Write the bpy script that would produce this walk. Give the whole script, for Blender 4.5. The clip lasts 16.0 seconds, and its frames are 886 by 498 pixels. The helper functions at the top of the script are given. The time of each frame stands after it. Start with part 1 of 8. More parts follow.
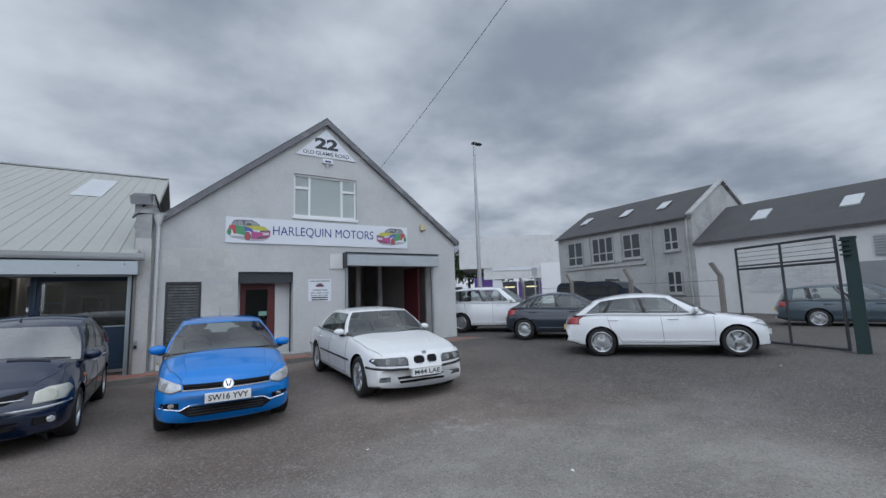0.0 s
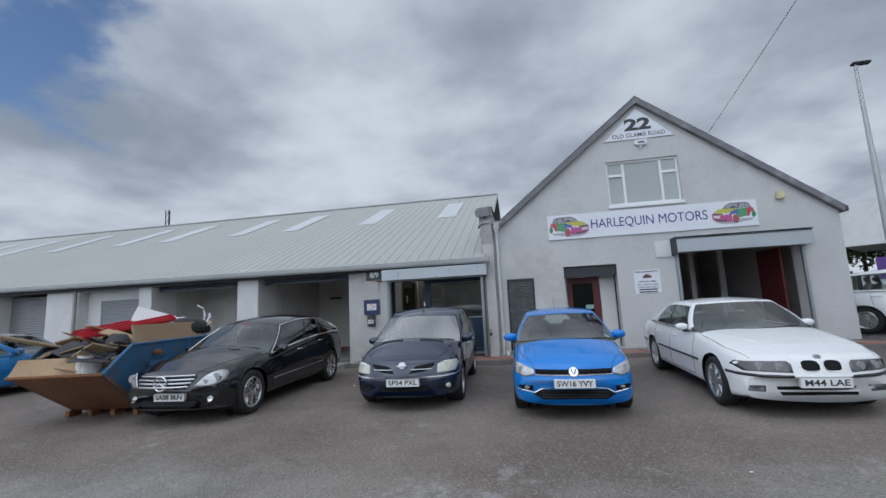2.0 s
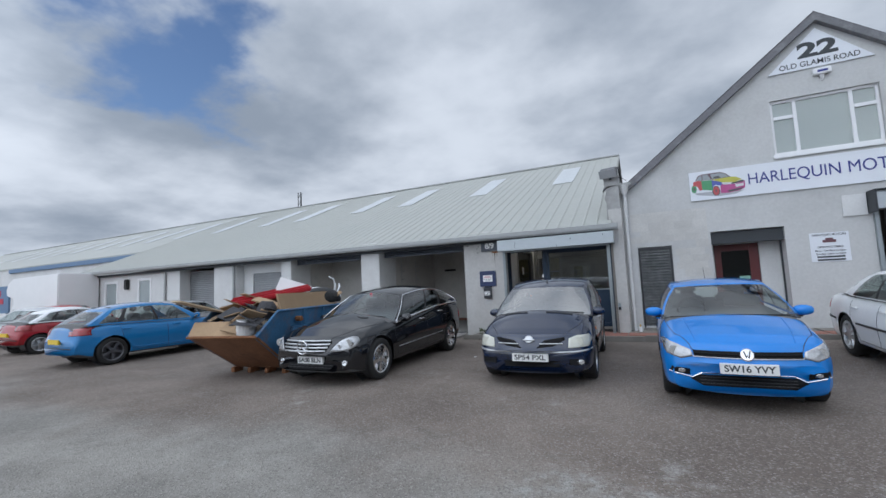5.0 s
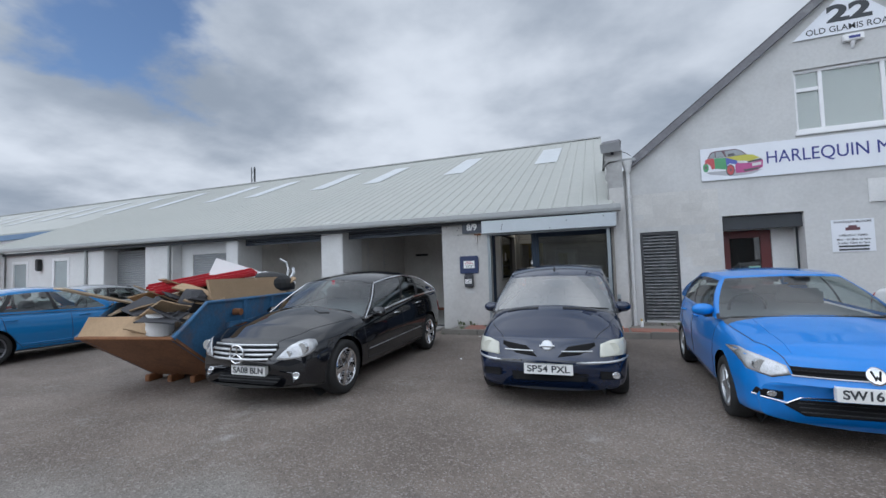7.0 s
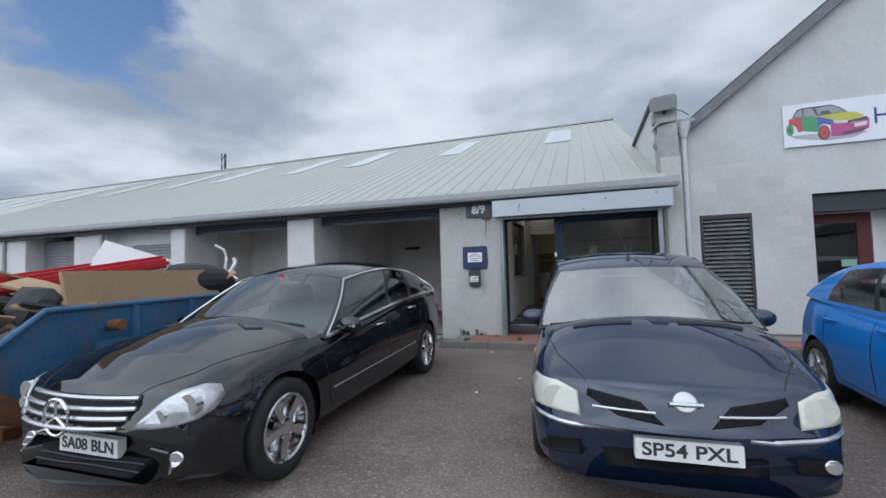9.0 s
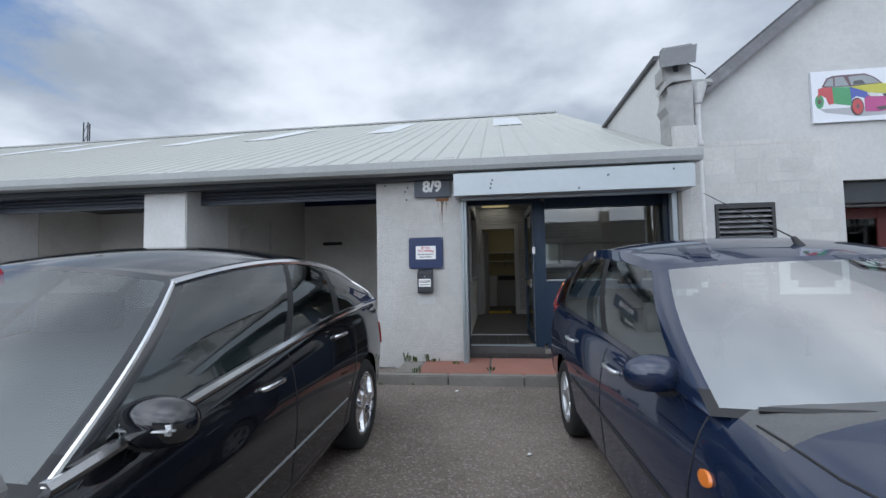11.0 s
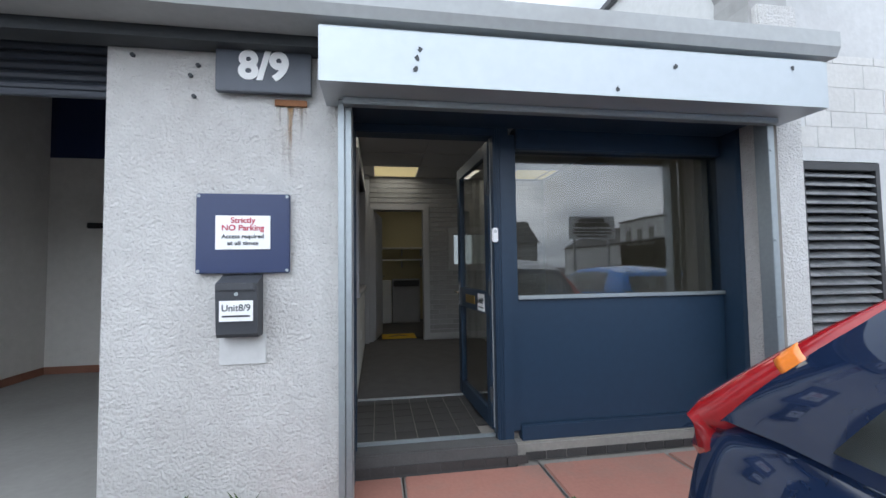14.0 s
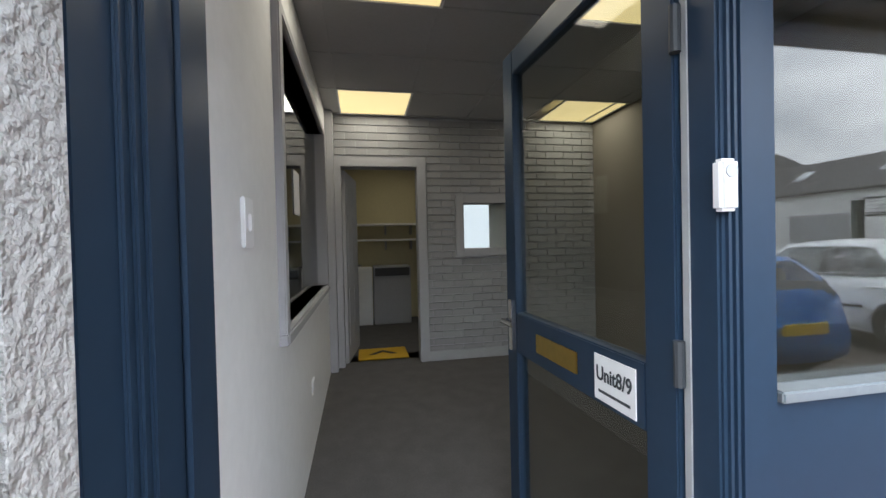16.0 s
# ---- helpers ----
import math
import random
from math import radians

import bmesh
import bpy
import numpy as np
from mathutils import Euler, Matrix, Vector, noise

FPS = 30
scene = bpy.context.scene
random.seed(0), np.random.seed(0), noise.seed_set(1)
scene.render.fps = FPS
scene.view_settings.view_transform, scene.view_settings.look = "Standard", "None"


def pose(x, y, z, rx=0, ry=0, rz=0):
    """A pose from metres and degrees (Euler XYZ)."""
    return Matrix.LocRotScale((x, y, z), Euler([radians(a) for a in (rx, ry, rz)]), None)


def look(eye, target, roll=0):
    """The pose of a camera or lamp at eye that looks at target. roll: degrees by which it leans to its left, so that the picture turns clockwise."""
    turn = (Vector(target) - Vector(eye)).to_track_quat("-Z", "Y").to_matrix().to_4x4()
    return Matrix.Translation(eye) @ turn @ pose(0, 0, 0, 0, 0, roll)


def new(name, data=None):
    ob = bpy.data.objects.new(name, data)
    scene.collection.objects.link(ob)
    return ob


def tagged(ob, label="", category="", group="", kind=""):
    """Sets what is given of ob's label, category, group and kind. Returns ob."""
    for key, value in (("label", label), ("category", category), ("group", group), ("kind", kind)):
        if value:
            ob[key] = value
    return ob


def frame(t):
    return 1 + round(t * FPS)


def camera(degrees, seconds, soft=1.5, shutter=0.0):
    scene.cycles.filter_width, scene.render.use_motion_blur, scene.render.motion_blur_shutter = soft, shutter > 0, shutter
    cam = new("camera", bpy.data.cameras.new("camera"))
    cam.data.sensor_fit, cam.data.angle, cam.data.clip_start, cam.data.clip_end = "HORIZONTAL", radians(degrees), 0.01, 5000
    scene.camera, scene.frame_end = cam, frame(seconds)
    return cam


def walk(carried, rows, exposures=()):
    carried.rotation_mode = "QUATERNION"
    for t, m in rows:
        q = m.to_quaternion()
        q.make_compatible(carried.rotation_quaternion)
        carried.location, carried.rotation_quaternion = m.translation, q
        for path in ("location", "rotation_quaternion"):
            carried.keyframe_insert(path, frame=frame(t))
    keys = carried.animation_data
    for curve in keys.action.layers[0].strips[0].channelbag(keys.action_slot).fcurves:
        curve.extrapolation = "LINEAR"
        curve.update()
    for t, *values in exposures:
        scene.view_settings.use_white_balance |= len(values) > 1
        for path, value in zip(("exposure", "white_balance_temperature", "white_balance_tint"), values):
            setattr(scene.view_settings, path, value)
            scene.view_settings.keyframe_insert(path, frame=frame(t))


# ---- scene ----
cam = camera(93.9, 16.0)
PATH = [
    (0, (0.912, 0.095, 1.637), (1.941, 1.794, 1.871), -1.9),
    (0.5, (0.888, 0.143, 1.63), (1.582, 2.003, 1.872), -2.1),
    (1, (0.854, 0.237, 1.595), (1.189, 2.192, 1.851), -2.4),
    (1.5, (0.813, 0.275, 1.595), (0.779, 2.257, 1.858), -2.7),
    (2, (0.755, 0.327, 1.591), (0.393, 2.275, 1.863), -2.8),
    (2.5, (0.741, 0.341, 1.597), (0.118, 2.221, 1.874), -2.9),
    (3, (0.715, 0.348, 1.598), (-0.081, 2.162, 1.875), -2.9),
    (3.5, (0.672, 0.363, 1.602), (-0.222, 2.133, 1.863), -2.9),
    (6, (-0.032, 1.211, 1.529), (-0.813, 3.048, 1.642), -2.1),
    (6.5, (-0.332, 1.589, 1.539), (-1.059, 3.45, 1.641), -2.0),
    (7, (-0.609, 2.041, 1.565), (-1.308, 3.912, 1.662), -1.8),
    (7.5, (-0.907, 2.485, 1.595), (-1.591, 4.362, 1.685), -1.8),
    (8, (-1.155, 3.021, 1.555), (-1.827, 4.903, 1.644), -1.8),
    (10.5, (-2.468, 5.841, 1.381), (-2.884, 7.795, 1.487), -1.1),
    (11, (-2.706, 6.367, 1.398), (-2.963, 8.348, 1.502), -1.0),
    (11.5, (-2.875, 6.957, 1.392), (-2.959, 8.953, 1.497), -0.8),
    (12, (-2.969, 7.533, 1.356), (-2.92, 9.529, 1.47), -0.7),
    (12.5, (-3.02, 8.128, 1.37), (-2.864, 10.119, 1.477), -0.7),
    (13, (-3.016, 8.685, 1.381), (-2.798, 10.67, 1.488), -0.7),
    (13.5, (-3.036, 9.22, 1.419), (-2.76, 11.199, 1.522), -0.8),
    (14, (-2.969, 9.776, 1.441), (-2.661, 11.75, 1.536), -0.8),
    (14.5, (-2.937, 10.341, 1.472), (-2.608, 12.313, 1.54), -0.7),
    (15, (-2.892, 10.865, 1.505), (-2.543, 12.834, 1.541), -0.6),
    (15.5, (-2.868, 11.391, 1.523), (-2.499, 13.357, 1.525), -0.9),
    (16, (-2.852, 11.887, 1.572), (-2.47, 13.85, 1.542), -1.3),
]
walk(cam, [(t, look(eye, target, roll)) for t, eye, target, roll in PATH],
     [(0, -0.21, 6000, 10), (3.5, -0.04, 6000, 10), (8, 0.12, 6050, 10), (11, 0.36, 6050, 10), (12.5, 0.64, 6050, 10), (14.0, 0.98, 6050, 10), (15.0, 1.27, 6100, 10), (15.5, 1.55, 6250, 10), (16, 2.12, 6200, 10)])

# ---- world, sun ----
SUN_EL, SUN_AZ = 44.0, 200.0


def build_world():
    world = bpy.data.worlds.new("sky")
    scene.world = world
    world.use_nodes = True
    nt = world.node_tree
    nt.nodes.clear()
    N, L = nt.nodes.new, nt.links.new
    out, bg = N("ShaderNodeOutputWorld"), N("ShaderNodeBackground")
    sky = N("ShaderNodeTexSky")
    sky.sky_type, sky.sun_disc = "NISHITA", False
    sky.sun_elevation, sky.sun_rotation = radians(SUN_EL), radians(SUN_AZ)
    co = N("ShaderNodeTexCoord")
    sep = N("ShaderNodeSeparateXYZ")
    L(co.outputs["Generated"], sep.inputs[0])
    # flatten the direction on to a cloud layer
    den = N("ShaderNodeMath"); den.operation = "ADD"; den.inputs[1].default_value = 0.22
    ab = N("ShaderNodeMath"); ab.operation = "ABSOLUTE"
    L(sep.outputs["Z"], ab.inputs[0]); L(ab.outputs[0], den.inputs[0])
    dx = N("ShaderNodeMath"); dx.operation = "DIVIDE"
    dy = N("ShaderNodeMath"); dy.operation = "DIVIDE"
    L(sep.outputs["X"], dx.inputs[0]); L(den.outputs[0], dx.inputs[1])
    L(sep.outputs["Y"], dy.inputs[0]); L(den.outputs[0], dy.inputs[1])
    pos = N("ShaderNodeCombineXYZ")
    L(dx.outputs[0], pos.inputs[0]); L(dy.outputs[0], pos.inputs[1])

    def fbm(scale, detail, off, rough=0.55):
        mp = N("ShaderNodeMapping"); mp.inputs["Location"].default_value = off
        L(pos.outputs[0], mp.inputs[0])
        n = N("ShaderNodeTexNoise")
        n.inputs["Scale"].default_value, n.inputs["Detail"].default_value, n.inputs["Roughness"].default_value = scale, detail, rough
        L(mp.outputs[0], n.inputs["Vector"])
        return n.outputs["Fac"]

    def ramp(fac, a, b, ca, cb):
        r = N("ShaderNodeValToRGB")
        r.color_ramp.interpolation = "EASE"
        r.color_ramp.elements[0].position, r.color_ramp.elements[1].position = a, b
        r.color_ramp.elements[0].color, r.color_ramp.elements[1].color = ca, cb
        L(fac, r.inputs[0])
        return r.outputs[0]

    shade = ramp(fbm(1.35, 8, (3.1, 1.7, 0), 0.51), 0.31, 0.69, (0.29, 0.33, 0.385, 1), (0.69, 0.72, 0.76, 1))
    # the cloud glows broadly towards the hidden sun
    az, el = radians(SUN_AZ), radians(SUN_EL)
    towards = N("ShaderNodeVectorMath"); towards.operation = "DOT_PRODUCT"
    towards.inputs[1].default_value = (math.sin(az) * math.cos(el), math.cos(az) * math.cos(el), math.sin(el))
    L(co.outputs["Generated"], towards.inputs[0])
    lit = N("ShaderNodeMath"); lit.operation = "MAXIMUM"; lit.inputs[1].default_value = 0.0
    sq = N("ShaderNodeMath"); sq.operation = "POWER"; sq.inputs[1].default_value = 2.0
    glow = N("ShaderNodeMath"); glow.operation = "MULTIPLY_ADD"; glow.inputs[1].default_value, glow.inputs[2].default_value = 2.15, 1.0
    L(towards.outputs["Value"], lit.inputs[0]); L(lit.outputs[0], sq.inputs[0]); L(sq.outputs[0], glow.inputs[0])
    cloud = N("ShaderNodeVectorMath"); cloud.operation = "SCALE"
    L(shade, cloud.inputs[0]); L(glow.outputs[0], cloud.inputs["Scale"])
    # one opening in the cloud, towards the north-west
    gap = N("ShaderNodeVectorMath"); gap.operation = "DISTANCE"
    gap.inputs[1].default_value = (-1.20, 0.70, 0)
    L(pos.outputs[0], gap.inputs[0])
    wob = N("ShaderNodeMath"); wob.operation = "MULTIPLY_ADD"; wob.inputs[1].default_value = 2.6; wob.inputs[2].default_value = -1.17
    L(fbm(1.7, 6, (0.4, 2.0, 0), 0.55), wob.inputs[0])
    add = N("ShaderNodeMath"); add.operation = "ADD"
    L(gap.outputs["Value"], add.inputs[0]); L(wob.outputs[0], add.inputs[1])
    cover = ramp(add.outputs[0], 0.02, 0.42, (0, 0, 0, 1), (1, 1, 1, 1))
    blue = N("ShaderNodeMix"); blue.data_type = "RGBA"; blue.blend_type = "MULTIPLY"; blue.inputs[0].default_value = 1.0
    L(sky.outputs[0], blue.inputs[6]); blue.inputs[7].default_value = (0.105, 0.112, 0.122, 1)
    mix = N("ShaderNodeMix"); mix.data_type = "RGBA"
    L(cover, mix.inputs[0]); L(blue.outputs[2], mix.inputs[6]); L(cloud.outputs[0], mix.inputs[7])
    L(mix.outputs[2], bg.inputs[0])
    bg.inputs[1].default_value = 1.0
    L(bg.outputs[0], out.inputs[0])


build_world()
sun = new("sun", bpy.data.lights.new("sun", "SUN"))
sun.data.energy, sun.data.angle, sun.data.color = 0.6, radians(170), (1.0, 0.97, 0.93)
_az = radians(SUN_AZ)
sun.matrix_world = look((0, 0, 30), (-30 * math.sin(_az) / math.tan(radians(SUN_EL)), -30 * math.cos(_az) / math.tan(radians(SUN_EL)), 0))


# ---- materials ----
def mat(name, color, rough=0.6, vary=0.12, scale=3.0, bump=0.0, bscale=60.0, metal=0.0, coat=0.0, dirt=None, dscale=0.7, spec=0.5, island=0.0):
    """A principled surface with variation at two scales and fine relief."""
    m = bpy.data.materials.new(name)
    m.use_nodes = True
    nt = m.node_tree
    N, L = nt.nodes.new, nt.links.new
    b = nt.nodes["Principled BSDF"]
    b.inputs["Roughness"].default_value, b.inputs["Metallic"].default_value = rough, metal
    b.inputs["Coat Weight"].default_value, b.inputs["Coat Roughness"].default_value = coat, 0.04
    b.inputs["Specular IOR Level"].default_value = spec
    co = N("ShaderNodeTexCoord")
    n1, n2 = N("ShaderNodeTexNoise"), N("ShaderNodeTexNoise")
    n1.inputs["Scale"].default_value, n1.inputs["Detail"].default_value = scale, 6
    n2.inputs["Scale"].default_value, n2.inputs["Detail"].default_value = scale * 14, 4
    L(co.outputs["Object"], n1.inputs["Vector"]); L(co.outputs["Object"], n2.inputs["Vector"])
    s = N("ShaderNodeMath"); s.operation = "ADD"
    L(n1.outputs["Fac"], s.inputs[0]); L(n2.outputs["Fac"], s.inputs[1])
    r = N("ShaderNodeMapRange")
    r.inputs[1].default_value, r.inputs[2].default_value = 0.6, 1.4
    r.inputs[3].default_value, r.inputs[4].default_value = 1 - vary, 1 + vary
    L(s.outputs[0], r.inputs[0])
    val = r.outputs[0]
    if island:
        oi = N("ShaderNodeObjectInfo")
        k = N("ShaderNodeMapRange"); k.inputs[3].default_value, k.inputs[4].default_value = 1 - island, 1 + island
        L(oi.outputs["Random"], k.inputs[0])
        mm = N("ShaderNodeMath"); mm.operation = "MULTIPLY"
        L(val, mm.inputs[0]); L(k.outputs[0], mm.inputs[1]); val = mm.outputs[0]
    mul = N("ShaderNodeVectorMath"); mul.operation = "SCALE"
    mul.inputs[0].default_value = color[:3]
    L(val, mul.inputs["Scale"])
    col = mul.outputs[0]
    if dirt:
        n3 = N("ShaderNodeTexNoise"); n3.inputs["Scale"].default_value, n3.inputs["Detail"].default_value, n3.inputs["Roughness"].default_value = dscale, 9, 0.65
        L(co.outputs["Object"], n3.inputs["Vector"])
        k = N("ShaderNodeMapRange"); k.inputs[1].default_value, k.inputs[2].default_value, k.inputs[4].default_value = 0.5, 0.72, dirt[1]
        L(n3.outputs["Fac"], k.inputs[0])
        mx = N("ShaderNodeMix"); mx.data_type = "RGBA"
        L(k.outputs[0], mx.inputs[0]); L(col, mx.inputs[6]); mx.inputs[7].default_value = (*dirt[0], 1)
        col = mx.outputs[2]
    L(col, b.inputs["Base Color"])
    if bump:
        nb = N("ShaderNodeTexNoise"); nb.inputs["Scale"].default_value, nb.inputs["Detail"].default_value = bscale, 5
        L(co.outputs["Object"], nb.inputs["Vector"])
        bp = N("ShaderNodeBump"); bp.inputs["Strength"].default_value, bp.inputs["Distance"].default_value = min(1, bump * 40), bump
        L(nb.outputs["Fac"], bp.inputs["Height"]); L(bp.outputs[0], b.inputs["Normal"])
    return m


def glass(name, tint=(0.9, 0.93, 0.92), alpha=1.0, gloss=0.05):
    """A thin pane: clear gloss, stronger at a slant, over a tinted see-through sheet."""
    m = bpy.data.materials.new(name)
    m.use_nodes = True
    nt = m.node_tree
    nt.nodes.clear()
    N, L = nt.nodes.new, nt.links.new
    out, mx, gl, tr, lw = N("ShaderNodeOutputMaterial"), N("ShaderNodeMixShader"), N("ShaderNodeBsdfGlossy"), N("ShaderNodeBsdfTransparent"), N("ShaderNodeLayerWeight")
    gl.inputs["Roughness"].default_value = 0.015
    tr.inputs[0].default_value = (tint[0] * alpha, tint[1] * alpha, tint[2] * alpha, 1)
    lw.inputs["Blend"].default_value = 0.5
    pw = N("ShaderNodeMath"); pw.operation = "POWER"; pw.inputs[1].default_value = 5.0
    ma = N("ShaderNodeMath"); ma.operation = "MULTIPLY_ADD"; ma.inputs[1].default_value, ma.inputs[2].default_value = 1 - gloss, gloss
    L(lw.outputs["Facing"], pw.inputs[0]); L(pw.outputs[0], ma.inputs[0])
    L(ma.outputs[0], mx.inputs[0]); L(tr.outputs[0], mx.inputs[1]); L(gl.outputs[0], mx.inputs[2]); L(mx.outputs[0], out.inputs[0])
    return m


def emitter(name, color, strength):
    m = bpy.data.materials.new(name)
    m.use_nodes = True
    b = m.node_tree.nodes["Principled BSDF"]
    b.inputs["Base Color"].default_value = (*color, 1)
    b.inputs["Emission Color"].default_value = (*color, 1)
    b.inputs["Emission Strength"].default_value = strength
    return m


M = {
    "harl": mat("roughcast", (0.53, 0.52, 0.50), 0.9, 0.10, 0.9, 0.021, 66, dirt=((0.36, 0.34, 0.32), 0.45), dscale=0.9),
    "render": mat("smooth_render", (0.53, 0.53, 0.52), 0.88, 0.09, 1.2, 0.008, 26, dirt=((0.37, 0.37, 0.36), 0.6), dscale=0.7),
    "block": mat("painted_block", (0.54, 0.53, 0.505), 0.85, 0.12, 2.0, 0.008, 30, island=0.06, dirt=((0.40, 0.39, 0.37), 0.5)),
    "white_wall": mat("white_wall", (0.66, 0.66, 0.65), 0.85, 0.08, 1.5, 0.005, 40, dirt=((0.45, 0.44, 0.42), 0.45)),
    "roof_sheet": mat("roof_sheet", (0.39, 0.395, 0.365), 0.6, 0.07, 0.6, dirt=((0.31, 0.325, 0.305), 0.6), dscale=0.3),
    "rooflight": mat("rooflight", (0.53, 0.55, 0.56), 0.45, 0.12, 2.0),
    "gutter": mat("gutter", (0.36, 0.37, 0.365), 0.5, 0.1, 1.5, dirt=((0.25, 0.25, 0.24), 0.5)),
    "slate": mat("slate", (0.085, 0.085, 0.09), 0.75, 0.25, 1.5, 0.01, 25),
    "barge": mat("weathered_barge", (0.17, 0.17, 0.18), 0.8, 0.2, 2.0, dirt=((0.36, 0.36, 0.36), 0.8), dscale=1.5),
    "slab_red": mat("red_slab", (0.30, 0.135, 0.10), 0.9, 0.12, 3, 0.004, 60, island=0.15, dirt=((0.22, 0.16, 0.13), 0.6), dscale=2),
    "slab_grey": mat("concrete", (0.21, 0.195, 0.175), 0.9, 0.14, 3, 0.006, 60, island=0.1, dirt=((0.16, 0.15, 0.13), 0.6), dscale=2),
    "galv": mat("galvanised", (0.34, 0.375, 0.39), 0.5, 0.10, 2.5, metal=0.75, dirt=((0.35, 0.36, 0.36), 0.5)),
    "shutter_box": mat("shutter_box_metal", (0.43, 0.465, 0.485), 0.42, 0.05, 1.0, metal=0.35),
    "shutter": mat("shutter_slat", (0.30, 0.31, 0.32), 0.5, 0.08, 2, metal=0.4),
    "blue_grey": mat("blue_grey_coating", (0.017, 0.035, 0.063), 0.42, 0.08, 1.5, spec=0.35),
    "navy": mat("navy_board", (0.012, 0.025, 0.085), 0.35, 0.06, 2),
    "sign_grey": mat("sign_grey", (0.06, 0.07, 0.09), 0.45, 0.06, 2),
    "white": mat("white_paint", (0.80, 0.80, 0.79), 0.5, 0.03, 2),
    "upvc": mat("white_plastic", (0.78, 0.78, 0.78), 0.35, 0.03, 2),
    "black": mat("black_plastic", (0.012, 0.012, 0.013), 0.5, 0.1, 4),
    # near-black colour that stands in for shade in unlit interiors and openings
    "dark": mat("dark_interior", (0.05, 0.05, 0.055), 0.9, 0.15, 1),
    "bay_wall": mat("bay_wall", (0.58, 0.56, 0.525), 0.9, 0.07, 0.8, dirt=((0.30, 0.285, 0.26), 0.5), dscale=0.6),
    "bay_floor": mat("bay_floor", (0.27, 0.26, 0.245), 0.85, 0.1, 1.2, 0.002, 30, dirt=((0.20, 0.19, 0.18), 0.5), dscale=1.1),
    "skirting": mat("stained_skirting", (0.24, 0.11, 0.07), 0.7, 0.15, 4),
    "louvre": mat("louvre_paint", (0.035, 0.036, 0.038), 0.55, 0.2, 4),
    "red_door": mat("red_door", (0.11, 0.018, 0.018), 0.4, 0.1, 2),
    "blue_text": mat("blue_letters", (0.035, 0.045, 0.22), 0.5, 0.03, 2),
    "dark_text": mat("dark_letters", (0.035, 0.04, 0.045), 0.5, 0.03, 2),
    "red_text": mat("red_letters", (0.45, 0.02, 0.05), 0.5, 0.03, 2),
    "rust": mat("rust", (0.20, 0.085, 0.035), 0.85, 0.35, 5, 0.004, 40),
    "skip_blue": mat("skip_blue", (0.045, 0.14, 0.27), 0.6, 0.25, 2, 0.003, 30, dirt=((0.16, 0.10, 0.07), 0.7), dscale=2.6),
    "card": mat("cardboard", (0.36, 0.25, 0.15), 0.9, 0.15, 3, island=0.25),
    "room_wall": mat("room_wall", (0.72, 0.72, 0.71), 0.8, 0.05, 1.5, 0.001, 40),
    "brick_grey": mat("grey_brick", (0.27, 0.27, 0.27), 0.8, 0.10, 4, 0.004, 40, island=0.10),
    "carpet": mat("carpet", (0.085, 0.08, 0.078), 1.0, 0.2, 8, 0.004, 200),
    "floor_tile": mat("floor_tile", (0.040, 0.038, 0.037), 0.55, 0.2, 5, 0.002, 30, island=0.25),
    "trim_grey": mat("trim_grey", (0.36, 0.36, 0.37), 0.6, 0.05, 3),
    "ceil_tile": mat("ceiling_tile", (0.42, 0.42, 0.42), 0.95, 0.05, 3, 0.002, 150),
    "lamp_panel": emitter("light_panel", (1.0, 0.80, 0.38), 0.21),
    "yellow_mat": mat("yellow_mat", (0.55, 0.33, 0.01), 0.8, 0.1, 5),
    "cream": mat("cream_wall", (0.60, 0.54, 0.34), 0.85, 0.05, 2),
    "chrome": mat("chrome", (0.75, 0.75, 0.76), 0.12, 0.02, 2, metal=1.0),
    "brass": mat("brass", (0.55, 0.38, 0.10), 0.3, 0.1, 3, metal=1.0),
    "weed": mat("weed", (0.07, 0.10, 0.03), 0.8, 0.3, 8),
    "pane": glass("window_glass", (0.94, 0.96, 0.95), 1.0, 0.05),
    "pane_dark": glass("dark_window_glass", (0.7, 0.75, 0.75), 0.6, 0.06),
    "tree": mat("leaf", (0.05, 0.075, 0.028), 0.9, 0.35, 0.5),
    "steel_dark": mat("dark_steel", (0.035, 0.04, 0.045), 0.6, 0.15, 3),
    "green_post": mat("green_post", (0.012, 0.035, 0.035), 0.6, 0.15, 3),
    "brick_paint": mat("painted_brick", (0.60, 0.60, 0.60), 0.85, 0.1, 3, island=0.1),
    "lamp_grey": mat("lamp_column", (0.45, 0.46, 0.47), 0.5, 0.08, 2, metal=0.4),
    "old_render": mat("old_render", (0.43, 0.43, 0.42), 0.9, 0.14, 0.8, 0.006, 20, dirt=((0.24, 0.235, 0.225), 0.85), dscale=0.6),
}


# ---- mesh helpers ----
def finish(ob, bm, material, smooth=False):
    bmesh.ops.recalc_face_normals(bm, faces=bm.faces)
    bm.to_mesh(ob.data)
    bm.free()
    for m in material if isinstance(material, (list, tuple)) else [material]:
        ob.data.materials.append(m)
    if smooth:
        for p in ob.data.polygons:
            p.use_smooth = True
    return ob


def part(name, bm, material, parent=None, label="", smooth=False):
    """One mesh object from a bmesh, under a thing or a part."""
    ob = finish(new(name, bpy.data.meshes.new(name)), bm, material, smooth)
    if parent is not None:
        ob.parent = parent
    if label:
        ob["label"] = label
    return ob


def thing(name, label, category, at=None, group="", kind=""):
    ob = new(name)
    if at is not None:
        ob.matrix_world = at
    return tagged(ob, label, category, group, kind)


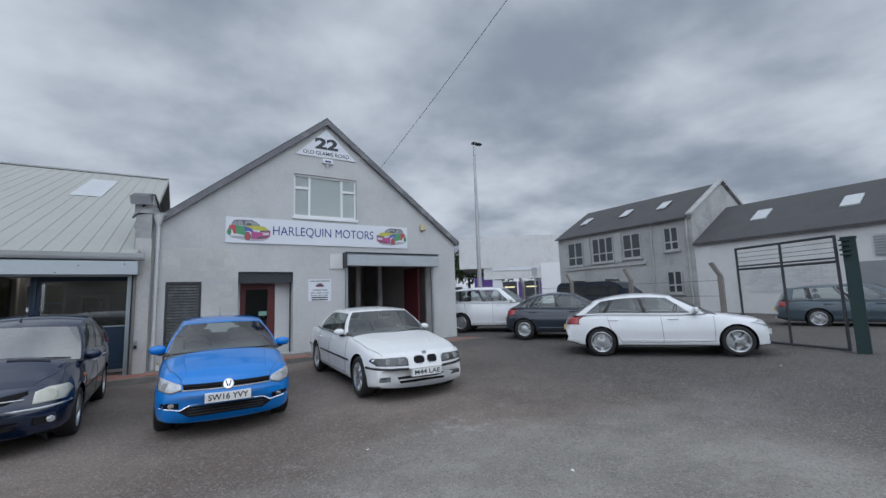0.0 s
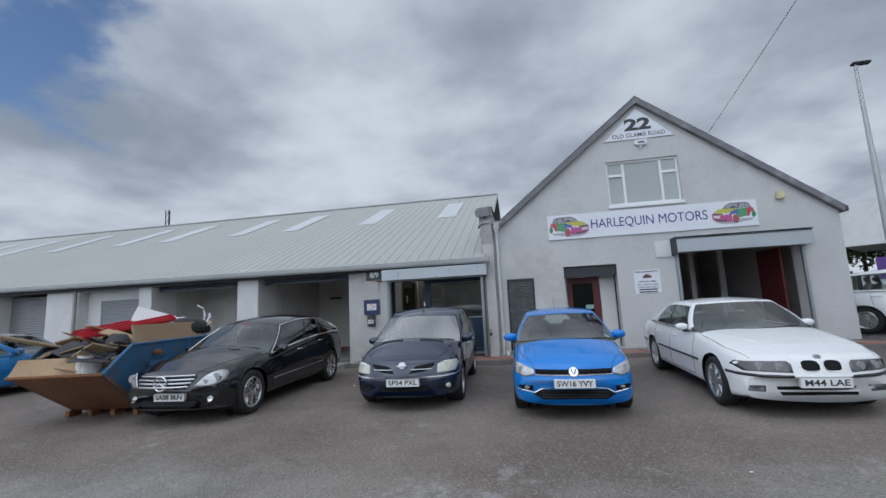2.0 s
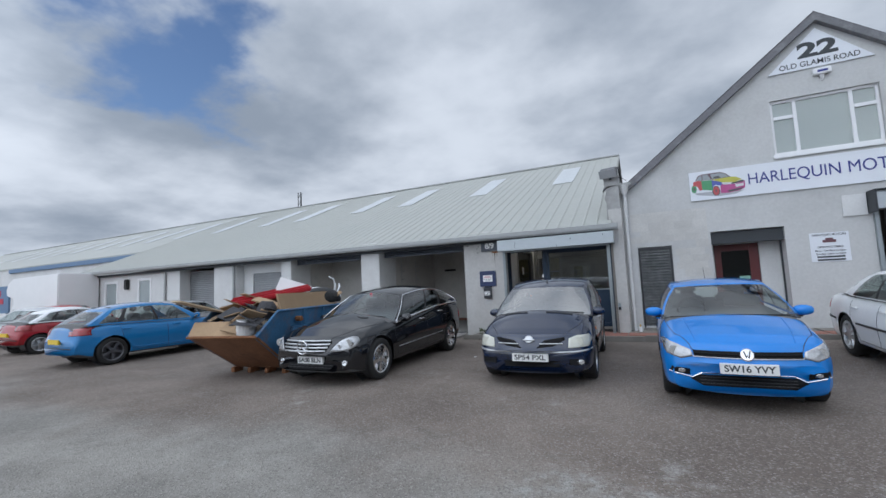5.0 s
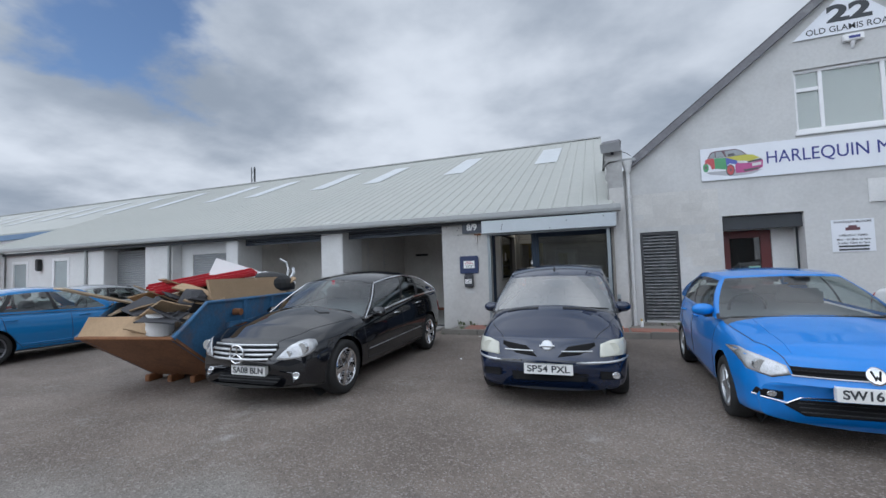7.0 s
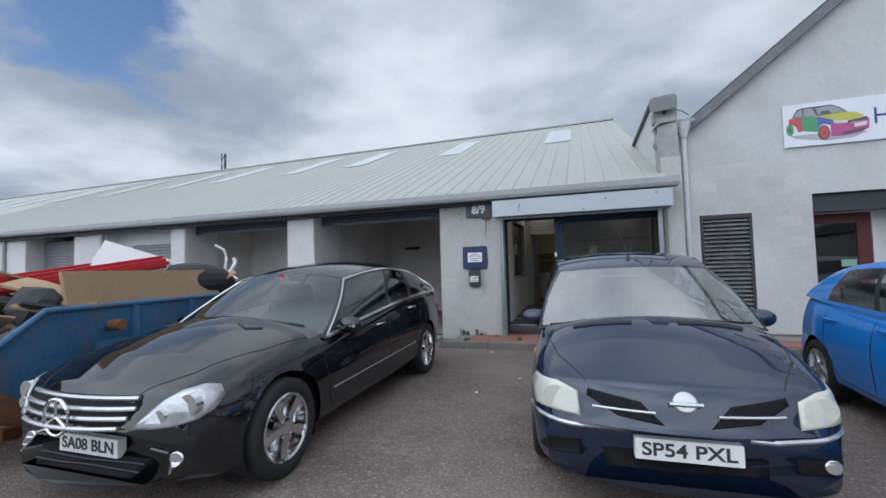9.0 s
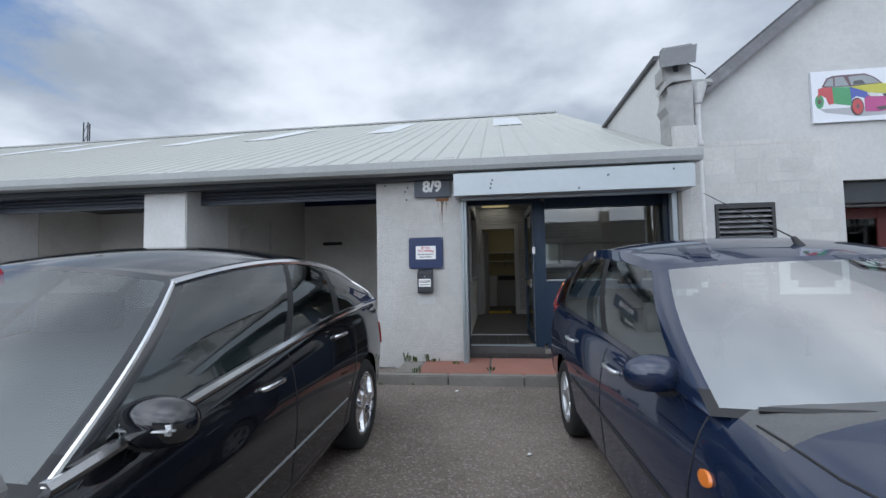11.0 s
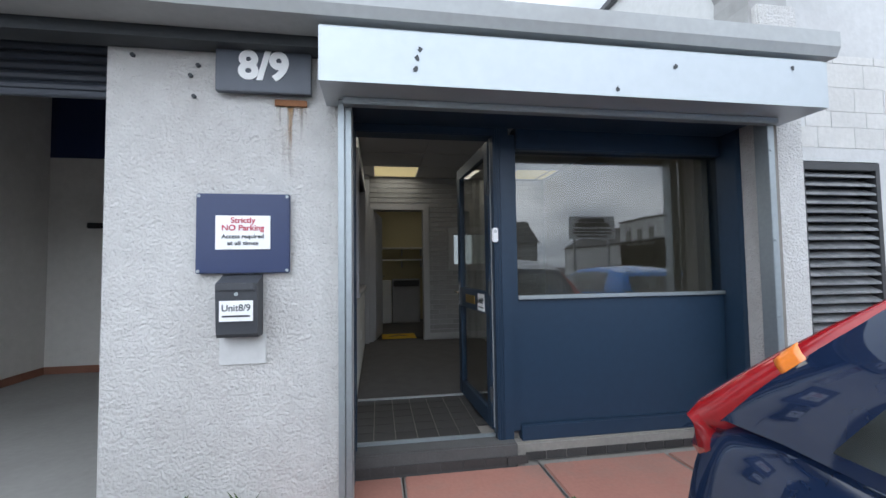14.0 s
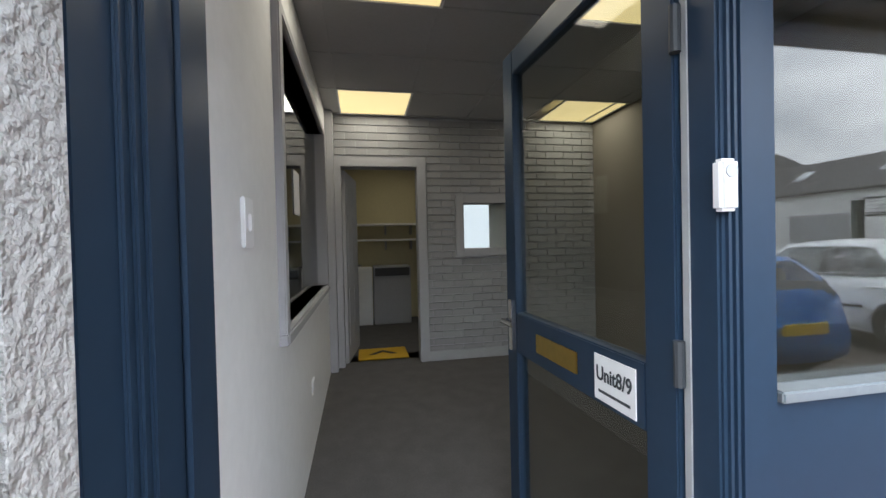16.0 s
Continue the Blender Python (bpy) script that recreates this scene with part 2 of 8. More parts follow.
def box(bm, x0, x1, y0, y1, z0, z1, bevel=0.0):
    r = bmesh.ops.create_cube(bm, size=1.0, matrix=Matrix.Translation(((x0 + x1) / 2, (y0 + y1) / 2, (z0 + z1) / 2)) @ Matrix.Diagonal((abs(x1 - x0), abs(y1 - y0), abs(z1 - z0), 1)))
    if bevel:
        es = list({e for v in r["verts"] for e in v.link_edges})
        bmesh.ops.bevel(bm, geom=es, offset=bevel, segments=2, affect="EDGES", clamp_overlap=True)
    return bm


def boxes(*specs, bevel=0.0):
    bm = bmesh.new()
    for s in specs:
        box(bm, *s, bevel=bevel)
    return bm


def cyl(bm, p, q, r0, r1=None, seg=16):
    p, q = Vector(p), Vector(q)
    d = q - p
    m = Matrix.Translation((p + q) / 2) @ d.to_track_quat("Z", "Y").to_matrix().to_4x4()
    bmesh.ops.create_cone(bm, cap_ends=True, segments=seg, radius1=r0, radius2=r0 if r1 is None else r1, depth=d.length, matrix=m)
    return bm


def prism(bm, outline, axis, a, b):
    """Extrudes a closed outline of (u, v) along an axis from a to b."""
    def at(u, v, w):
        return {"x": (w, u, v), "y": (u, w, v), "z": (u, v, w)}[axis]
    va = [bm.verts.new(at(u, v, a)) for u, v in outline]
    vb = [bm.verts.new(at(u, v, b)) for u, v in outline]
    n = len(outline)
    bm.faces.new(va); bm.faces.new(vb[::-1])
    for i in range(n):
        bm.faces.new((va[i], vb[i], vb[(i + 1) % n], va[(i + 1) % n]))
    return bm


def wall_y(y0, y1, x0, x1, z0, z1, holes=()):
    """A wall along x with rectangular holes (x0, x1, z0, z1) right through it."""
    bm = bmesh.new()
    xs = sorted({x0, x1, *[h[0] for h in holes], *[h[1] for h in holes]})
    zs = sorted({z0, z1, *[h[2] for h in holes], *[h[3] for h in holes]})
    solid = {}
    for i in range(len(xs) - 1):
        for k in range(len(zs) - 1):
            cx, cz = (xs[i] + xs[i + 1]) / 2, (zs[k] + zs[k + 1]) / 2
            solid[i, k] = not any(h[0] < cx < h[1] and h[2] < cz < h[3] for h in holes)
    vs = {}
    def v(i, k, y):
        key = (i, k, y)
        if key not in vs:
            vs[key] = bm.verts.new((xs[i], y, zs[k]))
        return vs[key]
    for (i, k), s in solid.items():
        if not s:
            continue
        bm.faces.new((v(i, k, y0), v(i + 1, k, y0), v(i + 1, k + 1, y0), v(i, k + 1, y0)))
        bm.faces.new((v(i, k, y1), v(i, k + 1, y1), v(i + 1, k + 1, y1), v(i + 1, k, y1)))
        for di, dk, a, b in ((-1, 0, (0, 0), (0, 1)), (1, 0, (1, 0), (1, 1)), (0, -1, (0, 0), (1, 0)), (0, 1, (0, 1), (1, 1))):
            if not solid.get((i + di, k + dk), False):
                p, q = (i + a[0], k + a[1]), (i + b[0], k + b[1])
                bm.faces.new((v(*p, y0), v(*q, y0), v(*q, y1), v(*p, y1)))
    return bm


def words(name, text, size, place, material, parent=None, depth=0.003, align="CENTER", width=None, bold=0.0, label=""):
    """Raised letters in the built-in font, facing -y of place, turned into a mesh."""
    cu = bpy.data.curves.new(name, "FONT")
    cu.body, cu.size, cu.extrude, cu.align_x, cu.align_y, cu.offset = text, size, depth, align, "CENTER", bold
    tmp = bpy.data.objects.new(name, cu)
    me = bpy.data.meshes.new_from_object(tmp)
    bpy.data.objects.remove(tmp)
    ob = new(name, me)
    me.materials.clear()
    me.materials.append(material)
    sx = 1.0
    if width:
        w = max(v.co.x for v in me.vertices) - min(v.co.x for v in me.vertices)
        sx = width / w
    me.transform(Matrix.Rotation(radians(90), 4, "X") @ Matrix.Diagonal((sx, 1, 1, 1)))
    ob.matrix_world = place
    if parent is not None:
        ob.parent = parent
    if label:
        ob["label"] = label
    n = len(text.split())
    if n > 1:
        split_words(ob, n, parent)
    return ob


def split_words(ob, n, parent):
    """Gives each word of a line of letters a mesh of its own, cut at the widest gaps."""
    bm = bmesh.new()
    bm.from_mesh(ob.data)
    seen, runs = set(), []
    for v in bm.verts:
        if v in seen:
            continue
        stack, isle = [v], []
        seen.add(v)
        while stack:
            w = stack.pop()
            isle.append(w.co.x)
            for e in w.link_edges:
                o = e.other_vert(w)
                if o not in seen:
                    seen.add(o)
                    stack.append(o)
        runs.append((min(isle), max(isle)))
    runs.sort()
    gaps, right = [], runs[0][1]
    for a, b in runs[1:]:
        gaps.append((a - right, (a + right) / 2))
        right = max(right, b)
    cuts = sorted(c for _, c in sorted(gaps, reverse=True)[:n - 1])
    for k in range(n):
        lo, hi = ([-1e9] + cuts)[k], (cuts + [1e9])[k]
        piece = bm.copy()
        bmesh.ops.delete(piece, geom=[v for v in piece.verts if not lo < v.co.x < hi], context="VERTS")
        me = ob.data.copy() if k else None
        if k:
            piece.to_mesh(me)
            o = new(ob.name.split(".")[0], me)
            o.matrix_world = ob.matrix_world
            if parent is not None:
                o.parent = parent
            WORD_SPLITS.append((ob, o))
        else:
            first = piece
            continue
        piece.free()
    first.to_mesh(ob.data)
    first.free()
    bm.free()


WORD_SPLITS = []


def ground_z(x, y):
    def ramp(v):
        return math.log1p(math.exp(min(30, v * 1.5))) / 1.5
    gx = min(ramp(x - 2.0), ramp(11.0)) * 0.023
    gy = min(ramp(y - 7.0), ramp(6.5)) * 0.022 * min(1.0, max(0.0, x / 5.0))
    return gx + gy


# ---- ground ----
def asphalt():
    """Worn yard asphalt: dark patched surface, an older pale strip, aggregate and stains."""
    m = bpy.data.materials.new("asphalt")
    m.use_nodes = True
    nt = m.node_tree
    N, L = nt.nodes.new, nt.links.new
    b = nt.nodes["Principled BSDF"]
    co = N("ShaderNodeTexCoord").outputs["Object"]

    def noise_of(scale, detail=6, rough=0.6, off=0.0):
        n = N("ShaderNodeTexNoise")
        n.inputs["Scale"].default_value, n.inputs["Detail"].default_value, n.inputs["Roughness"].default_value = scale, detail, rough
        mp = N("ShaderNodeMapping"); mp.inputs["Location"].default_value = (off, off * 0.7, 0)
        L(co, mp.inputs[0]); L(mp.outputs[0], n.inputs["Vector"])
        return n.outputs["Fac"]

    def span(v, a, b_, c=0.0, d=1.0):
        r = N("ShaderNodeMapRange"); r.interpolation_type = "SMOOTHSTEP"
        for k, q in enumerate((a, b_, c, d)):
            r.inputs[k + 1].default_value = q
        L(v, r.inputs[0])
        return r.outputs[0]

    def mul(a, b_):
        n = N("ShaderNodeMath"); n.operation = "MULTIPLY"
        L(a, n.inputs[0]); L(b_, n.inputs[1])
        return n.outputs[0]

    def blend(f, a, c):
        x = N("ShaderNodeMix"); x.data_type = "RGBA"
        L(f, x.inputs[0])
        for k, q in ((6, a), (7, c)):
            if isinstance(q, tuple):
                x.inputs[k].default_value = (*q, 1)
            else:
                L(q, x.inputs[k])
        return x.outputs[2]

    sep = N("ShaderNodeSeparateXYZ"); L(co, sep.inputs[0])
    edge = N("ShaderNodeMath"); edge.operation = "MULTIPLY_ADD"; edge.inputs[1].default_value = 5.0
    L(noise_of(0.35, 5, 0.6), edge.inputs[0]); L(sep.outputs["Y"], edge.inputs[2])
    strip = span(edge.outputs[0], 5.6, 7.2, 1.0, 0.0)
    base = blend(span(noise_of(0.45, 7, 0.65, 4), 0.35, 0.68), (0.147, 0.120, 0.102), (0.230, 0.192, 0.163))
    old = blend(span(noise_of(0.8, 7, 0.65, 9), 0.35, 0.70), (0.215, 0.203, 0.183), (0.33, 0.311, 0.279))
    col = blend(strip, base, old)
    pale = mul(span(noise_of(0.55, 10, 0.72, 21), 0.56, 0.66), span(noise_of(5, 6, 0.7, 3), 0.42, 0.62))
    col = blend(mul(pale, span(sep.outputs["Y"], 3.0, 9.0, 1.0, 0.2)), col, (0.34, 0.33, 0.305))
    col = blend(span(noise_of(1.1, 8, 0.7, 33), 0.60, 0.76, 0.0, 0.45), col, (0.075, 0.068, 0.064))
    newer = N("ShaderNodeMath"); newer.operation = "MULTIPLY_ADD"; newer.inputs[1].default_value = 4.0
    L(noise_of(0.3, 5, 0.6, 13), newer.inputs[0]); L(sep.outputs["X"], newer.inputs[2])
    col = blend(span(newer.outputs[0], 6.0, 10.5, 0.0, 0.8), col, (0.070, 0.066, 0.064))
    col = blend(span(noise_of(9, 8, 0.75, 41), 0.54, 0.70, 0.0, 0.32), col, (0.33, 0.30, 0.262))
    col = blend(span(noise_of(6, 8, 0.75, 57), 0.58, 0.72, 0.0, 0.40), col, (0.085, 0.076, 0.070))
    grit = N("ShaderNodeTexVoronoi"); grit.inputs["Scale"].default_value = 72
    L(co, grit.inputs["Vector"])
    hue = N("ShaderNodeSeparateColor"); L(grit.outputs["Color"], hue.inputs[0])
    col = blend(span(hue.outputs[0], 0.70, 0.97, 0.0, 0.42), col, (0.42, 0.395, 0.365))
    col = blend(span(hue.outputs[1], 0.66, 1.0, 0.0, 0.38), col, (0.060, 0.052, 0.047))
    L(col, b.inputs["Base Color"])
    b.inputs["Roughness"].default_value = 0.92
    b.inputs["Specular IOR Level"].default_value = 0.25
    add = N("ShaderNodeMath"); add.operation = "ADD"
    L(grit.outputs["Distance"], add.inputs[0]); L(noise_of(30, 5, 0.7, 2), add.inputs[1])
    bp = N("ShaderNodeBump"); bp.inputs["Strength"].default_value, bp.inputs["Distance"].default_value = 0.6, 0.010
    L(add.outputs[0], bp.inputs["Height"]); L(bp.outputs[0], b.inputs["Normal"])
    return m


M["asphalt"] = asphalt()


def build_litter():
    rnd = random.Random(11)
    bm = bmesh.new()
    for k in range(420):
        x, y = rnd.uniform(-14, 13), rnd.uniform(0.8, 11.2)
        r = rnd.uniform(0.004, 0.013)
        g = bmesh.ops.create_icosphere(bm, subdivisions=1, radius=r, matrix=Matrix.Translation((x, y, ground_z(x, y) + r * 0.4)) @ Matrix.Diagonal((1.4, 1, 0.6, 1)))
    o = part("loose_stones", bm, M["slab_grey"])
    tagged(o, "small loose stones and grit on the asphalt", "grit", kind="stuff")
    for k, (x, y) in enumerate(((2.6, 4.6), (-2.9, 8.9), (-2.5, 9.6), (10.2, 3.6), (-3.2, 11.2), (3.9, 2.9))):
        bm = boxes((-0.018, 0.018, -0.012, 0.012, 0, 0.004))
        for v in bm.verts:
            v.co.z += rnd.uniform(0, 0.012)
        o = part("litter_scrap", bm, M["white"])
        o.matrix_world = pose(x, y, ground_z(x, y) + 0.002, 0, 0, rnd.uniform(0, 180))
        tagged(o, "scrap of white litter on the asphalt", "litter", group="litter scraps")


def build_ground():
    bm = bmesh.new()
    xs = [-3000, -600, -150, -70] + [-45 + 1.0 * i for i in range(76)] + [40, 70, 150, 600, 3000]
    ys = [-3000, -600, -150, -60, -30] + [-15 + 1.0 * i for i in range(46)] + [45, 70, 150, 600, 3000]
    g = [[bm.verts.new((x, y, ground_z(x, y))) for y in ys] for x in xs]
    for i in range(len(xs) - 1):
        for j in range(len(ys) - 1):
            bm.faces.new((g[i][j], g[i + 1][j], g[i + 1][j + 1], g[i][j + 1]))
    ob = part("ground", bm, M["asphalt"], smooth=True)
    tagged(ob, "worn dark asphalt yard with pale scuffed patches", "ground", kind="structure")


build_ground()
build_litter()

# ---- long unit building ----
FRONT, EAVE_Z = 12.28, 2.80


def build_units():
    piers = [(-4.46, -3.205), (-8.30, -7.55), (-12.06, -11.55), (-15.95, -14.55), (-19.3, -18.25)]
    for x0, x1 in piers:
        bm = boxes((x0, x1, FRONT, FRONT + 1.05, 0, EAVE_Z + (0.25 if x0 > -9 else 0.0)), bevel=0.015)
        tagged(part("wall_pier", bm, M["harl"] if x1 > -5 else M["white_wall"]), "white painted roughcast pier between unit openings", "wall", kind="structure")
    # left end block with a window and a door
    bm = wall_y(FRONT + 0.02, FRONT + 0.3, -27.0, -19.3, 0, EAVE_Z, [(-21.5, -20.4, 0.1, 2.5), (-24.4, -23.2, 0.15, 2.45)])
    tagged(part("wall_end_block", bm, M["white_wall"]), "white rendered end block of the unit row", "wall", kind="structure")
    # recessed wall of the shutter window
    bm = wall_y(FRONT + 0.35, FRONT + 0.6, -14.55, -12.06, 0, EAVE_Z, [(-14.0, -12.25, 0.9, 2.35)])
    tagged(part("wall_recess", bm, M["white_wall"]), "white rendered recessed wall", "wall", kind="structure")
    # bays: back and side walls
    for x0, x1, yb, tall in ((-7.55, -4.46, 16.35, True), (-11.55, -8.30, 14.6, False)):
        za, zb = (2.95, 2.95 + 0.425 * (yb - 12.58)) if tall else (EAVE_Z, EAVE_Z)
        tagged(part("wall_bay_back", boxes((x0 - 0.3, x1 + 0.3, yb, yb + 0.2, 0, 3.09 if tall else EAVE_Z)), M["bay_wall"]), "grubby painted back wall of an open bay", "wall", kind="structure")
        if tall:
            tagged(part("wall_bay_upper", boxes((x0 - 0.3, x1 + 0.3, yb - 0.004, yb + 0.2, 3.09, zb)), M["navy"]), "navy painted top of the bay's back wall", "wall", kind="structure")
        for x in (x0 - 0.12, x1):
            bm = bmesh.new()
            prism(bm, [(FRONT + 1.05, 0), (FRONT + 1.05, za + (zb - za) * 0.199), (yb, zb), (yb, 0)], "x", x, x + 0.12)
            tagged(part("wall_bay_side", bm, M["bay_wall"]), "grubby painted side wall of an open bay", "wall", kind="structure")
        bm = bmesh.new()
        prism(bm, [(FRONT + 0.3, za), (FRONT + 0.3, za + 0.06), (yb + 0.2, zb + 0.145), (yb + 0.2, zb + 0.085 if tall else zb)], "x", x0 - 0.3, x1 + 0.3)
        # the bay's overhead shade is put into the ceiling colour
        tagged(part("ceiling_bay", bm, M["dark"]), "underside of the roof over the bay, coloured dark as shade", "ceiling", kind="structure")
        tagged(part("floor_bay", boxes((x0, x1, FRONT - 0.75, yb, -0.1, 0.06)), M["bay_floor"]), "dusty concrete bay floor", "floor", kind="structure")
    # dark shell behind
    tagged(part("wall_rear", boxes((-60, 0, 33.8, 34.0, 0, 2.9)), M["white_wall"]), "plain rear wall", "wall", kind="structure")
    # fascia beam and soffit
    tagged(part("trim_fascia", boxes((-27, -0.28, 12.14, 12.27, 2.70, 2.80)), M["steel_dark"]), "dark steel fascia beam under the gutter", "trim", kind="structure")
    # roof
    e, r = Vector((0, 11.98, 2.90)), Vector((0, 23.0, 7.58))
    set_back = e.lerp(r, 0.315)
    x0, x1 = -27.0, -0.22
    ob = thing("roof_units", "pale grey profiled metal sheet roof with rooflights", "roof", kind="structure")
    bm = bmesh.new()
    prism(bm, [(e.y, e.z), (r.y, r.z), (34.0, 2.9), (34.0, 2.8), (r.y, r.z - 0.12), (e.y, e.z - 0.10)], "x", x0, x1)
    prism(bm, [(r.y, r.z), (34.0, 2.9), (34.0, 2.8), (r.y, r.z - 0.12)], "x", -70, x0)
    prism(bm, [(set_back.y, set_back.z), (r.y, r.z), (r.y, r.z - 0.12), (set_back.y, set_back.z - 0.12)], "x", -70, x0)
    part("sheet", bm, M["roof_sheet"], ob)
    n = Vector((0, -(r.z - e.z), r.y - e.y)).normalized()
    bm = bmesh.new()
    vs = []
    for p in (e, r):
        vs.append([bm.verts.new((dx, p.y + n.y * h, p.z + n.z * h)) for dx, h in ((-0.035, 0), (-0.015, 0.018), (0.015, 0.018), (0.035, 0))])
    for k in range(3):
        bm.faces.new((vs[0][k], vs[0][k + 1], vs[1][k + 1], vs[1][k]))
    bm.faces.new(vs[0])
    rib = part("rib", bm, M["roof_sheet"], ob, "raised sheet rib")
    x = x0 + 0.1
    rib.location.x = x
    while x + 0.333 < x1:
        x += 0.333
        o = new("rib", rib.data)
        o.parent = ob
        o.location.x = x
    ridge = boxes((-70, x1, r.y - 0.1, r.y + 0.1, r.z, r.z + 0.06))
    part("ridge_cap", ridge, M["gutter"], ob, "dark ridge capping")
    for cx in (-2.3, -6.0, -9.85, -12.75, -16.75, -19.6, -23.9, -27.8, -31.2, -34.4, -38.0, -41.6, -45.2, -48.9, -52.6, -56.3):
        bm = bmesh.new()
        p, q = e.lerp(r, 0.54), e.lerp(r, 0.845)
        quad = [(cx - 0.42, p), (cx + 0.42, p), (cx + 0.42, q), (cx - 0.42, q)]
        lo = [bm.verts.new((x, v.y + n.y * 0.02, v.z + n.z * 0.02)) for x, v in quad]
        hi = [bm.verts.new((x, v.y + n.y * 0.026, v.z + n.z * 0.026)) for x, v in quad]
        bm.faces.new(hi)
        for i in range(4):
            bm.faces.new((lo[i], lo[(i + 1) % 4], hi[(i + 1) % 4], hi[i]))
        part("rooflight", bm, M["rooflight"], ob, "pale translucent rooflight")
    # gutter
    bm = bmesh.new()
    prism(bm, [(11.95, 2.905), (11.895, 2.895), (11.895, 2.80), (11.92, 2.745), (12.13, 2.745), (12.13, 2.82), (12.08, 2.915)], "x", -27.05, -0.09)
    for v in bm.verts:
        v.co.z -= 0.004 * v.co.x
    tagged(part("gutter", bm, M["gutter"]), "pale grey metal box gutter along the eaves", "gutter", kind="structure")


build_units()


# ---- gable workshop ----
GY = 12.55


def build_gable():
    ob = thing("wall_gable", "off-white rendered gable front of the workshop", "wall", kind="structure")
    holes = [(0.32, 1.10, 0.25, 2.26), (1.95, 3.38, 0.24, 2.52), (4.95, 7.90, 0.22, 2.75), (3.37, 5.29, 4.17, 5.46)]
    bm = wall_y(GY, GY + 0.35, 0.0, 8.92, -0.1, 3.70, [h for h in holes if h[3] < 3.7])
    part("lower_wall", bm, M["render"], ob)
    bm = bmesh.new()
    ap, le, re = (4.33, 7.24), (0.0, 3.70), (8.92, 3.70)
    # gable triangle around the window
    wx0, wx1, wz0, wz1 = holes[3]
    def zl(x): return 3.70 + (7.24 - 3.70) * (x / 4.33)
    def zr(x): return 3.70 + (7.24 - 3.70) * ((8.92 - x) / (8.92 - 4.33))
    for poly in ([le, (wx0, 3.70), (wx0, zl(wx0))], [(wx0, 3.70), (wx1, 3.70), (wx1, wz0), (wx0, wz0)], [(wx0, wz1), (wx1, wz1), (wx1, zr(wx1)), ap, (wx0, zl(wx0))], [(wx1, 3.70), re, (wx1, zr(wx1))]):
        prism(bm, poly, "y", GY, GY + 0.35)
    part("upper_wall", bm, M["render"], ob)
    tagged(part("wall_gable_side", boxes((8.63, 8.92, GY + 0.35, 26, -0.1, 3.7)), M["render"]), "rendered side wall of the workshop", "wall", kind="structure")
    tagged(part("wall_gable_side", boxes((-0.30, 0.0, GY + 0.02, 26, -0.1, 4.42)), M["render"]), "rendered side wall beside the unit roof", "wall", kind="structure")
    # roof with barge
    rf = thing("roof_gable", "dark slate pitched roof with weathered barge boards", "roof", kind="structure")
    bm = bmesh.new()
    prism(bm, [(0.12, 3.915), (4.33, 7.33), (9.08, 3.62), (9.08, 3.50), (4.33, 7.20), (0.12, 3.795)], "y", GY - 0.10, 26)
    part("slates", bm, M["slate"], rf)
    for pts in ([(0.20, 3.945), (4.33, 7.28), (4.33, 7.10), (0.22, 3.775)], [(4.33, 7.28), (8.98, 3.66), (8.98, 3.48), (4.33, 7.10)]):
        bm = bmesh.new()
        prism(bm, pts, "y", GY - 0.14, GY - 0.004)
        part("barge_board", bm, M["barge"], rf, "peeling grey barge board")
    tagged(part("wall_workshop_rear", boxes((0, 9, 26, 26.2, 0, 3.8)), M["render"]), "plain rear wall", "wall", kind="structure")
    tagged(part("floor_workshop", boxes((0.3, 8.75, GY, 26, 0.0, 0.21)), M["slab_grey"]), "oily concrete workshop floor", "floor", kind="structure")


build_gable()


# ---- cars ----
from mathutils.bvhtree import BVHTree

M["tyre"] = mat("tyre_rubber", (0.018, 0.018, 0.018), 0.85, 0.15, 8)
M["alloy"] = mat("alloy", (0.52, 0.53, 0.54), 0.28, 0.05, 4, metal=0.9)
M["alloy_dark"] = mat("dark_alloy", (0.14, 0.14, 0.15), 0.35, 0.05, 4, metal=0.7)
M["seat"] = mat("seat_cloth", (0.085, 0.09, 0.09), 0.95, 0.15, 8)
M["car_glass"] = glass("car_glass", (0.78, 0.84, 0.82), 0.92, 0.10)
M["screen_glass"] = glass("windscreen_glass", (0.74, 0.83, 0.83), 0.9, 0.15)
M["dusty_screen"] = glass("dusty_windscreen", (0.76, 0.83, 0.81), 0.9, 0.46)
M["side_dark"] = glass("dark_side_glass", (0.52, 0.62, 0.62), 0.55, 0.17)
M["cabin"] = mat("cabin_plastic", (0.11, 0.11, 0.11), 0.8, 0.15, 6)
M["privacy"] = glass("privacy_glass", (0.5, 0.53, 0.54), 0.3, 0.18)
M["lens"] = mat("headlamp_lens", (0.50, 0.51, 0.52), 0.10, 0.45, 11, metal=0.45, coat=1.0)
M["lens_old"] = mat("cloudy_headlamp", (0.58, 0.58, 0.50), 0.3, 0.15, 9, coat=0.6)
M["lens_dark"] = mat("dark_lamp_backing", (0.05, 0.052, 0.055), 0.15, 0.2, 10, coat=1.0)
M["lamp_ring"] = mat("lamp_ring", (0.70, 0.71, 0.72), 0.1, 0.05, 5, metal=0.8, coat=1.0)
M["red_lens"] = mat("red_lamp_lens", (0.30, 0.008, 0.012), 0.15, 0.15, 10, coat=1.0)
M["amber"] = mat("amber_lens", (0.75, 0.20, 0.02), 0.2, 0.1, 10, coat=1.0)
M["plate_white"] = mat("plate_white", (0.80, 0.80, 0.78), 0.45, 0.03, 4)
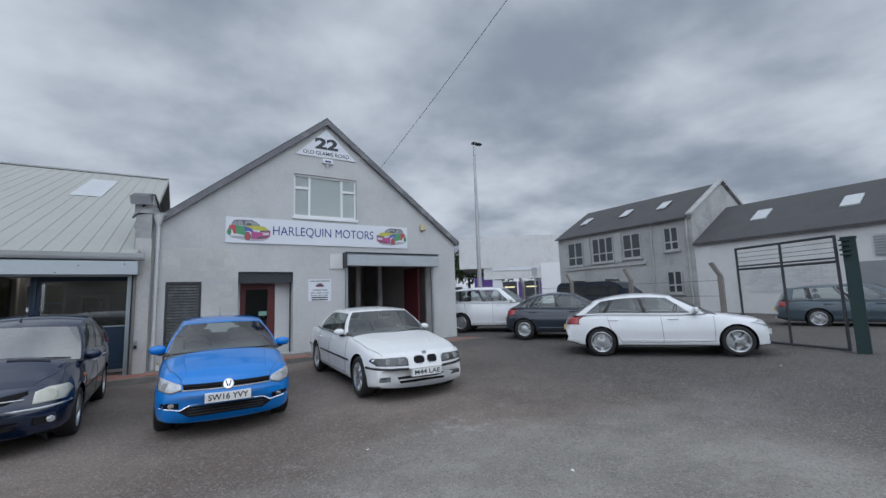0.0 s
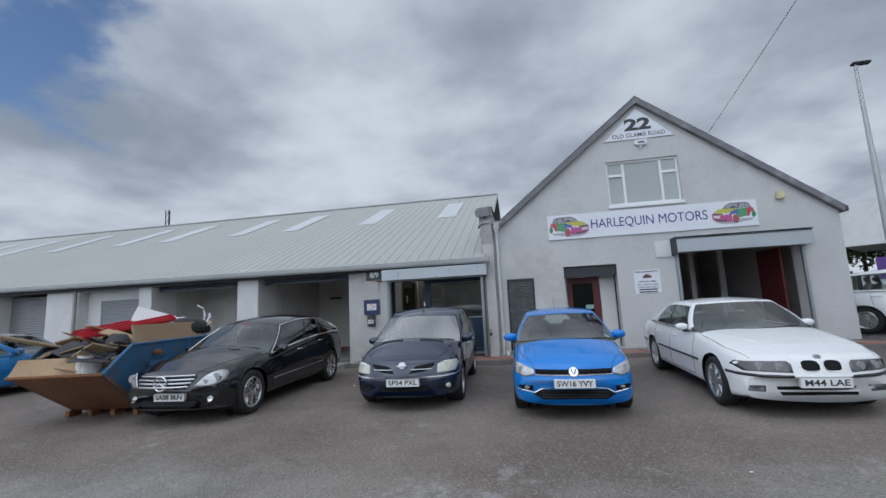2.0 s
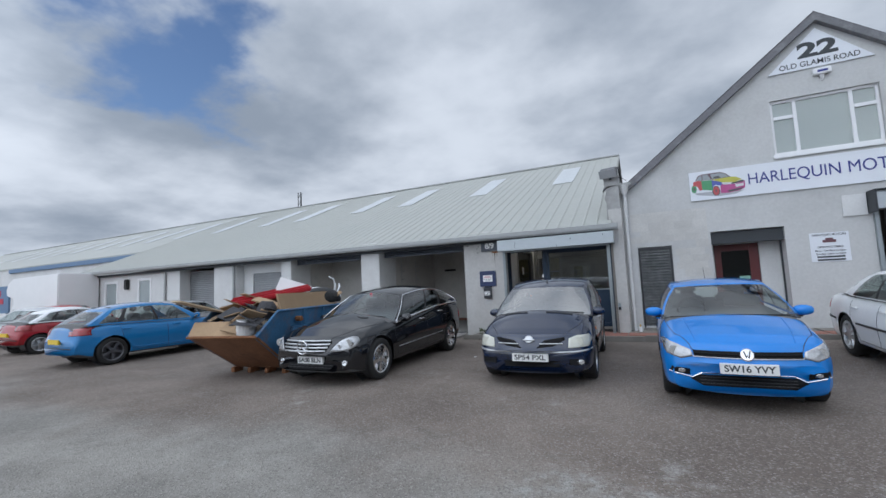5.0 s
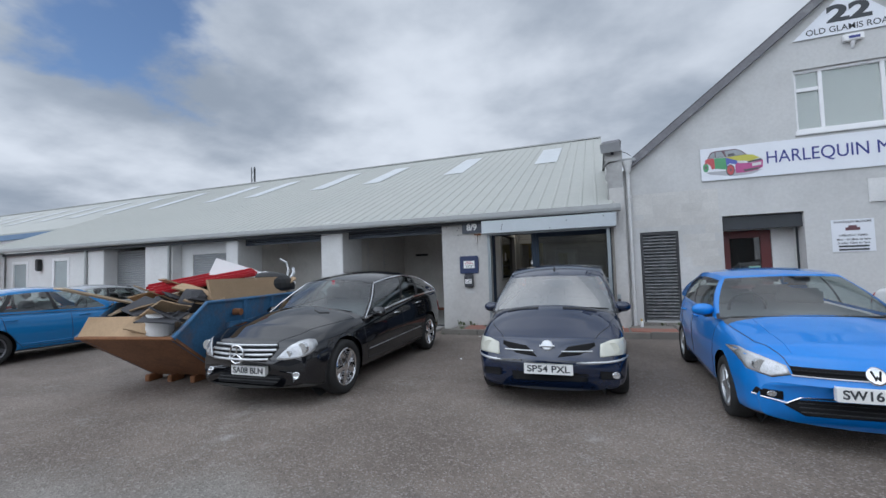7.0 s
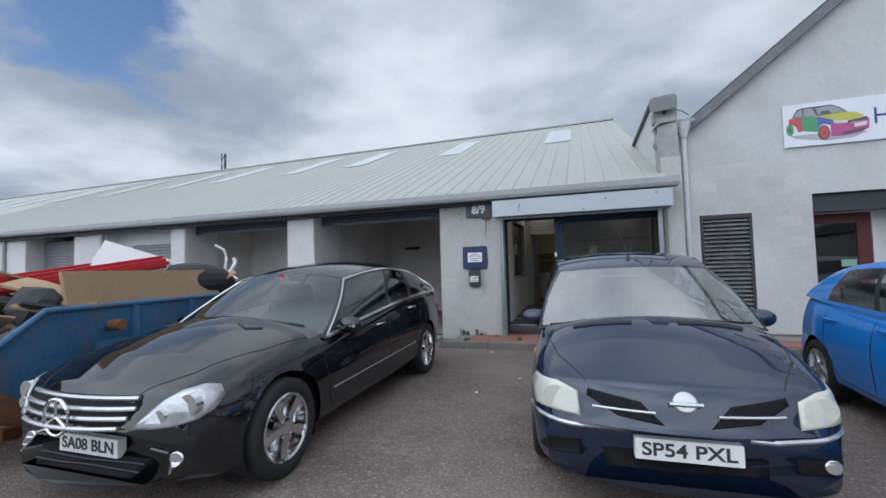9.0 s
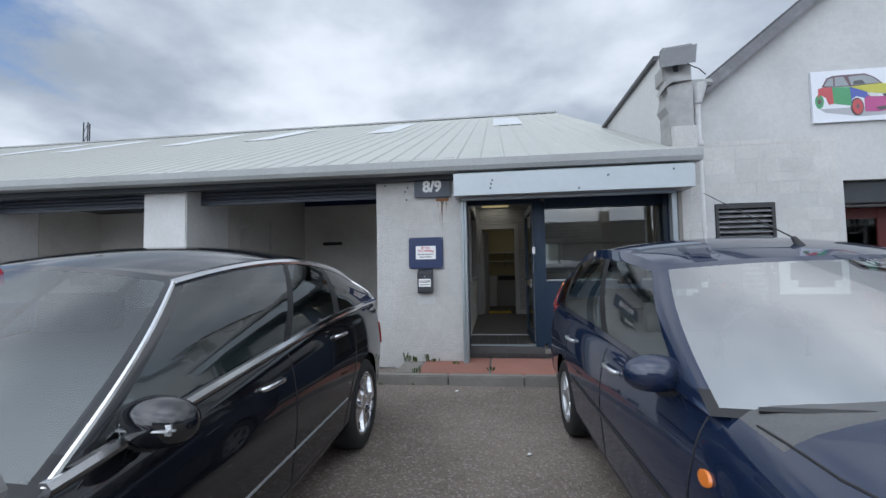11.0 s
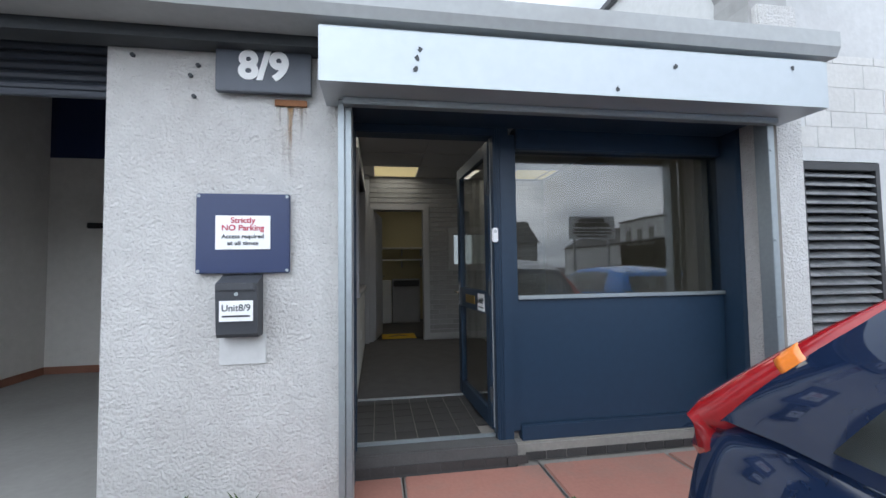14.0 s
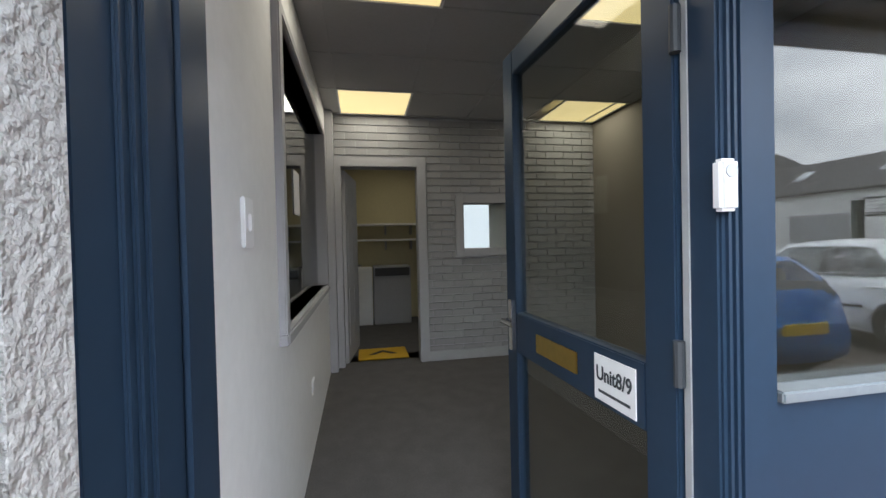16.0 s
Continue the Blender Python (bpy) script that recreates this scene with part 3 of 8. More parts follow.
M["plate_yellow"] = mat("plate_yellow", (0.75, 0.52, 0.03), 0.45, 0.03, 4)
M["grille"] = mat("grille_black", (0.008, 0.008, 0.009), 0.7, 0.2, 30, spec=0.2)
M["silver_bar"] = mat("silver_bar", (0.55, 0.56, 0.57), 0.3, 0.04, 4, metal=0.7)


def paint(name, color, metal=0.0, rough=0.28):
    m = mat(name, color, 0.5, 0.05, 1.5, metal=metal, coat=1.0, spec=0.15 if max(color) > 0.1 else 0.0, dirt=((color[0] * 0.9 + 0.004, color[1] * 0.9 + 0.004, color[2] * 0.9 + 0.004), 0.4), dscale=1.3)
    m.node_tree.nodes["Principled BSDF"].inputs["Coat IOR"].default_value = 1.5 if max(color) > 0.1 else 1.7
    return m


def curve(points, ys, soft=0.10):
    """A smooth profile through (y, value) knots."""
    px, pv = [p[0] for p in points], [p[1] for p in points]
    fine = np.arange(px[0] - 0.5, px[-1] + 0.5, 0.01)
    v = np.interp(fine, px, pv)
    n = max(1, int(soft / 0.01)) | 1
    pad = np.pad(v, n, mode="edge")
    for _ in range(2):
        pad = np.convolve(pad, np.ones(n) / n, mode="same")
    return np.interp(ys, fine, pad[n:-n])


def tube(bm, pts, r, seg=6, closed=False):
    """A thin round bar along points."""
    pts = [Vector(p) for p in pts]
    radii = r if isinstance(r, list) else [r] * len(pts)
    rings = []
    for i, p in enumerate(pts):
        r = radii[i]
        a = pts[i - 1] if i else p
        b = pts[i + 1] if i + 1 < len(pts) else p
        d = (b - a).normalized() if (b - a).length > 1e-9 else Vector((0, 0, 1))
        q = d.to_track_quat("Z", "Y")
        rings.append([bm.verts.new(p + q @ Vector((r * math.cos(t), r * math.sin(t), 0))) for t in [2 * math.pi * k / seg for k in range(seg)]])
    for a, b in zip(rings, rings[1:]):
        for k in range(seg):
            bm.faces.new((a[k], a[(k + 1) % seg], b[(k + 1) % seg], b[k]))
    bm.faces.new(rings[0]); bm.faces.new(rings[-1][::-1])
    return bm


def lathe(bm, profile, seg=32, caps=False):
    rings = []
    for x, r in profile:
        rings.append([bm.verts.new((x, r * math.cos(2 * math.pi * k / seg), r * math.sin(2 * math.pi * k / seg))) for k in range(seg)])
    for a, b in zip(rings, rings[1:]):
        for k in range(seg):
            bm.faces.new((a[k], a[(k + 1) % seg], b[(k + 1) % seg], b[k]))
    if caps:
        bm.faces.new(rings[0]); bm.faces.new(rings[-1][::-1])
    return bm


def wheel_meshes(r, rim_r, width, spokes, twin=False, split=0.0):
    """Tyre and rim, facing +x, about the origin."""
    h = width / 2
    tyre = bmesh.new()
    lathe(tyre, [(-h * 0.8, rim_r), (-h, rim_r + 0.03), (-h, r - 0.035), (-h * 0.8, r - 0.006), (-h * 0.3, r), (h * 0.3, r), (h * 0.8, r - 0.006), (h, r - 0.035), (h, rim_r + 0.03), (h * 0.86, rim_r), (h * 0.5, rim_r - 0.01)], 40)
    rim = bmesh.new()
    lathe(rim, [(h * 0.9, rim_r + 0.006), (h * 0.95, rim_r - 0.004), (h * 0.86, rim_r - 0.018), (h * 0.05, rim_r - 0.03), (-h * 0.2, rim_r - 0.05), (-h * 0.2, 0.002)], 40)
    lathe(rim, [(h * 0.2, 0.065), (h * 0.82, 0.06), (h * 0.86, 0.045), (h * 0.86, 0.01)], 20, True)
    for k in range(spokes):
        for s in ((-split, split) if twin else (0,)):
            a = 2 * math.pi * k / spokes + s
            w0, w1 = (0.026, 0.020) if twin else (0.040, 0.030)
            d, n = Vector((0, math.cos(a), math.sin(a))), Vector((0, -math.sin(a), math.cos(a)))
            d0 = Vector((0, math.cos(a - s * 0.6), math.sin(a - s * 0.6)))
            p, q = d0 * 0.05, d * (rim_r - 0.012)
            prof = []
            for c, w, x in ((p, w0, h * 0.80), (p.lerp(q, 0.5), (w0 + w1) / 2, h * 0.74), (q, w1, h * 0.80)):
                prof.append([rim.verts.new(c + n * (w * u) + Vector((x - e, 0, 0))) for u, e in ((-1, 0.03), (-0.75, 0.0), (0.75, 0.0), (1, 0.03), (0.8, 0.06), (-0.8, 0.06))])
            for A, B in zip(prof, prof[1:]):
                for j in range(6):
                    rim.faces.new((A[j], A[(j + 1) % 6], B[(j + 1) % 6], B[j]))
    me = []
    for nm, bm in (("tyre", tyre), ("rim", rim)):
        bmesh.ops.recalc_face_normals(bm, faces=bm.faces)
        m = bpy.data.meshes.new(nm)
        bm.to_mesh(m)
        bm.free()
        for p in m.polygons:
            p.use_smooth = nm == "tyre"
        me.append(m)
    return me


class Car:
    """One car: front bumper at y = 0, tail at y = L, wheels on z = 0."""

    def __init__(self, at, label, coat, L, W, top, width, bottom, axles, wheel_r, cabin, rim_r=0.2, spokes=5, twin=False, split=0.0, rim="alloy",
                 bow=0.16, rear_bow=0.08, glass_mat="car_glass", rear_glass="car_glass", screen_mat="screen_glass", black_trim=True, section=None, hood=0.0):
        self.ob = thing("car", label, "car", at)
        self.L, self.W, self.coat, self.hood = L, W, coat, hood
        self.name_part = lambda n, bm, m, lab="", smooth=False, parent=None: part(n, bm, m, parent or self.ob, lab, smooth)
        hw = W / 2
        u = np.linspace(0, 1, 34)
        ys = np.concatenate([0.6 * u ** 1.8, np.linspace(0.65, L - 0.55, 56), L - 0.5 * (1 - u[1:]) ** 1.8])
        zt, zb, hx = curve(top, ys, 0.05), curve(bottom, ys, 0.1), curve(width, ys, 0.12) * hw
        sec = section or [(0.0, 0.0), (0.80, 0.0), (0.93, 0.03), (0.975, 0.14), (0.985, 0.30), (1.0, 0.48), (0.995, 0.62), (0.975, 0.76), (0.945, 0.88), (0.90, 0.955), (0.80, 0.99), (0.45, 1.0), (0.0, 1.0)]
        sx, sz = np.array([p[0] for p in sec]), np.array([p[1] for p in sec])
        dl = np.concatenate([[0], np.cumsum(np.hypot(np.diff(sx), np.diff(sz)))])
        dd = np.concatenate([np.linspace(0, dl[2], 5), np.linspace(dl[2], dl[10], 26)[1:], np.linspace(dl[10], dl[-1], 8)[1:]])
        rx, rz = np.interp(dd, dl, sx), np.interp(dd, dl, sz)
        k = np.array([0.25, 0.5, 0.25])
        rx[1:-1], rz[1:-1] = np.convolve(rx, k, "valid"), np.convolve(rz, k, "valid")
        bm = bmesh.new()
        grid = []
        for y, t, b, w in zip(ys, zt, zb, hx):
            row = []
            up, down = min(1.0, max(0.0, y / cabin["cowl"])), min(1.0, max(0.0, (y - cabin["cowl"] - 0.05) / 0.6))
            crown = 0.035 * min(1, y / 0.5) + hood * (up * up * (3 - 2 * up)) * (1 - down)
            for x, z in zip(rx, rz):
                yy = y + bow * x * x * max(0, 1 - y / 1.0) ** 2 - rear_bow * x * x * max(0, 1 - (L - y) / 0.9) ** 2
                row.append((w * x, yy, b + (t - b) * z + crown * (1 - x * x) * (1 if z > 0.9 else 0) * (z - 0.9) / 0.1))
            grid.append(row)
        nr = len(grid[0])
        V = [[bm.verts.new(p) for p in row] + [bm.verts.new((-p[0], p[1], p[2])) if 0 < j < nr - 1 else None for j, p in enumerate(row)] for row in grid]
        def v(i, j):
            if j < nr:
                return V[i][j]
            jj = 2 * (nr - 1) - j
            return V[i][jj + nr] if 0 < jj < nr - 1 else V[i][jj % nr if jj else 0]
        n = 2 * (nr - 1)
        for i in range(len(ys) - 1):
            for j in range(n):
                bm.faces.new((v(i, j), v(i, (j + 1) % n), v(i + 1, (j + 1) % n), v(i + 1, j)))
        bm.faces.new([v(0, j) for j in range(n)][::-1])
        bm.faces.new([v(len(ys) - 1, j) for j in range(n)])
        bmesh.ops.recalc_face_normals(bm, faces=bm.faces)
        self.bvh = BVHTree.FromBMesh(bm)
        # cabin deck turns black under the glass
        c = self.cabin = cabin
        deck = lambda y: float(np.interp(y, ys, zt))
        self.deck = deck
        for f in bm.faces:
            ce = f.calc_center_median()
            if c["cowl"] + 0.05 < ce.y < c["tail"] - 0.05 and ce.z > deck(ce.y) - 0.07 and abs(ce.x) < hw * 0.86:
                f.material_index = 1
            if ce.z < deck(ce.y) * 0.33 + 0.02 and f.normal.z < -0.6:
                f.material_index = 1
        R = wheel_r * 1.14
        kill = []
        for ay in axles:
            ctr = Vector((0, ay, wheel_r))
            ins = lambda w: (Vector((0, w.co.y, w.co.z)) - ctr).length < R and abs(w.co.x) > hw * 0.5
            move = set()
            for f in bm.faces:
                s = [ins(w) for w in f.verts]
                if all(s):
                    kill.append(f)
                else:
                    move.update(w for w, q in zip(f.verts, s) if q)
            for w in move:
                d = Vector((0, w.co.y, w.co.z)) - ctr
                if d.length > 1e-6:
                    d = d.normalized() * R
                    w.co.y, w.co.z = ctr.y + d.y, ctr.z + d.z
        bmesh.ops.delete(bm, geom=list(set(kill)), context="FACES")
        body = self.body = self.name_part("body", bm, [coat, M["cabin"]], smooth=True)
        # arches
        for ay in axles:
            for sgn in (-1, 1):
                w = bmesh.new()
                rings = []
                for xx in (hw * 0.52, hw * 0.945):
                    rings.append([w.verts.new((sgn * xx, ay + (R + 0.002) * math.cos(t), wheel_r + (R + 0.002) * math.sin(t))) for t in np.linspace(-0.5, math.pi + 0.5, 22)])
                for a in range(21):
                    w.faces.new((rings[0][a], rings[0][a + 1], rings[1][a + 1], rings[1][a]))
                w.faces.new(rings[0])
                self.name_part("wheel_arch", w, M["black"])
        # wheels
        tm, rm = wheel_meshes(wheel_r, rim_r, 0.215, spokes, twin, split)
        if not tm.materials:
            tm.materials.append(M["tyre"]); rm.materials.append(M[rim])
        for ay in axles:
            for sgn in (-1, 1):
                wh = new("wheel")
                wh.parent = self.ob
                wh.matrix_local = pose(sgn * (hw - 0.125), ay, wheel_r, 20 + 31 * ay, 0, 0 if sgn > 0 else 180)
                for nm, me in (("tyre", tm), ("rim", rm)):
                    o = new(nm, me)
                    o.parent = wh
        self.screen_mat = screen_mat
        self.greenhouse(glass_mat, rear_glass, black_trim)

    def greenhouse(self, gm, rgm, black_trim):
        c, hw, deck = self.cabin, self.W / 2, self.deck
        wb, wr, zr = c["wb"] * hw, c["wr"] * hw, c["roof"]
        yc, yt, f, r = c["cowl"], c["tail"], c["head"], c["rear"]
        bowf, bowr = c.get("bowf", 0.10), c.get("bowr", 0.06)
        ya, yd = yc + 0.30 if "abase" not in c else c["abase"], yt - c.get("cback", 0.15)
        zbf = lambda y: deck(y) - c.get("sink", 0.012)
        belt = c.get("belt")
        arch = c.get("arch", 0.03)
        drop = c.get("drop", 0.03)
        rail_drop = c.get("rail_drop", 0.05)

        def rail(s):
            y = f + bowf + (r - bowr - f - bowf) * s
            return Vector((wr * (1 - 0.06 * (2 * s - 1) ** 2), y, zr - rail_drop - drop * s * s - arch * (2 * s - 1) ** 2))

        def base(s):
            y = ya + (yd - ya) * s
            z = zbf(y) if not belt else float(np.interp(s, [p[0] for p in belt], [p[1] for p in belt]))
            tuck = 1 - 0.05 * max(0, s - 0.75) / 0.25
            return Vector((wb * tuck, y, z))

        def side(s, t):
            p = base(s).lerp(rail(s), t)
            p.x += 0.05 * math.sin(math.pi * min(1, t)) * 0.7
            return p

        def screen(s, t):
            # s from -1 to 1 across, t up
            a0, a1 = side(0, t), None
            low = zbf(yc) + 0.01 + self.hood
            mid = Vector((0, yc + (f - yc) * t, low + (zr - 0.03 - arch - low) * t))
            e = a0
            k = abs(s) ** 2.2
            return Vector((e.x * s, mid.y + (e.y - mid.y) * k, mid.z + (e.z - mid.z) * k + 0.015 * math.sin(math.pi * t) * (1 - k)))

        def back(s, t):
            e = side(1, t)
            mid = Vector((0, yt + (r - yt) * t, zbf(yt - 0.02) + (zr - 0.03 - arch - drop - zbf(yt - 0.02)) * t))
            k = abs(s) ** 2.2
            return Vector((e.x * s, mid.y + (e.y - mid.y) * k, mid.z + (e.z - mid.z) * k))

        def roof(s, t):
            # s across, t from head to rear
            e = rail(t)
            mf = Vector((0, f + (r - f) * t, 0))
            k = abs(s) ** 2.2
            zc = zr - arch * (2 * t - 1) ** 2 - drop * t * t - 0.03 * (1 - math.sin(math.pi * max(0.0, min(1, t)))) + 0.0
            return Vector((e.x * s, mf.y + (e.y - mf.y) * k, zc + (e.z - zc) * k))

        shell, holes = bmesh.new(), []

        def patch(fn, ss, ts, panes, mirror=False):
            ss = sorted({*ss, *[p[0] for p in panes], *[p[1] for p in panes]})
            ts = sorted({*ts, *[p[2] for p in panes], *[p[3] for p in panes]})
            for sg in ((1, -1) if mirror else (1,)):
                g = [[shell.verts.new((q.x * sg, q.y, q.z)) for q in (fn(s, t) for t in ts)] for s in ss]
                for i in range(len(ss) - 1):
                    for k in range(len(ts) - 1):
                        cs, ct = (ss[i] + ss[i + 1]) / 2, (ts[k] + ts[k + 1]) / 2
                        if any(p[0] < cs < p[1] and p[2] < ct < p[3] for p in panes):
                            continue
                        fc = shell.faces.new((g[i][k], g[i + 1][k], g[i + 1][k + 1], g[i][k + 1]))
                        band = bool(panes) and mirror and panes[0][0] < cs < panes[-1][1] and panes[0][2] < ct < panes[0][3]
                        fc.material_index = 1 if (band or (not mirror and bool(panes) and ct < 0.12)) and black_trim else 0
                for s0, s1, t0, t1, nm, gmat in panes:
                    b = bmesh.new()
                    A = [a for a in ss if s0 <= a <= s1]
                    B = [a for a in ts if t0 <= a <= t1]
                    gg = [[b.verts.new((q.x * sg, q.y, q.z)) for q in (fn(s, t) for t in B)] for s in A]
                    for i in range(len(A) - 1):
                        for k in range(len(B) - 1):
                            b.faces.new((gg[i][k], gg[i + 1][k], gg[i + 1][k + 1], gg[i][k + 1]))
                    o = self.name_part(nm, b, M[gmat], smooth=True)
                    o.visible_shadow = False

        lin = lambda a, b, n: [a + (b - a) * i / n for i in range(n + 1)]
        t0, t1 = c.get("win", (0.06, 0.90))
        patch(side, lin(0, 1, 20), lin(0, 1, 8), [(a, b, t0, t1, "side_window", rgm if a > 0.45 else gm) for a, b in c["panes"]], True)
        patch(screen, lin(-1, 1, 20), lin(0, 1, 8), [(-0.965, 0.965, 0.04, 0.95, "windscreen", self.screen_mat)])
        patch(back, lin(-1, 1, 16), lin(0, 1, 6), [(-0.85, 0.85, c.get("rwin", 0.12), 0.86, "rear_window", rgm)])
        patch(roof, lin(-1, 1, 14), lin(0, 1, 16), [])
        bmesh.ops.remove_doubles(shell, verts=shell.verts, dist=0.002)
        self.name_part("roof", shell, [self.coat, M["black"]], smooth=True)
        self.side, self.screen_fn, self.rail = side, screen, rail
        # seats and wheel
        zd = deck((yc + yt) / 2)
        for y in (f + 0.55, f + 1.45):
            if y > r - 0.05:
                continue
            for sg in (-1, 1):
                b = boxes((sg * 0.36 - 0.23, sg * 0.36 + 0.23, y, y + 0.16, zd - 0.05, zd + 0.20), (sg * 0.36 - 0.13, sg * 0.36 + 0.13, y + 0.05, y + 0.15, zd + 0.24, min(zd + 0.42, zr - 0.1)), bevel=0.04)
                self.name_part("seat", b, M["seat"], smooth=True)
        b = bmesh.new()
        ctr, rad = Vector((-0.36, f - 0.02, zd + 0.02)), 0.18
        tube(b, [ctr + Vector((rad * math.cos(a), 0.30 * rad * math.sin(a) * -1, rad * math.sin(a))) for a in np.linspace(0, 2 * math.pi, 25)], 0.016)
        self.name_part("steering_wheel", b, M["black"])

    def hit(self, view, a, b):
        o, d = {"front": ((a, -1, b), (0, 1, 0)), "rear": ((a, self.L + 1, b), (0, -1, 0)), "left": ((3, a, b), (-1, 0, 0)), "right": ((-3, a, b), (1, 0, 0)), "top": ((a, b, 3), (0, 0, -1))}[view]
        loc, nor, _, _ = self.bvh.ray_cast(Vector(o), Vector(d))
        if loc is None:
            return None, None
        return loc, nor

    def decal(self, name, view, outline, material, out=0.006, lab="", parent=None, rings=5):
        """A shaped panel that follows the body's surface."""
        n = len(outline)
        dense = []
        for i in range(n):
            p, q = outline[i], outline[(i + 1) % n]
            m = max(1, int(math.hypot(q[0] - p[0], q[1] - p[1]) / 0.04))
            dense += [(p[0] + (q[0] - p[0]) * k / m, p[1] + (q[1] - p[1]) * k / m) for k in range(m)]
        ca, cb = sum(p[0] for p in dense) / len(dense), sum(p[1] for p in dense) / len(dense)
        bm = bmesh.new()
        layers = []
        for k in range(rings + 1):
            s = 1 - k / rings
            if k == rings:
                pts = [(ca, cb)]
            else:
                pts = [(ca + (p[0] - ca) * s, cb + (p[1] - cb) * s) for p in dense]
            row = []
            for a, b in pts:
                loc, nor = self.hit(view, a, b)
                if loc is None:
                    return None
                row.append(bm.verts.new(loc + nor * out))
            layers.append(row)
        skirt = []
        for a, b in dense:
            loc, nor = self.hit(view, a, b)
            skirt.append(bm.verts.new(loc - nor * 0.012))
        m = len(dense)
        for A, B in zip([skirt] + layers[:-1], layers):
            for i in range(m):
                if len(B) == 1:
                    bm.faces.new((A[i], A[(i + 1) % m], B[0]))
                else:
                    bm.faces.new((A[i], A[(i + 1) % m], B[(i + 1) % m], B[i]))
        return self.name_part(name, bm, material, lab, True, parent)

    def both(self, name, view, outline, material, out=0.006, lab="", rings=5):
        if view in ("front", "rear", "top"):
            self.decal(name, view, outline, material, out, lab, None, rings)
            self.decal(name, view, [(-a, b) for a, b in outline], material, out, lab, None, rings)
        else:
            self.decal(name, "left", outline, material, out, lab, None, rings)
            self.decal(name, "right", outline, material, out, lab, None, rings)

    def seam(self, view, pts, r=0.004, material=None, name="seam", sides=True, out=0.0):
        for vw, sg in ((("left", 1), ("right", 1)) if view == "side" else ((view, 1), (view, -1)) if sides else ((view, 1),)):
            line = []
            for (p, q) in zip(pts, pts[1:]):
                m = max(1, int(math.hypot(q[0] - p[0], q[1] - p[1]) / 0.05))
                for k in range(m + (q is pts[-1])):
                    a, b = (p[0] + (q[0] - p[0]) * k / m) * sg, p[1] + (q[1] - p[1]) * k / m
                    loc, nor = self.hit(vw, a, b)
                    if loc is not None:
                        line.append(loc + nor * out)
            if len(line) > 1:
                self.name_part(name, tube(bmesh.new(), line, r), material or M["black"])

    def plate(self, text, z, view="front", yellow=False, tilt=0):
        found = [self.hit(view, x, z + dz)[0] for x in (-0.26, -0.13, 0, 0.13, 0.26) for dz in (-0.06, 0, 0.06, 0.09)]
        ys = [p.y for p in found if p is not None]
        y = min(ys) - 0.012 if view == "front" else max(ys) + 0.012
        bm = boxes((-0.26, 0.26, -0.006, 0.05, -0.056, 0.056), bevel=0.003)
        pl = self.name_part("number_plate", bm, M["plate_yellow" if yellow else "plate_white"], "yellow rear number plate" if yellow else "white front number plate")
        pl.matrix_local = pose(0, y, z, tilt, 0, 0 if view == "front" else 180)
        if text:
            w = words("registration", text, 0.098, Matrix.Identity(4), M["dark_text"], None, 0.001, width=0.455, bold=0.002)
            w.parent = pl
            w.matrix_local = pose(0, -0.008, 0.0)

    def mirrors(self, y, z, coat, out=0.10, size=1.0, lens=None):
        for sg in (-1, 1):
            b = bmesh.new()
            bmesh.ops.create_uvsphere(b, u_segments=18, v_segments=12, radius=1.0)
            for v in b.verts:
                q = v.co
                v.co = Vector((sg * (self.W / 2 * 0.97 + out) + q.x * 0.125 * size, y + (q.y * 0.085 if q.y < 0 else q.y * 0.03) * size, z + 0.075 * size * (abs(q.z) ** 0.8) * (1 if q.z > 0 else -1)))
            m = self.name_part("door_mirror", b, coat, smooth=True)
            b = boxes((min(sg * (self.W / 2 * 0.84), sg * (self.W / 2 * 0.97 + out)), max(sg * (self.W / 2 * 0.84), sg * (self.W / 2 * 0.97 + out)), y - 0.035, y + 0.02, z - 0.085, z - 0.05), bevel=0.012)
            self.name_part("mirror_arm", b, M["black"])
            b = bmesh.new()
            x = sg * (self.W / 2 * 0.97 + out)
            bmesh.ops.create_circle(b, cap_ends=True, segments=20, radius=1.0)
            for v in b.verts:
                v.co = Vector((x + v.co.x * 0.105 * size, y + 0.034 * size, z + v.co.y * 0.062 * size))
            self.name_part("mirror_glass", b, M["chrome"], parent=m)
            if lens:
                b = boxes((x - 0.085, x + 0.10, y - 0.080, y - 0.05, z - 0.018, z + 0.012), bevel=0.012)
                self.name_part("repeater", b, M["lens"], parent=m)

    def handles(self, ys, z, material):
        for y in ys:
            for view, sg in (("left", 1), ("right", -1)):
                loc, nor = self.hit(view, y, z)
                b = bmesh.new()
                tube(b, [loc + Vector((sg * e, d, 0.006 * u)) for d, e, u in ((-0.10, -0.004, 0), (-0.085, 0.022, 0.5), (-0.03, 0.032, 1), (0.04, 0.032, 1), (0.09, 0.022, 0.5), (0.105, -0.004, 0))], 0.013, 8)
                self.name_part("door_handle", b, material, smooth=True)

    def wipers(self, pairs):
        for (s0, t0), (s1, t1) in pairs:
            line = [self.screen_fn(s0 + (s1 - s0) * k / 8, t0 + (t1 - t0) * k / 8) + Vector((0, -0.02, 0.012)) for k in range(9)]
            self.name_part("wiper", tube(bmesh.new(), line, 0.010), M["black"])

    def window_trim(self, t, r, material, s0=0.0, s1=1.0, inset=0.004):
        for sg in (-1, 1):
            pts = [self.side(s0 + (s1 - s0) * k / 24, t) for k in range(25)]
            self.name_part("window_trim", tube(bmesh.new(), [(sg * (p.x + inset), p.y, p.z) for p in pts], r), material)

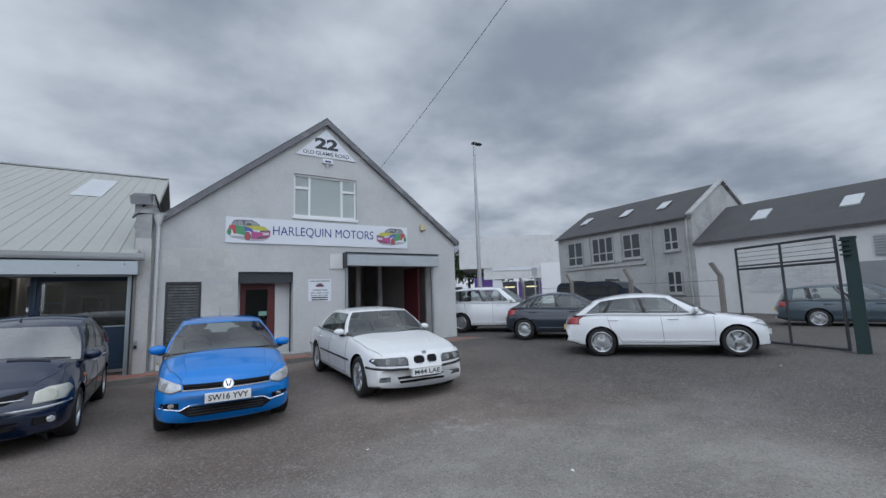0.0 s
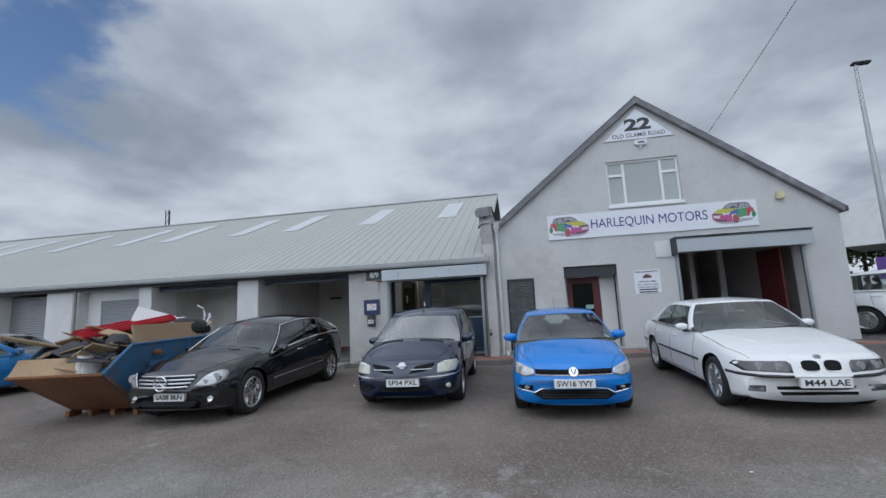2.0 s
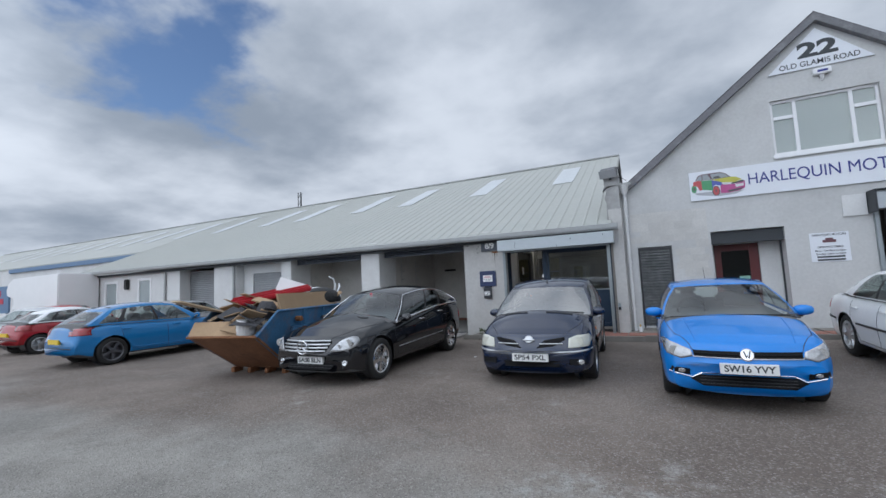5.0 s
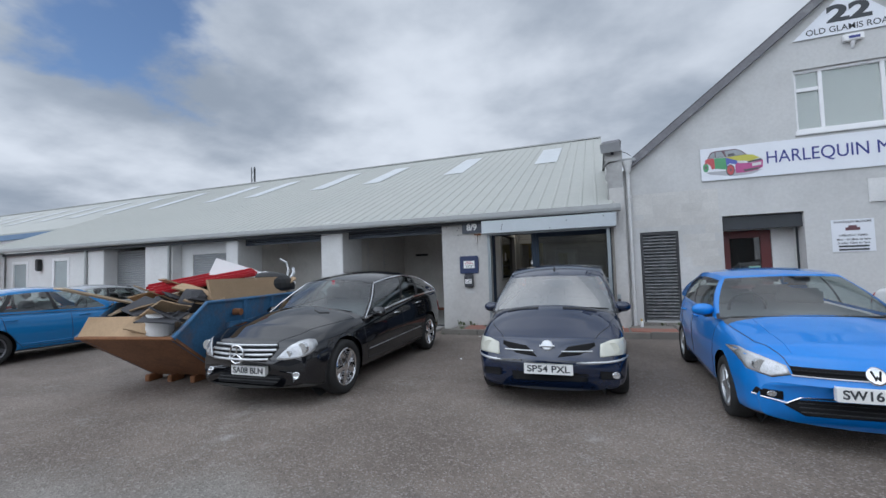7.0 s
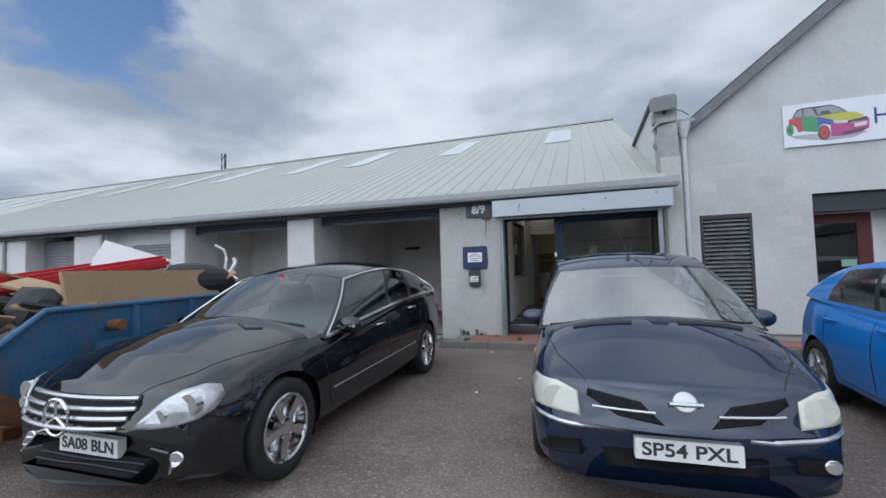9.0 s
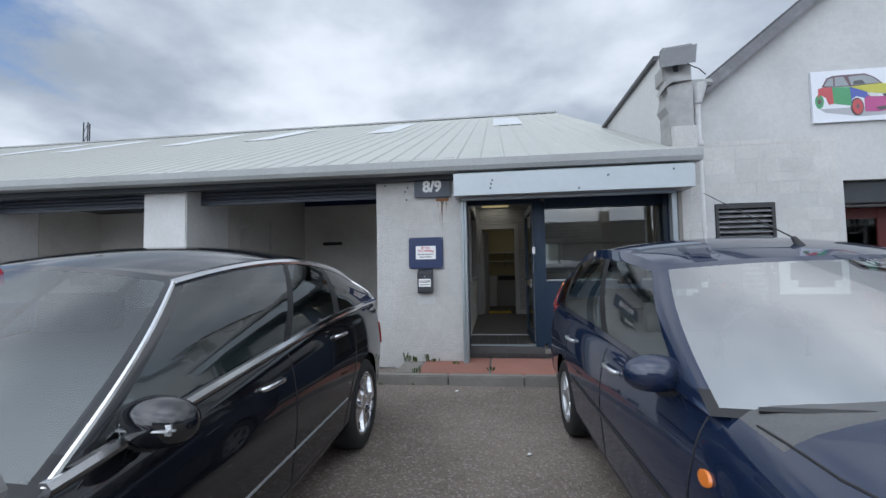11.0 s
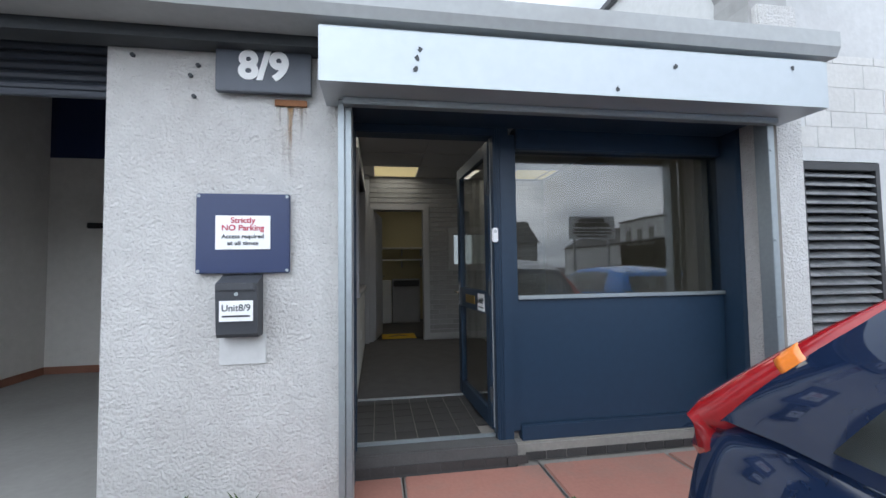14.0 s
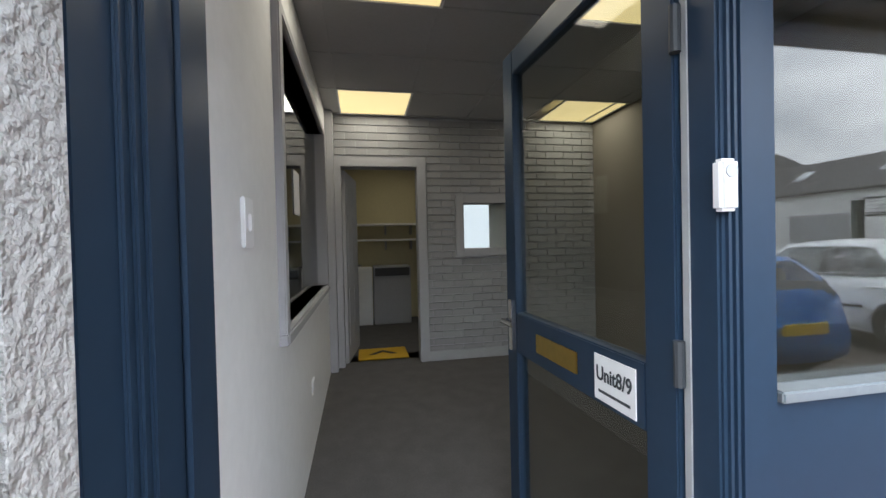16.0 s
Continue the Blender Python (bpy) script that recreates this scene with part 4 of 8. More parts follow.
    def bars(self, name, zs, x0, x1, material, r=0.008, y_out=0.008):
        for z in zs:
            line = []
            for k in range(13):
                loc, nor = self.hit("front", x0 + (x1 - x0) * k / 12, z)
                if loc is not None:
                    line.append(loc + Vector((0, -y_out, 0)))
            self.name_part(name, tube(bmesh.new(), line, r), material)

    def disc(self, name, view, a, b, r, material, out=0.012, depth=0.02, lab=""):
        loc, nor = self.hit(view, a, b)
        d = {"front": Vector((0, -1, 0)), "rear": Vector((0, 1, 0)), "top": Vector((0, 0, 1)), "left": Vector((1, 0, 0)), "right": Vector((-1, 0, 0))}[view]
        self.name_part(name, cyl(bmesh.new(), loc - d * depth, loc + d * out, r, r * 0.94, 24), material, lab)


def ell(cx, cz, rx, rz, n=20, p=2.0):
    return [(cx + rx * math.copysign(abs(math.cos(t)) ** (2 / p), math.cos(t)), cz + rz * math.copysign(abs(math.sin(t)) ** (2 / p), math.sin(t))) for t in [2 * math.pi * k / n for k in range(n)]]


WIDTH = [(0, 0.86), (0.25, 0.93), (0.6, 0.975), (1.2, 1.0)]


def on_ground(x, y, yaw, wb=2.6, over=0.85):
    """The pose of a car whose front bumper's middle is at (x, y), facing -y turned by yaw, tipped as the ground slopes."""
    fwd = Vector((math.sin(radians(yaw)), -math.cos(radians(yaw))))
    f = Vector((x, y)) - fwd * over
    r = f - fwd * wb
    zf, zr = ground_z(*f), ground_z(*r)
    tilt = math.degrees(math.atan2(zr - zf, wb))
    return pose(x, y, zf - (zr - zf) / wb * over, tilt, 0, yaw)


def car_estate():
    coat = paint("black_paint", (0.007, 0.0075, 0.010))
    L = 4.92
    c = Car(on_ground(-4.64, 5.79, 1.2, 2.98, 0.87), "glossy black estate people carrier with chrome window trim", coat, L, 1.92,
            [(0, 0.56), (0.05, 0.70), (0.16, 0.77), (0.5, 0.83), (1.35, 0.92), (1.95, 0.995), (2.6, 1.065), (3.2, 1.125), (3.9, 1.16), (4.5, 1.165), (4.74, 1.13), (4.87, 1.0), (4.92, 0.70)],
            [(0, 0.80), (0.2, 0.90), (0.5, 0.965), (1.1, 1.0), (3.9, 1.0), (4.6, 0.94), (4.92, 0.80)],
            [(0, 0.26), (0.3, 0.19), (0.8, 0.20), (4.3, 0.22), (4.92, 0.36)], (0.87, 3.85), 0.345,
            dict(cowl=1.22, tail=4.84, head=2.04, rear=4.56, bowr=0.20, roof=1.60, rail_drop=0.09, abase=1.40, sink=0.04, wb=0.94, wr=0.71, panes=[(0.03, 0.37), (0.395, 0.60), (0.635, 0.96)], win=(0.07, 0.91), drop=0.09, arch=0.12, cback=0.34, rwin=0.1),
            rim_r=0.235, spokes=5, twin=True, split=0.10, rim="chrome", bow=0.24, rear_bow=0.28, glass_mat="side_dark", rear_glass="privacy", hood=0.14)
    c.decal("grille", "front", [(-0.46, 0.745), (0.46, 0.745), (0.49, 0.70), (0.41, 0.575), (0.30, 0.53), (-0.30, 0.53), (-0.41, 0.575), (-0.49, 0.70)], M["grille"], 0.004)
    for z, x in ((0.735, 0.46), (0.685, 0.475), (0.635, 0.445), (0.585, 0.41)):
        c.bars("grille_bar", (z,), -x, x, M["silver_bar"], 0.014, 0.012)
    loc, _ = c.hit("front", 0, 0.64)
    bm = bmesh.new()
    tube(bm, [(0.105 * math.cos(a), loc.y - 0.035, 0.64 + 0.105 * math.sin(a)) for a in np.linspace(0, 2 * math.pi, 25)], 0.010)
    for a in (90, 210, 330):
        tube(bm, [(0, loc.y - 0.035, 0.64), (0.10 * math.cos(radians(a)), loc.y - 0.035, 0.64 + 0.10 * math.sin(radians(a)))], 0.009)
    c.name_part("badge", bm, M["chrome"], "round chrome badge")
    c.both("headlamp", "front", [(0.47, 0.572), (0.53, 0.64), (0.60, 0.715), (0.67, 0.762), (0.74, 0.778), (0.80, 0.765), (0.838, 0.71), (0.828, 0.64), (0.775, 0.598), (0.68, 0.575), (0.57, 0.565)], M["lens"], 0.009, "clear teardrop glass headlamp")
    for sg in (-1, 1):
        c.disc("projector", "front", sg * 0.735, 0.685, 0.068, M["lamp_ring"], 0.016, 0.03)
        c.disc("projector", "front", sg * 0.61, 0.635, 0.040, M["lamp_ring"], 0.014, 0.03)
        c.decal("fog_lamp", "front", ell(sg * 0.66, 0.375, 0.045, 0.042), M["lamp_ring"], 0.012, "round chrome fog lamp")
    c.decal("lower_grille", "front", [(-0.50, 0.36), (0.50, 0.36), (0.42, 0.27), (-0.42, 0.27)], M["grille"], 0.003)
    c.bars("grille_bar", (0.30, 0.33), -0.45, 0.45, M["black"], 0.008, 0.008)
    c.seam("front", [(0.42, 0.41), (0.60, 0.40), (0.66, 0.30)], 0.012, coat, "bumper_edge")
    c.plate("SA08 BLN", 0.41)
    c.seam("top", [(0.40, 0.12), (0.60, 0.40), (0.76, 0.85), (0.82, 1.24)], 0.004, None, "bonnet_seam")
    c.seam("top", [(0.30, 1.08), (0.42, 1.02), (0.52, 1.10)], 0.012, None, "bonnet_vent")
    c.seam("side", [(1.36, 0.85), (1.34, 0.70), (1.42, 0.35), (2.58, 0.32), (2.62, 0.98)], 0.004)
    c.seam("side", [(2.58, 0.32), (3.35, 0.34), (3.56, 0.75), (3.62, 1.05)], 0.004)
    c.seam("side", [(1.45, 0.47), (3.38, 0.52)], 0.007, M["silver_bar"], "side_moulding")
    c.window_trim(0.955, 0.017, M["chrome"], 0.0, 0.965)
    c.window_trim(0.03, 0.020, M["chrome"], 0.0, 0.965)
    for sg in (-1, 1):
        pts = [c.side(0.965, 0.03 + 0.925 * k / 12) for k in range(13)]
        c.name_part("window_trim", tube(bmesh.new(), [(sg * (p.x + 0.004), p.y, p.z) for p in pts], 0.012), M["chrome"])
    for sg in (-1, 1):
        pts = [c.side(0.0, 0.03 + 0.925 * k / 12) for k in range(13)]
        c.name_part("window_trim", tube(bmesh.new(), [(sg * (p.x + 0.004), p.y, p.z) for p in pts], 0.009), M["chrome"])
    c.mirrors(1.70, 0.965, coat, 0.03, 1.0, lens=True)
    c.handles((2.40,), 0.88, M["chrome"])
    c.handles((3.30,), 0.97, M["chrome"])
    c.wipers([((-0.85, 0.04), (0.0, 0.07)), ((-0.05, 0.05), (0.80, 0.09))])
    c.both("tail_lamp", "rear", [(0.60, 0.90), (0.82, 0.92), (0.84, 0.72), (0.66, 0.69)], M["red_lens"], 0.01)
    c.both("tail_lamp", "side", [(4.42, 0.92), (4.60, 0.90), (4.62, 0.74), (4.46, 0.72)], M["red_lens"], 0.010)
    c.plate("", 0.75, "rear", True)
    bm = boxes((-0.03, 0.03, -0.015, 0.015, -0.035, 0.035), bevel=0.01)
    air = c.name_part("air_freshener", bm, M["red_text"], "red hanging air freshener")
    air.matrix_local = pose(0.0, 1.98, 1.40)


def car_mpv():
    coat = paint("navy_paint", (0.010, 0.019, 0.048), 0.1)
    L = 4.27
    c = Car(on_ground(-1.175, 6.67, 2.1, 2.535, 0.88), "dusty dark navy compact people carrier with cloudy headlamps", coat, L, 1.76,
            [(0, 0.52), (0.03, 0.60), (0.10, 0.755), (0.25, 0.80), (0.6, 0.87), (1.1, 0.95), (1.6, 0.98), (2.2, 1.01), (3.3, 1.06), (3.95, 1.09), (4.14, 1.08), (4.225, 1.03), (4.26, 0.90), (4.27, 0.62)],
            [(0, 0.84), (0.2, 0.93), (0.5, 0.975), (1.0, 1.0), (3.5, 1.0), (4.0, 0.985), (4.27, 0.955)],
            [(0, 0.23), (0.4, 0.19), (3.8, 0.21), (4.27, 0.30)], (0.88, 3.415), 0.31,
            dict(cowl=0.86, tail=4.24, sink=0.03, head=1.66, rear=3.84, roof=1.585, rail_drop=0.06, wb=0.945, wr=0.79, panes=[(0.05, 0.34), (0.38, 0.72), (0.755, 0.875)], win=(0.07, 0.89), drop=0.01, arch=0.12, cback=0.02, rwin=0.2, abase=1.16, bowf=0.24), screen_mat="dusty_screen",
            rim_r=0.20, spokes=6, rim="alloy", bow=0.20, rear_bow=0.07, hood=0.10)
    c.both("headlamp", "front", [(0.54, 0.57), (0.80, 0.58), (0.835, 0.67), (0.80, 0.735), (0.66, 0.74), (0.55, 0.70)], M["lens_old"], 0.010, "cloudy yellowed headlamp")
    for sg in (-1, 1):
        c.disc("lamp_bowl", "front", sg * 0.68, 0.655, 0.068, M["lens_old"], 0.012, 0.02)
    c.both("grille", "front", [(0.11, 0.575), (0.34, 0.60), (0.50, 0.685), (0.49, 0.72), (0.22, 0.68)], M["grille"], 0.006)
    for sg in (-1, 1):
        c.bars("grille_bar", (0.635,), sg * 0.15, sg * 0.47, M["silver_bar"], 0.008, 0.012)
    c.decal("badge", "front", ell(0, 0.69, 0.060, 0.050), M["silver_bar"], 0.018, "round chrome badge")
    c.bars("badge_bar", (0.69,), -0.08, 0.08, M["silver_bar"], 0.012, 0.03)
    c.seam("front", [(0.30, 0.515), (0.60, 0.515), (0.84, 0.535)], 0.014, M["silver_bar"], "bumper_strip")
    c.decal("lower_grille", "front", [(-0.42, 0.37), (0.42, 0.37), (0.40, 0.29), (-0.40, 0.29)], M["grille"], 0.004)
    c.both("fog_recess", "front", [(0.54, 0.40), (0.74, 0.41), (0.78, 0.33), (0.54, 0.32)], M["grille"], 0.004)
    c.decal("fog_lamp", "front", ell(0.70, 0.37, 0.040, 0.036), M["lamp_ring"], 0.012, "round fog lamp")
    c.plate("SP54 PXL", 0.435)
    c.seam("top", [(0.48, 0.14), (0.66, 0.45), (0.74, 0.80), (0.76, 1.05)], 0.004, None, "bonnet_seam")
    c.seam("side", [(1.22, 0.90), (1.24, 0.6), (1.28, 0.32), (2.26, 0.30), (2.28, 0.97)], 0.004)
    c.seam("side", [(2.26, 0.30), (3.02, 0.32), (3.22, 0.65), (3.26, 1.01)], 0.004)
    c.seam("side", [(1.25, 0.55), (3.05, 0.57)], 0.012, M["black"], "side_moulding")
    c.mirrors(1.46, 0.985, coat, 0.03, 0.95)
    c.handles((2.10, 3.08), 0.85, M["silver_bar"])
    c.wipers([((-0.88, 0.03), (0.10, 0.05)), ((-0.20, 0.05), (0.85, 0.07))])
    c.both("indicator", "side", ell(1.14, 0.74, 0.034, 0.024, 14), M["amber"], 0.010, "small amber side repeater")
    for sg in (-1, 1):
        low = c.side(0.99, 0.0)
        pts = [Vector((low.x + 0.012, low.y - 0.012, low.z - 0.13)), Vector((low.x + 0.010, low.y - 0.016, low.z - 0.06))] + [c.side(0.99, t) for t in np.linspace(0.0, 0.90, 16)]
        wide = [0.030, 0.050] + list(np.linspace(0.056, 0.032, 16))
        c.name_part("tail_lamp", tube(bmesh.new(), [(sg * (p.x - 0.034), p.y - 0.034, p.z) for p in pts], wide, 14), M["red_lens"], "tall red lamp on the rear pillar", True)
        seg = [c.side(0.99, t) for t in np.linspace(0.47, 0.57, 5)]
        c.name_part("indicator", tube(bmesh.new(), [(sg * (p.x - 0.030), p.y - 0.036, p.z) for p in seg], 0.041, 14), M["amber"], "amber band in the rear lamp", True)
    b = bmesh.new()
    cyl(b, (0.0, 1.93, 1.52), (0.0, 2.75, 1.90), 0.004, 0.002, 8)
    cyl(b, (0.0, 1.90, 1.475), (0.0, 1.95, 1.53), 0.022, 0.012, 12)
    c.name_part("aerial", b, M["black"])
    c.seam("top", [(0.15, 0.78), (0.55, 0.84)], 0.02, M["black"], "cowl_vent")


def car_hatch():
    coat = paint("bright_blue_paint", (0.010, 0.20, 0.62), 0.1, 0.3)
    L = 3.97
    c = Car(on_ground(1.34, 6.17, -0.8, 2.47, 0.84), "bright blue small hatchback with wet-look paint", coat, L, 1.68,
            [(0, 0.50), (0.03, 0.62), (0.10, 0.73), (0.25, 0.80), (0.6, 0.845), (1.08, 0.925), (1.6, 0.94), (3.2, 1.0), (3.7, 1.04), (3.86, 0.95), (3.97, 0.60)],
            [(0, 0.84), (0.2, 0.94), (0.5, 0.98), (1.0, 1.0), (3.3, 1.0), (3.97, 0.86)],
            [(0, 0.22), (0.4, 0.17), (3.6, 0.19), (3.97, 0.3)], (0.84, 3.31), 0.30,
            dict(cowl=0.88, tail=3.88, head=1.72, rear=3.42, roof=1.45, wb=0.93, wr=0.70, panes=[(0.05, 0.46), (0.49, 0.80)], win=(0.08, 0.88), drop=0.05, arch=0.05, cback=0.25, rwin=0.15),
            rim_r=0.195, spokes=5, rim="alloy", bow=0.20, rear_bow=0.12, hood=0.06)
    c.decal("grille", "front", [(-0.50, 0.665), (0.50, 0.665), (0.49, 0.60), (-0.49, 0.60)], M["grille"], 0.004)
    c.bars("grille_bar", (0.605, 0.635), -0.49, 0.49, M["grille"], 0.008, 0.012)
    c.bars("chrome_strip", (0.598,), -0.50, 0.50, M["silver_bar"], 0.007, 0.012)
    c.both("headlamp", "front", [(0.50, 0.60), (0.62, 0.565), (0.76, 0.60), (0.805, 0.72), (0.765, 0.755), (0.66, 0.72), (0.52, 0.665)], M["lens"], 0.009, "clear angular headlamp")
    for sg in (-1, 1):
        c.disc("lamp_bowl", "front", sg * 0.68, 0.645, 0.055, M["lamp_ring"], 0.014, 0.03)
        c.seam("front", [(0.50, 0.60), (0.62, 0.565), (0.76, 0.60)], 0.005, M["black"], "lamp_edge")
    c.decal("badge", "front", ell(0, 0.63, 0.062, 0.062), M["chrome"], 0.022, "round chrome badge")
    c.seam("front", [(-0.028, 0.665), (-0.01, 0.60), (0.0, 0.63), (0.01, 0.60), (0.028, 0.665)], 0.006, M["grille"], "badge_mark", False, 0.026)
    c.decal("lower_grille", "front", [(-0.46, 0.375), (0.46, 0.375), (0.54, 0.33), (0.42, 0.265), (-0.42, 0.265), (-0.54, 0.33)], M["grille"], 0.005)
    c.bars("grille_bar", (0.29, 0.32, 0.35), -0.44, 0.44, M["black"], 0.006, 0.012)
    c.seam("front", [(0.0, 0.395), (0.42, 0.395), (0.52, 0.345), (0.74, 0.40)], 0.008, M["chrome"], "chrome_strip", True, 0.008)
    c.both("fog_recess", "front", [(0.54, 0.44), (0.72, 0.46), (0.74, 0.405), (0.54, 0.365)], M["grille"], 0.004)
    for sg in (-1, 1):
        c.decal("fog_lamp", "front", ell(sg * 0.62, 0.415, 0.035, 0.026), M["lamp_ring"], 0.010)
    c.plate("SW16 YVY", 0.49)
    c.seam("top", [(0.50, 0.14), (0.66, 0.40), (0.72, 0.80), (0.74, 1.05)], 0.004, None, "bonnet_seam")
    c.seam("top", [(0.46, 0.20), (0.50, 0.55), (0.52, 0.92)], 0.006, coat, "bonnet_crease")
    c.seam("side", [(1.18, 0.95), (1.20, 0.6), (1.25, 0.30), (2.36, 0.29), (2.38, 0.98)], 0.004)
    c.seam("side", [(2.38, 0.29), (2.90, 0.31), (3.10, 0.62), (3.12, 0.98)], 0.004)
    c.mirrors(1.42, 1.00, coat, 0.05, 0.9)
    c.handles((2.18, 3.0), 0.84, coat)
    c.wipers([((-0.86, 0.03), (0.05, 0.05)), ((-0.10, 0.05), (0.85, 0.06))])
    b = bmesh.new()
    cyl(b, (0.0, 3.25, 1.42), (0.0, 3.38, 1.62), 0.004, 0.003, 8)
    c.name_part("aerial", b, M["black"])
    c.both("tail_lamp", "rear", [(0.55, 0.98), (0.74, 0.98), (0.78, 0.80), (0.55, 0.80)], M["red_lens"], 0.012)
    c.plate("", 0.62, "rear", True)


def car_saloon():
    coat = paint("white_gloss_paint", (0.78, 0.78, 0.77))
    L = 4.775
    c = Car(on_ground(4.17, 6.09, -0.8, 2.83, 0.83), "glossy white saloon with black rubbing strips", coat, L, 1.80,
            [(0, 0.48), (0.03, 0.56), (0.07, 0.68), (0.16, 0.73), (0.7, 0.84), (1.45, 0.95), (2.0, 0.93), (3.6, 0.96), (3.85, 0.98), (4.5, 0.95), (4.66, 0.88), (4.775, 0.55)],
            [(0, 0.84), (0.2, 0.93), (0.5, 0.975), (1.0, 1.0), (3.8, 1.0), (4.4, 0.96), (4.775, 0.86)],
            [(0, 0.22), (0.4, 0.17), (4.3, 0.19), (4.775, 0.30)], (0.83, 3.66), 0.325,
            dict(cowl=1.30, tail=4.12, head=1.98, rear=3.42, roof=1.425, wb=0.92, wr=0.68, panes=[(0.06, 0.46), (0.49, 0.84)], win=(0.07, 0.88), drop=0.03, arch=0.03, cback=0.20, rwin=0.08),
            rim_r=0.225, spokes=7, rim="alloy", bow=0.22, rear_bow=0.12)
    c.both("headlamp", "front", [(0.30, 0.545), (0.76, 0.555), (0.83, 0.62), (0.80, 0.665), (0.34, 0.675), (0.30, 0.64)], M["lens_dark"], 0.008, "dark headlamp unit behind clear glass")
    for x in (0.42, 0.60):
        for sg in (-1, 1):
            c.disc("lamp_bowl", "front", sg * x, 0.612, 0.052, M["lamp_ring"], 0.016, 0.03)
    c.both("kidney_grille", "front", ell(0.115, 0.625, 0.094, 0.060, 24, 3.0), M["grille"], 0.005)
    for sg in (-1, 1):
        pts = []
        for x, z in ell(sg * 0.115, 0.625, 0.097, 0.062, 28, 3.0):
            loc, _ = c.hit("front", x, z)
            pts.append(loc + Vector((0, -0.006, 0)))
        c.name_part("kidney_surround", tube(bmesh.new(), pts + pts[:1], 0.007), M["chrome"])
    c.disc("badge", "front", 0, 0.715, 0.036, M["silver_bar"], 0.02, 0.02, "round badge on the bonnet")
    c.seam("front", [(0.30, 0.50), (0.60, 0.50), (0.86, 0.52)], 0.020, M["black"], "bumper_strip")
    c.decal("lower_grille", "front", [(-0.42, 0.355), (0.42, 0.355), (0.40, 0.265), (-0.40, 0.265)], M["grille"], 0.005)
    c.bars("grille_bar", (0.31,), -0.42, 0.42, coat, 0.012, 0.012)
    c.both("fog_lamp", "front", [(0.54, 0.37), (0.72, 0.375), (0.74, 0.31), (0.56, 0.30)], M["lens_dark"], 0.005)
    c.plate("M44 LAE", 0.435)
    c.seam("top", [(0.28, 0.12), (0.34, 0.5), (0.62, 1.2)], 0.006, coat, "bonnet_crease")
    c.seam("top", [(0.66, 0.20), (0.78, 0.6), (0.80, 1.30)], 0.004, None, "bonnet_seam")
    c.seam("side", [(1.48, 0.92), (1.46, 0.6), (1.50, 0.30), (2.56, 0.29), (2.58, 0.93)], 0.004)
    c.seam("side", [(2.58, 0.29), (3.20, 0.30), (3.42, 0.62), (3.50, 0.94)], 0.004)
    c.seam("side", [(1.28, 0.545), (3.22, 0.555)], 0.018, M["black"], "rubbing_strip")
    c.seam("side", [(4.05, 0.56), (4.55, 0.57)], 0.018, M["black"], "rubbing_strip")
    c.mirrors(1.82, 0.99, coat, 0.03, 0.78)
    c.handles((2.38, 3.30), 0.80, coat)
    c.wipers([((-0.80, 0.03), (0.15, 0.06)), ((-0.15, 0.04), (0.75, 0.09))])
    c.both("tail_lamp", "rear", [(0.50, 0.86), (0.76, 0.86), (0.80, 0.70), (0.50, 0.70)], M["red_lens"], 0.012)
    c.window_trim(0.03, 0.008, M["black"])


car_estate(); car_mpv(); car_hatch(); car_saloon()


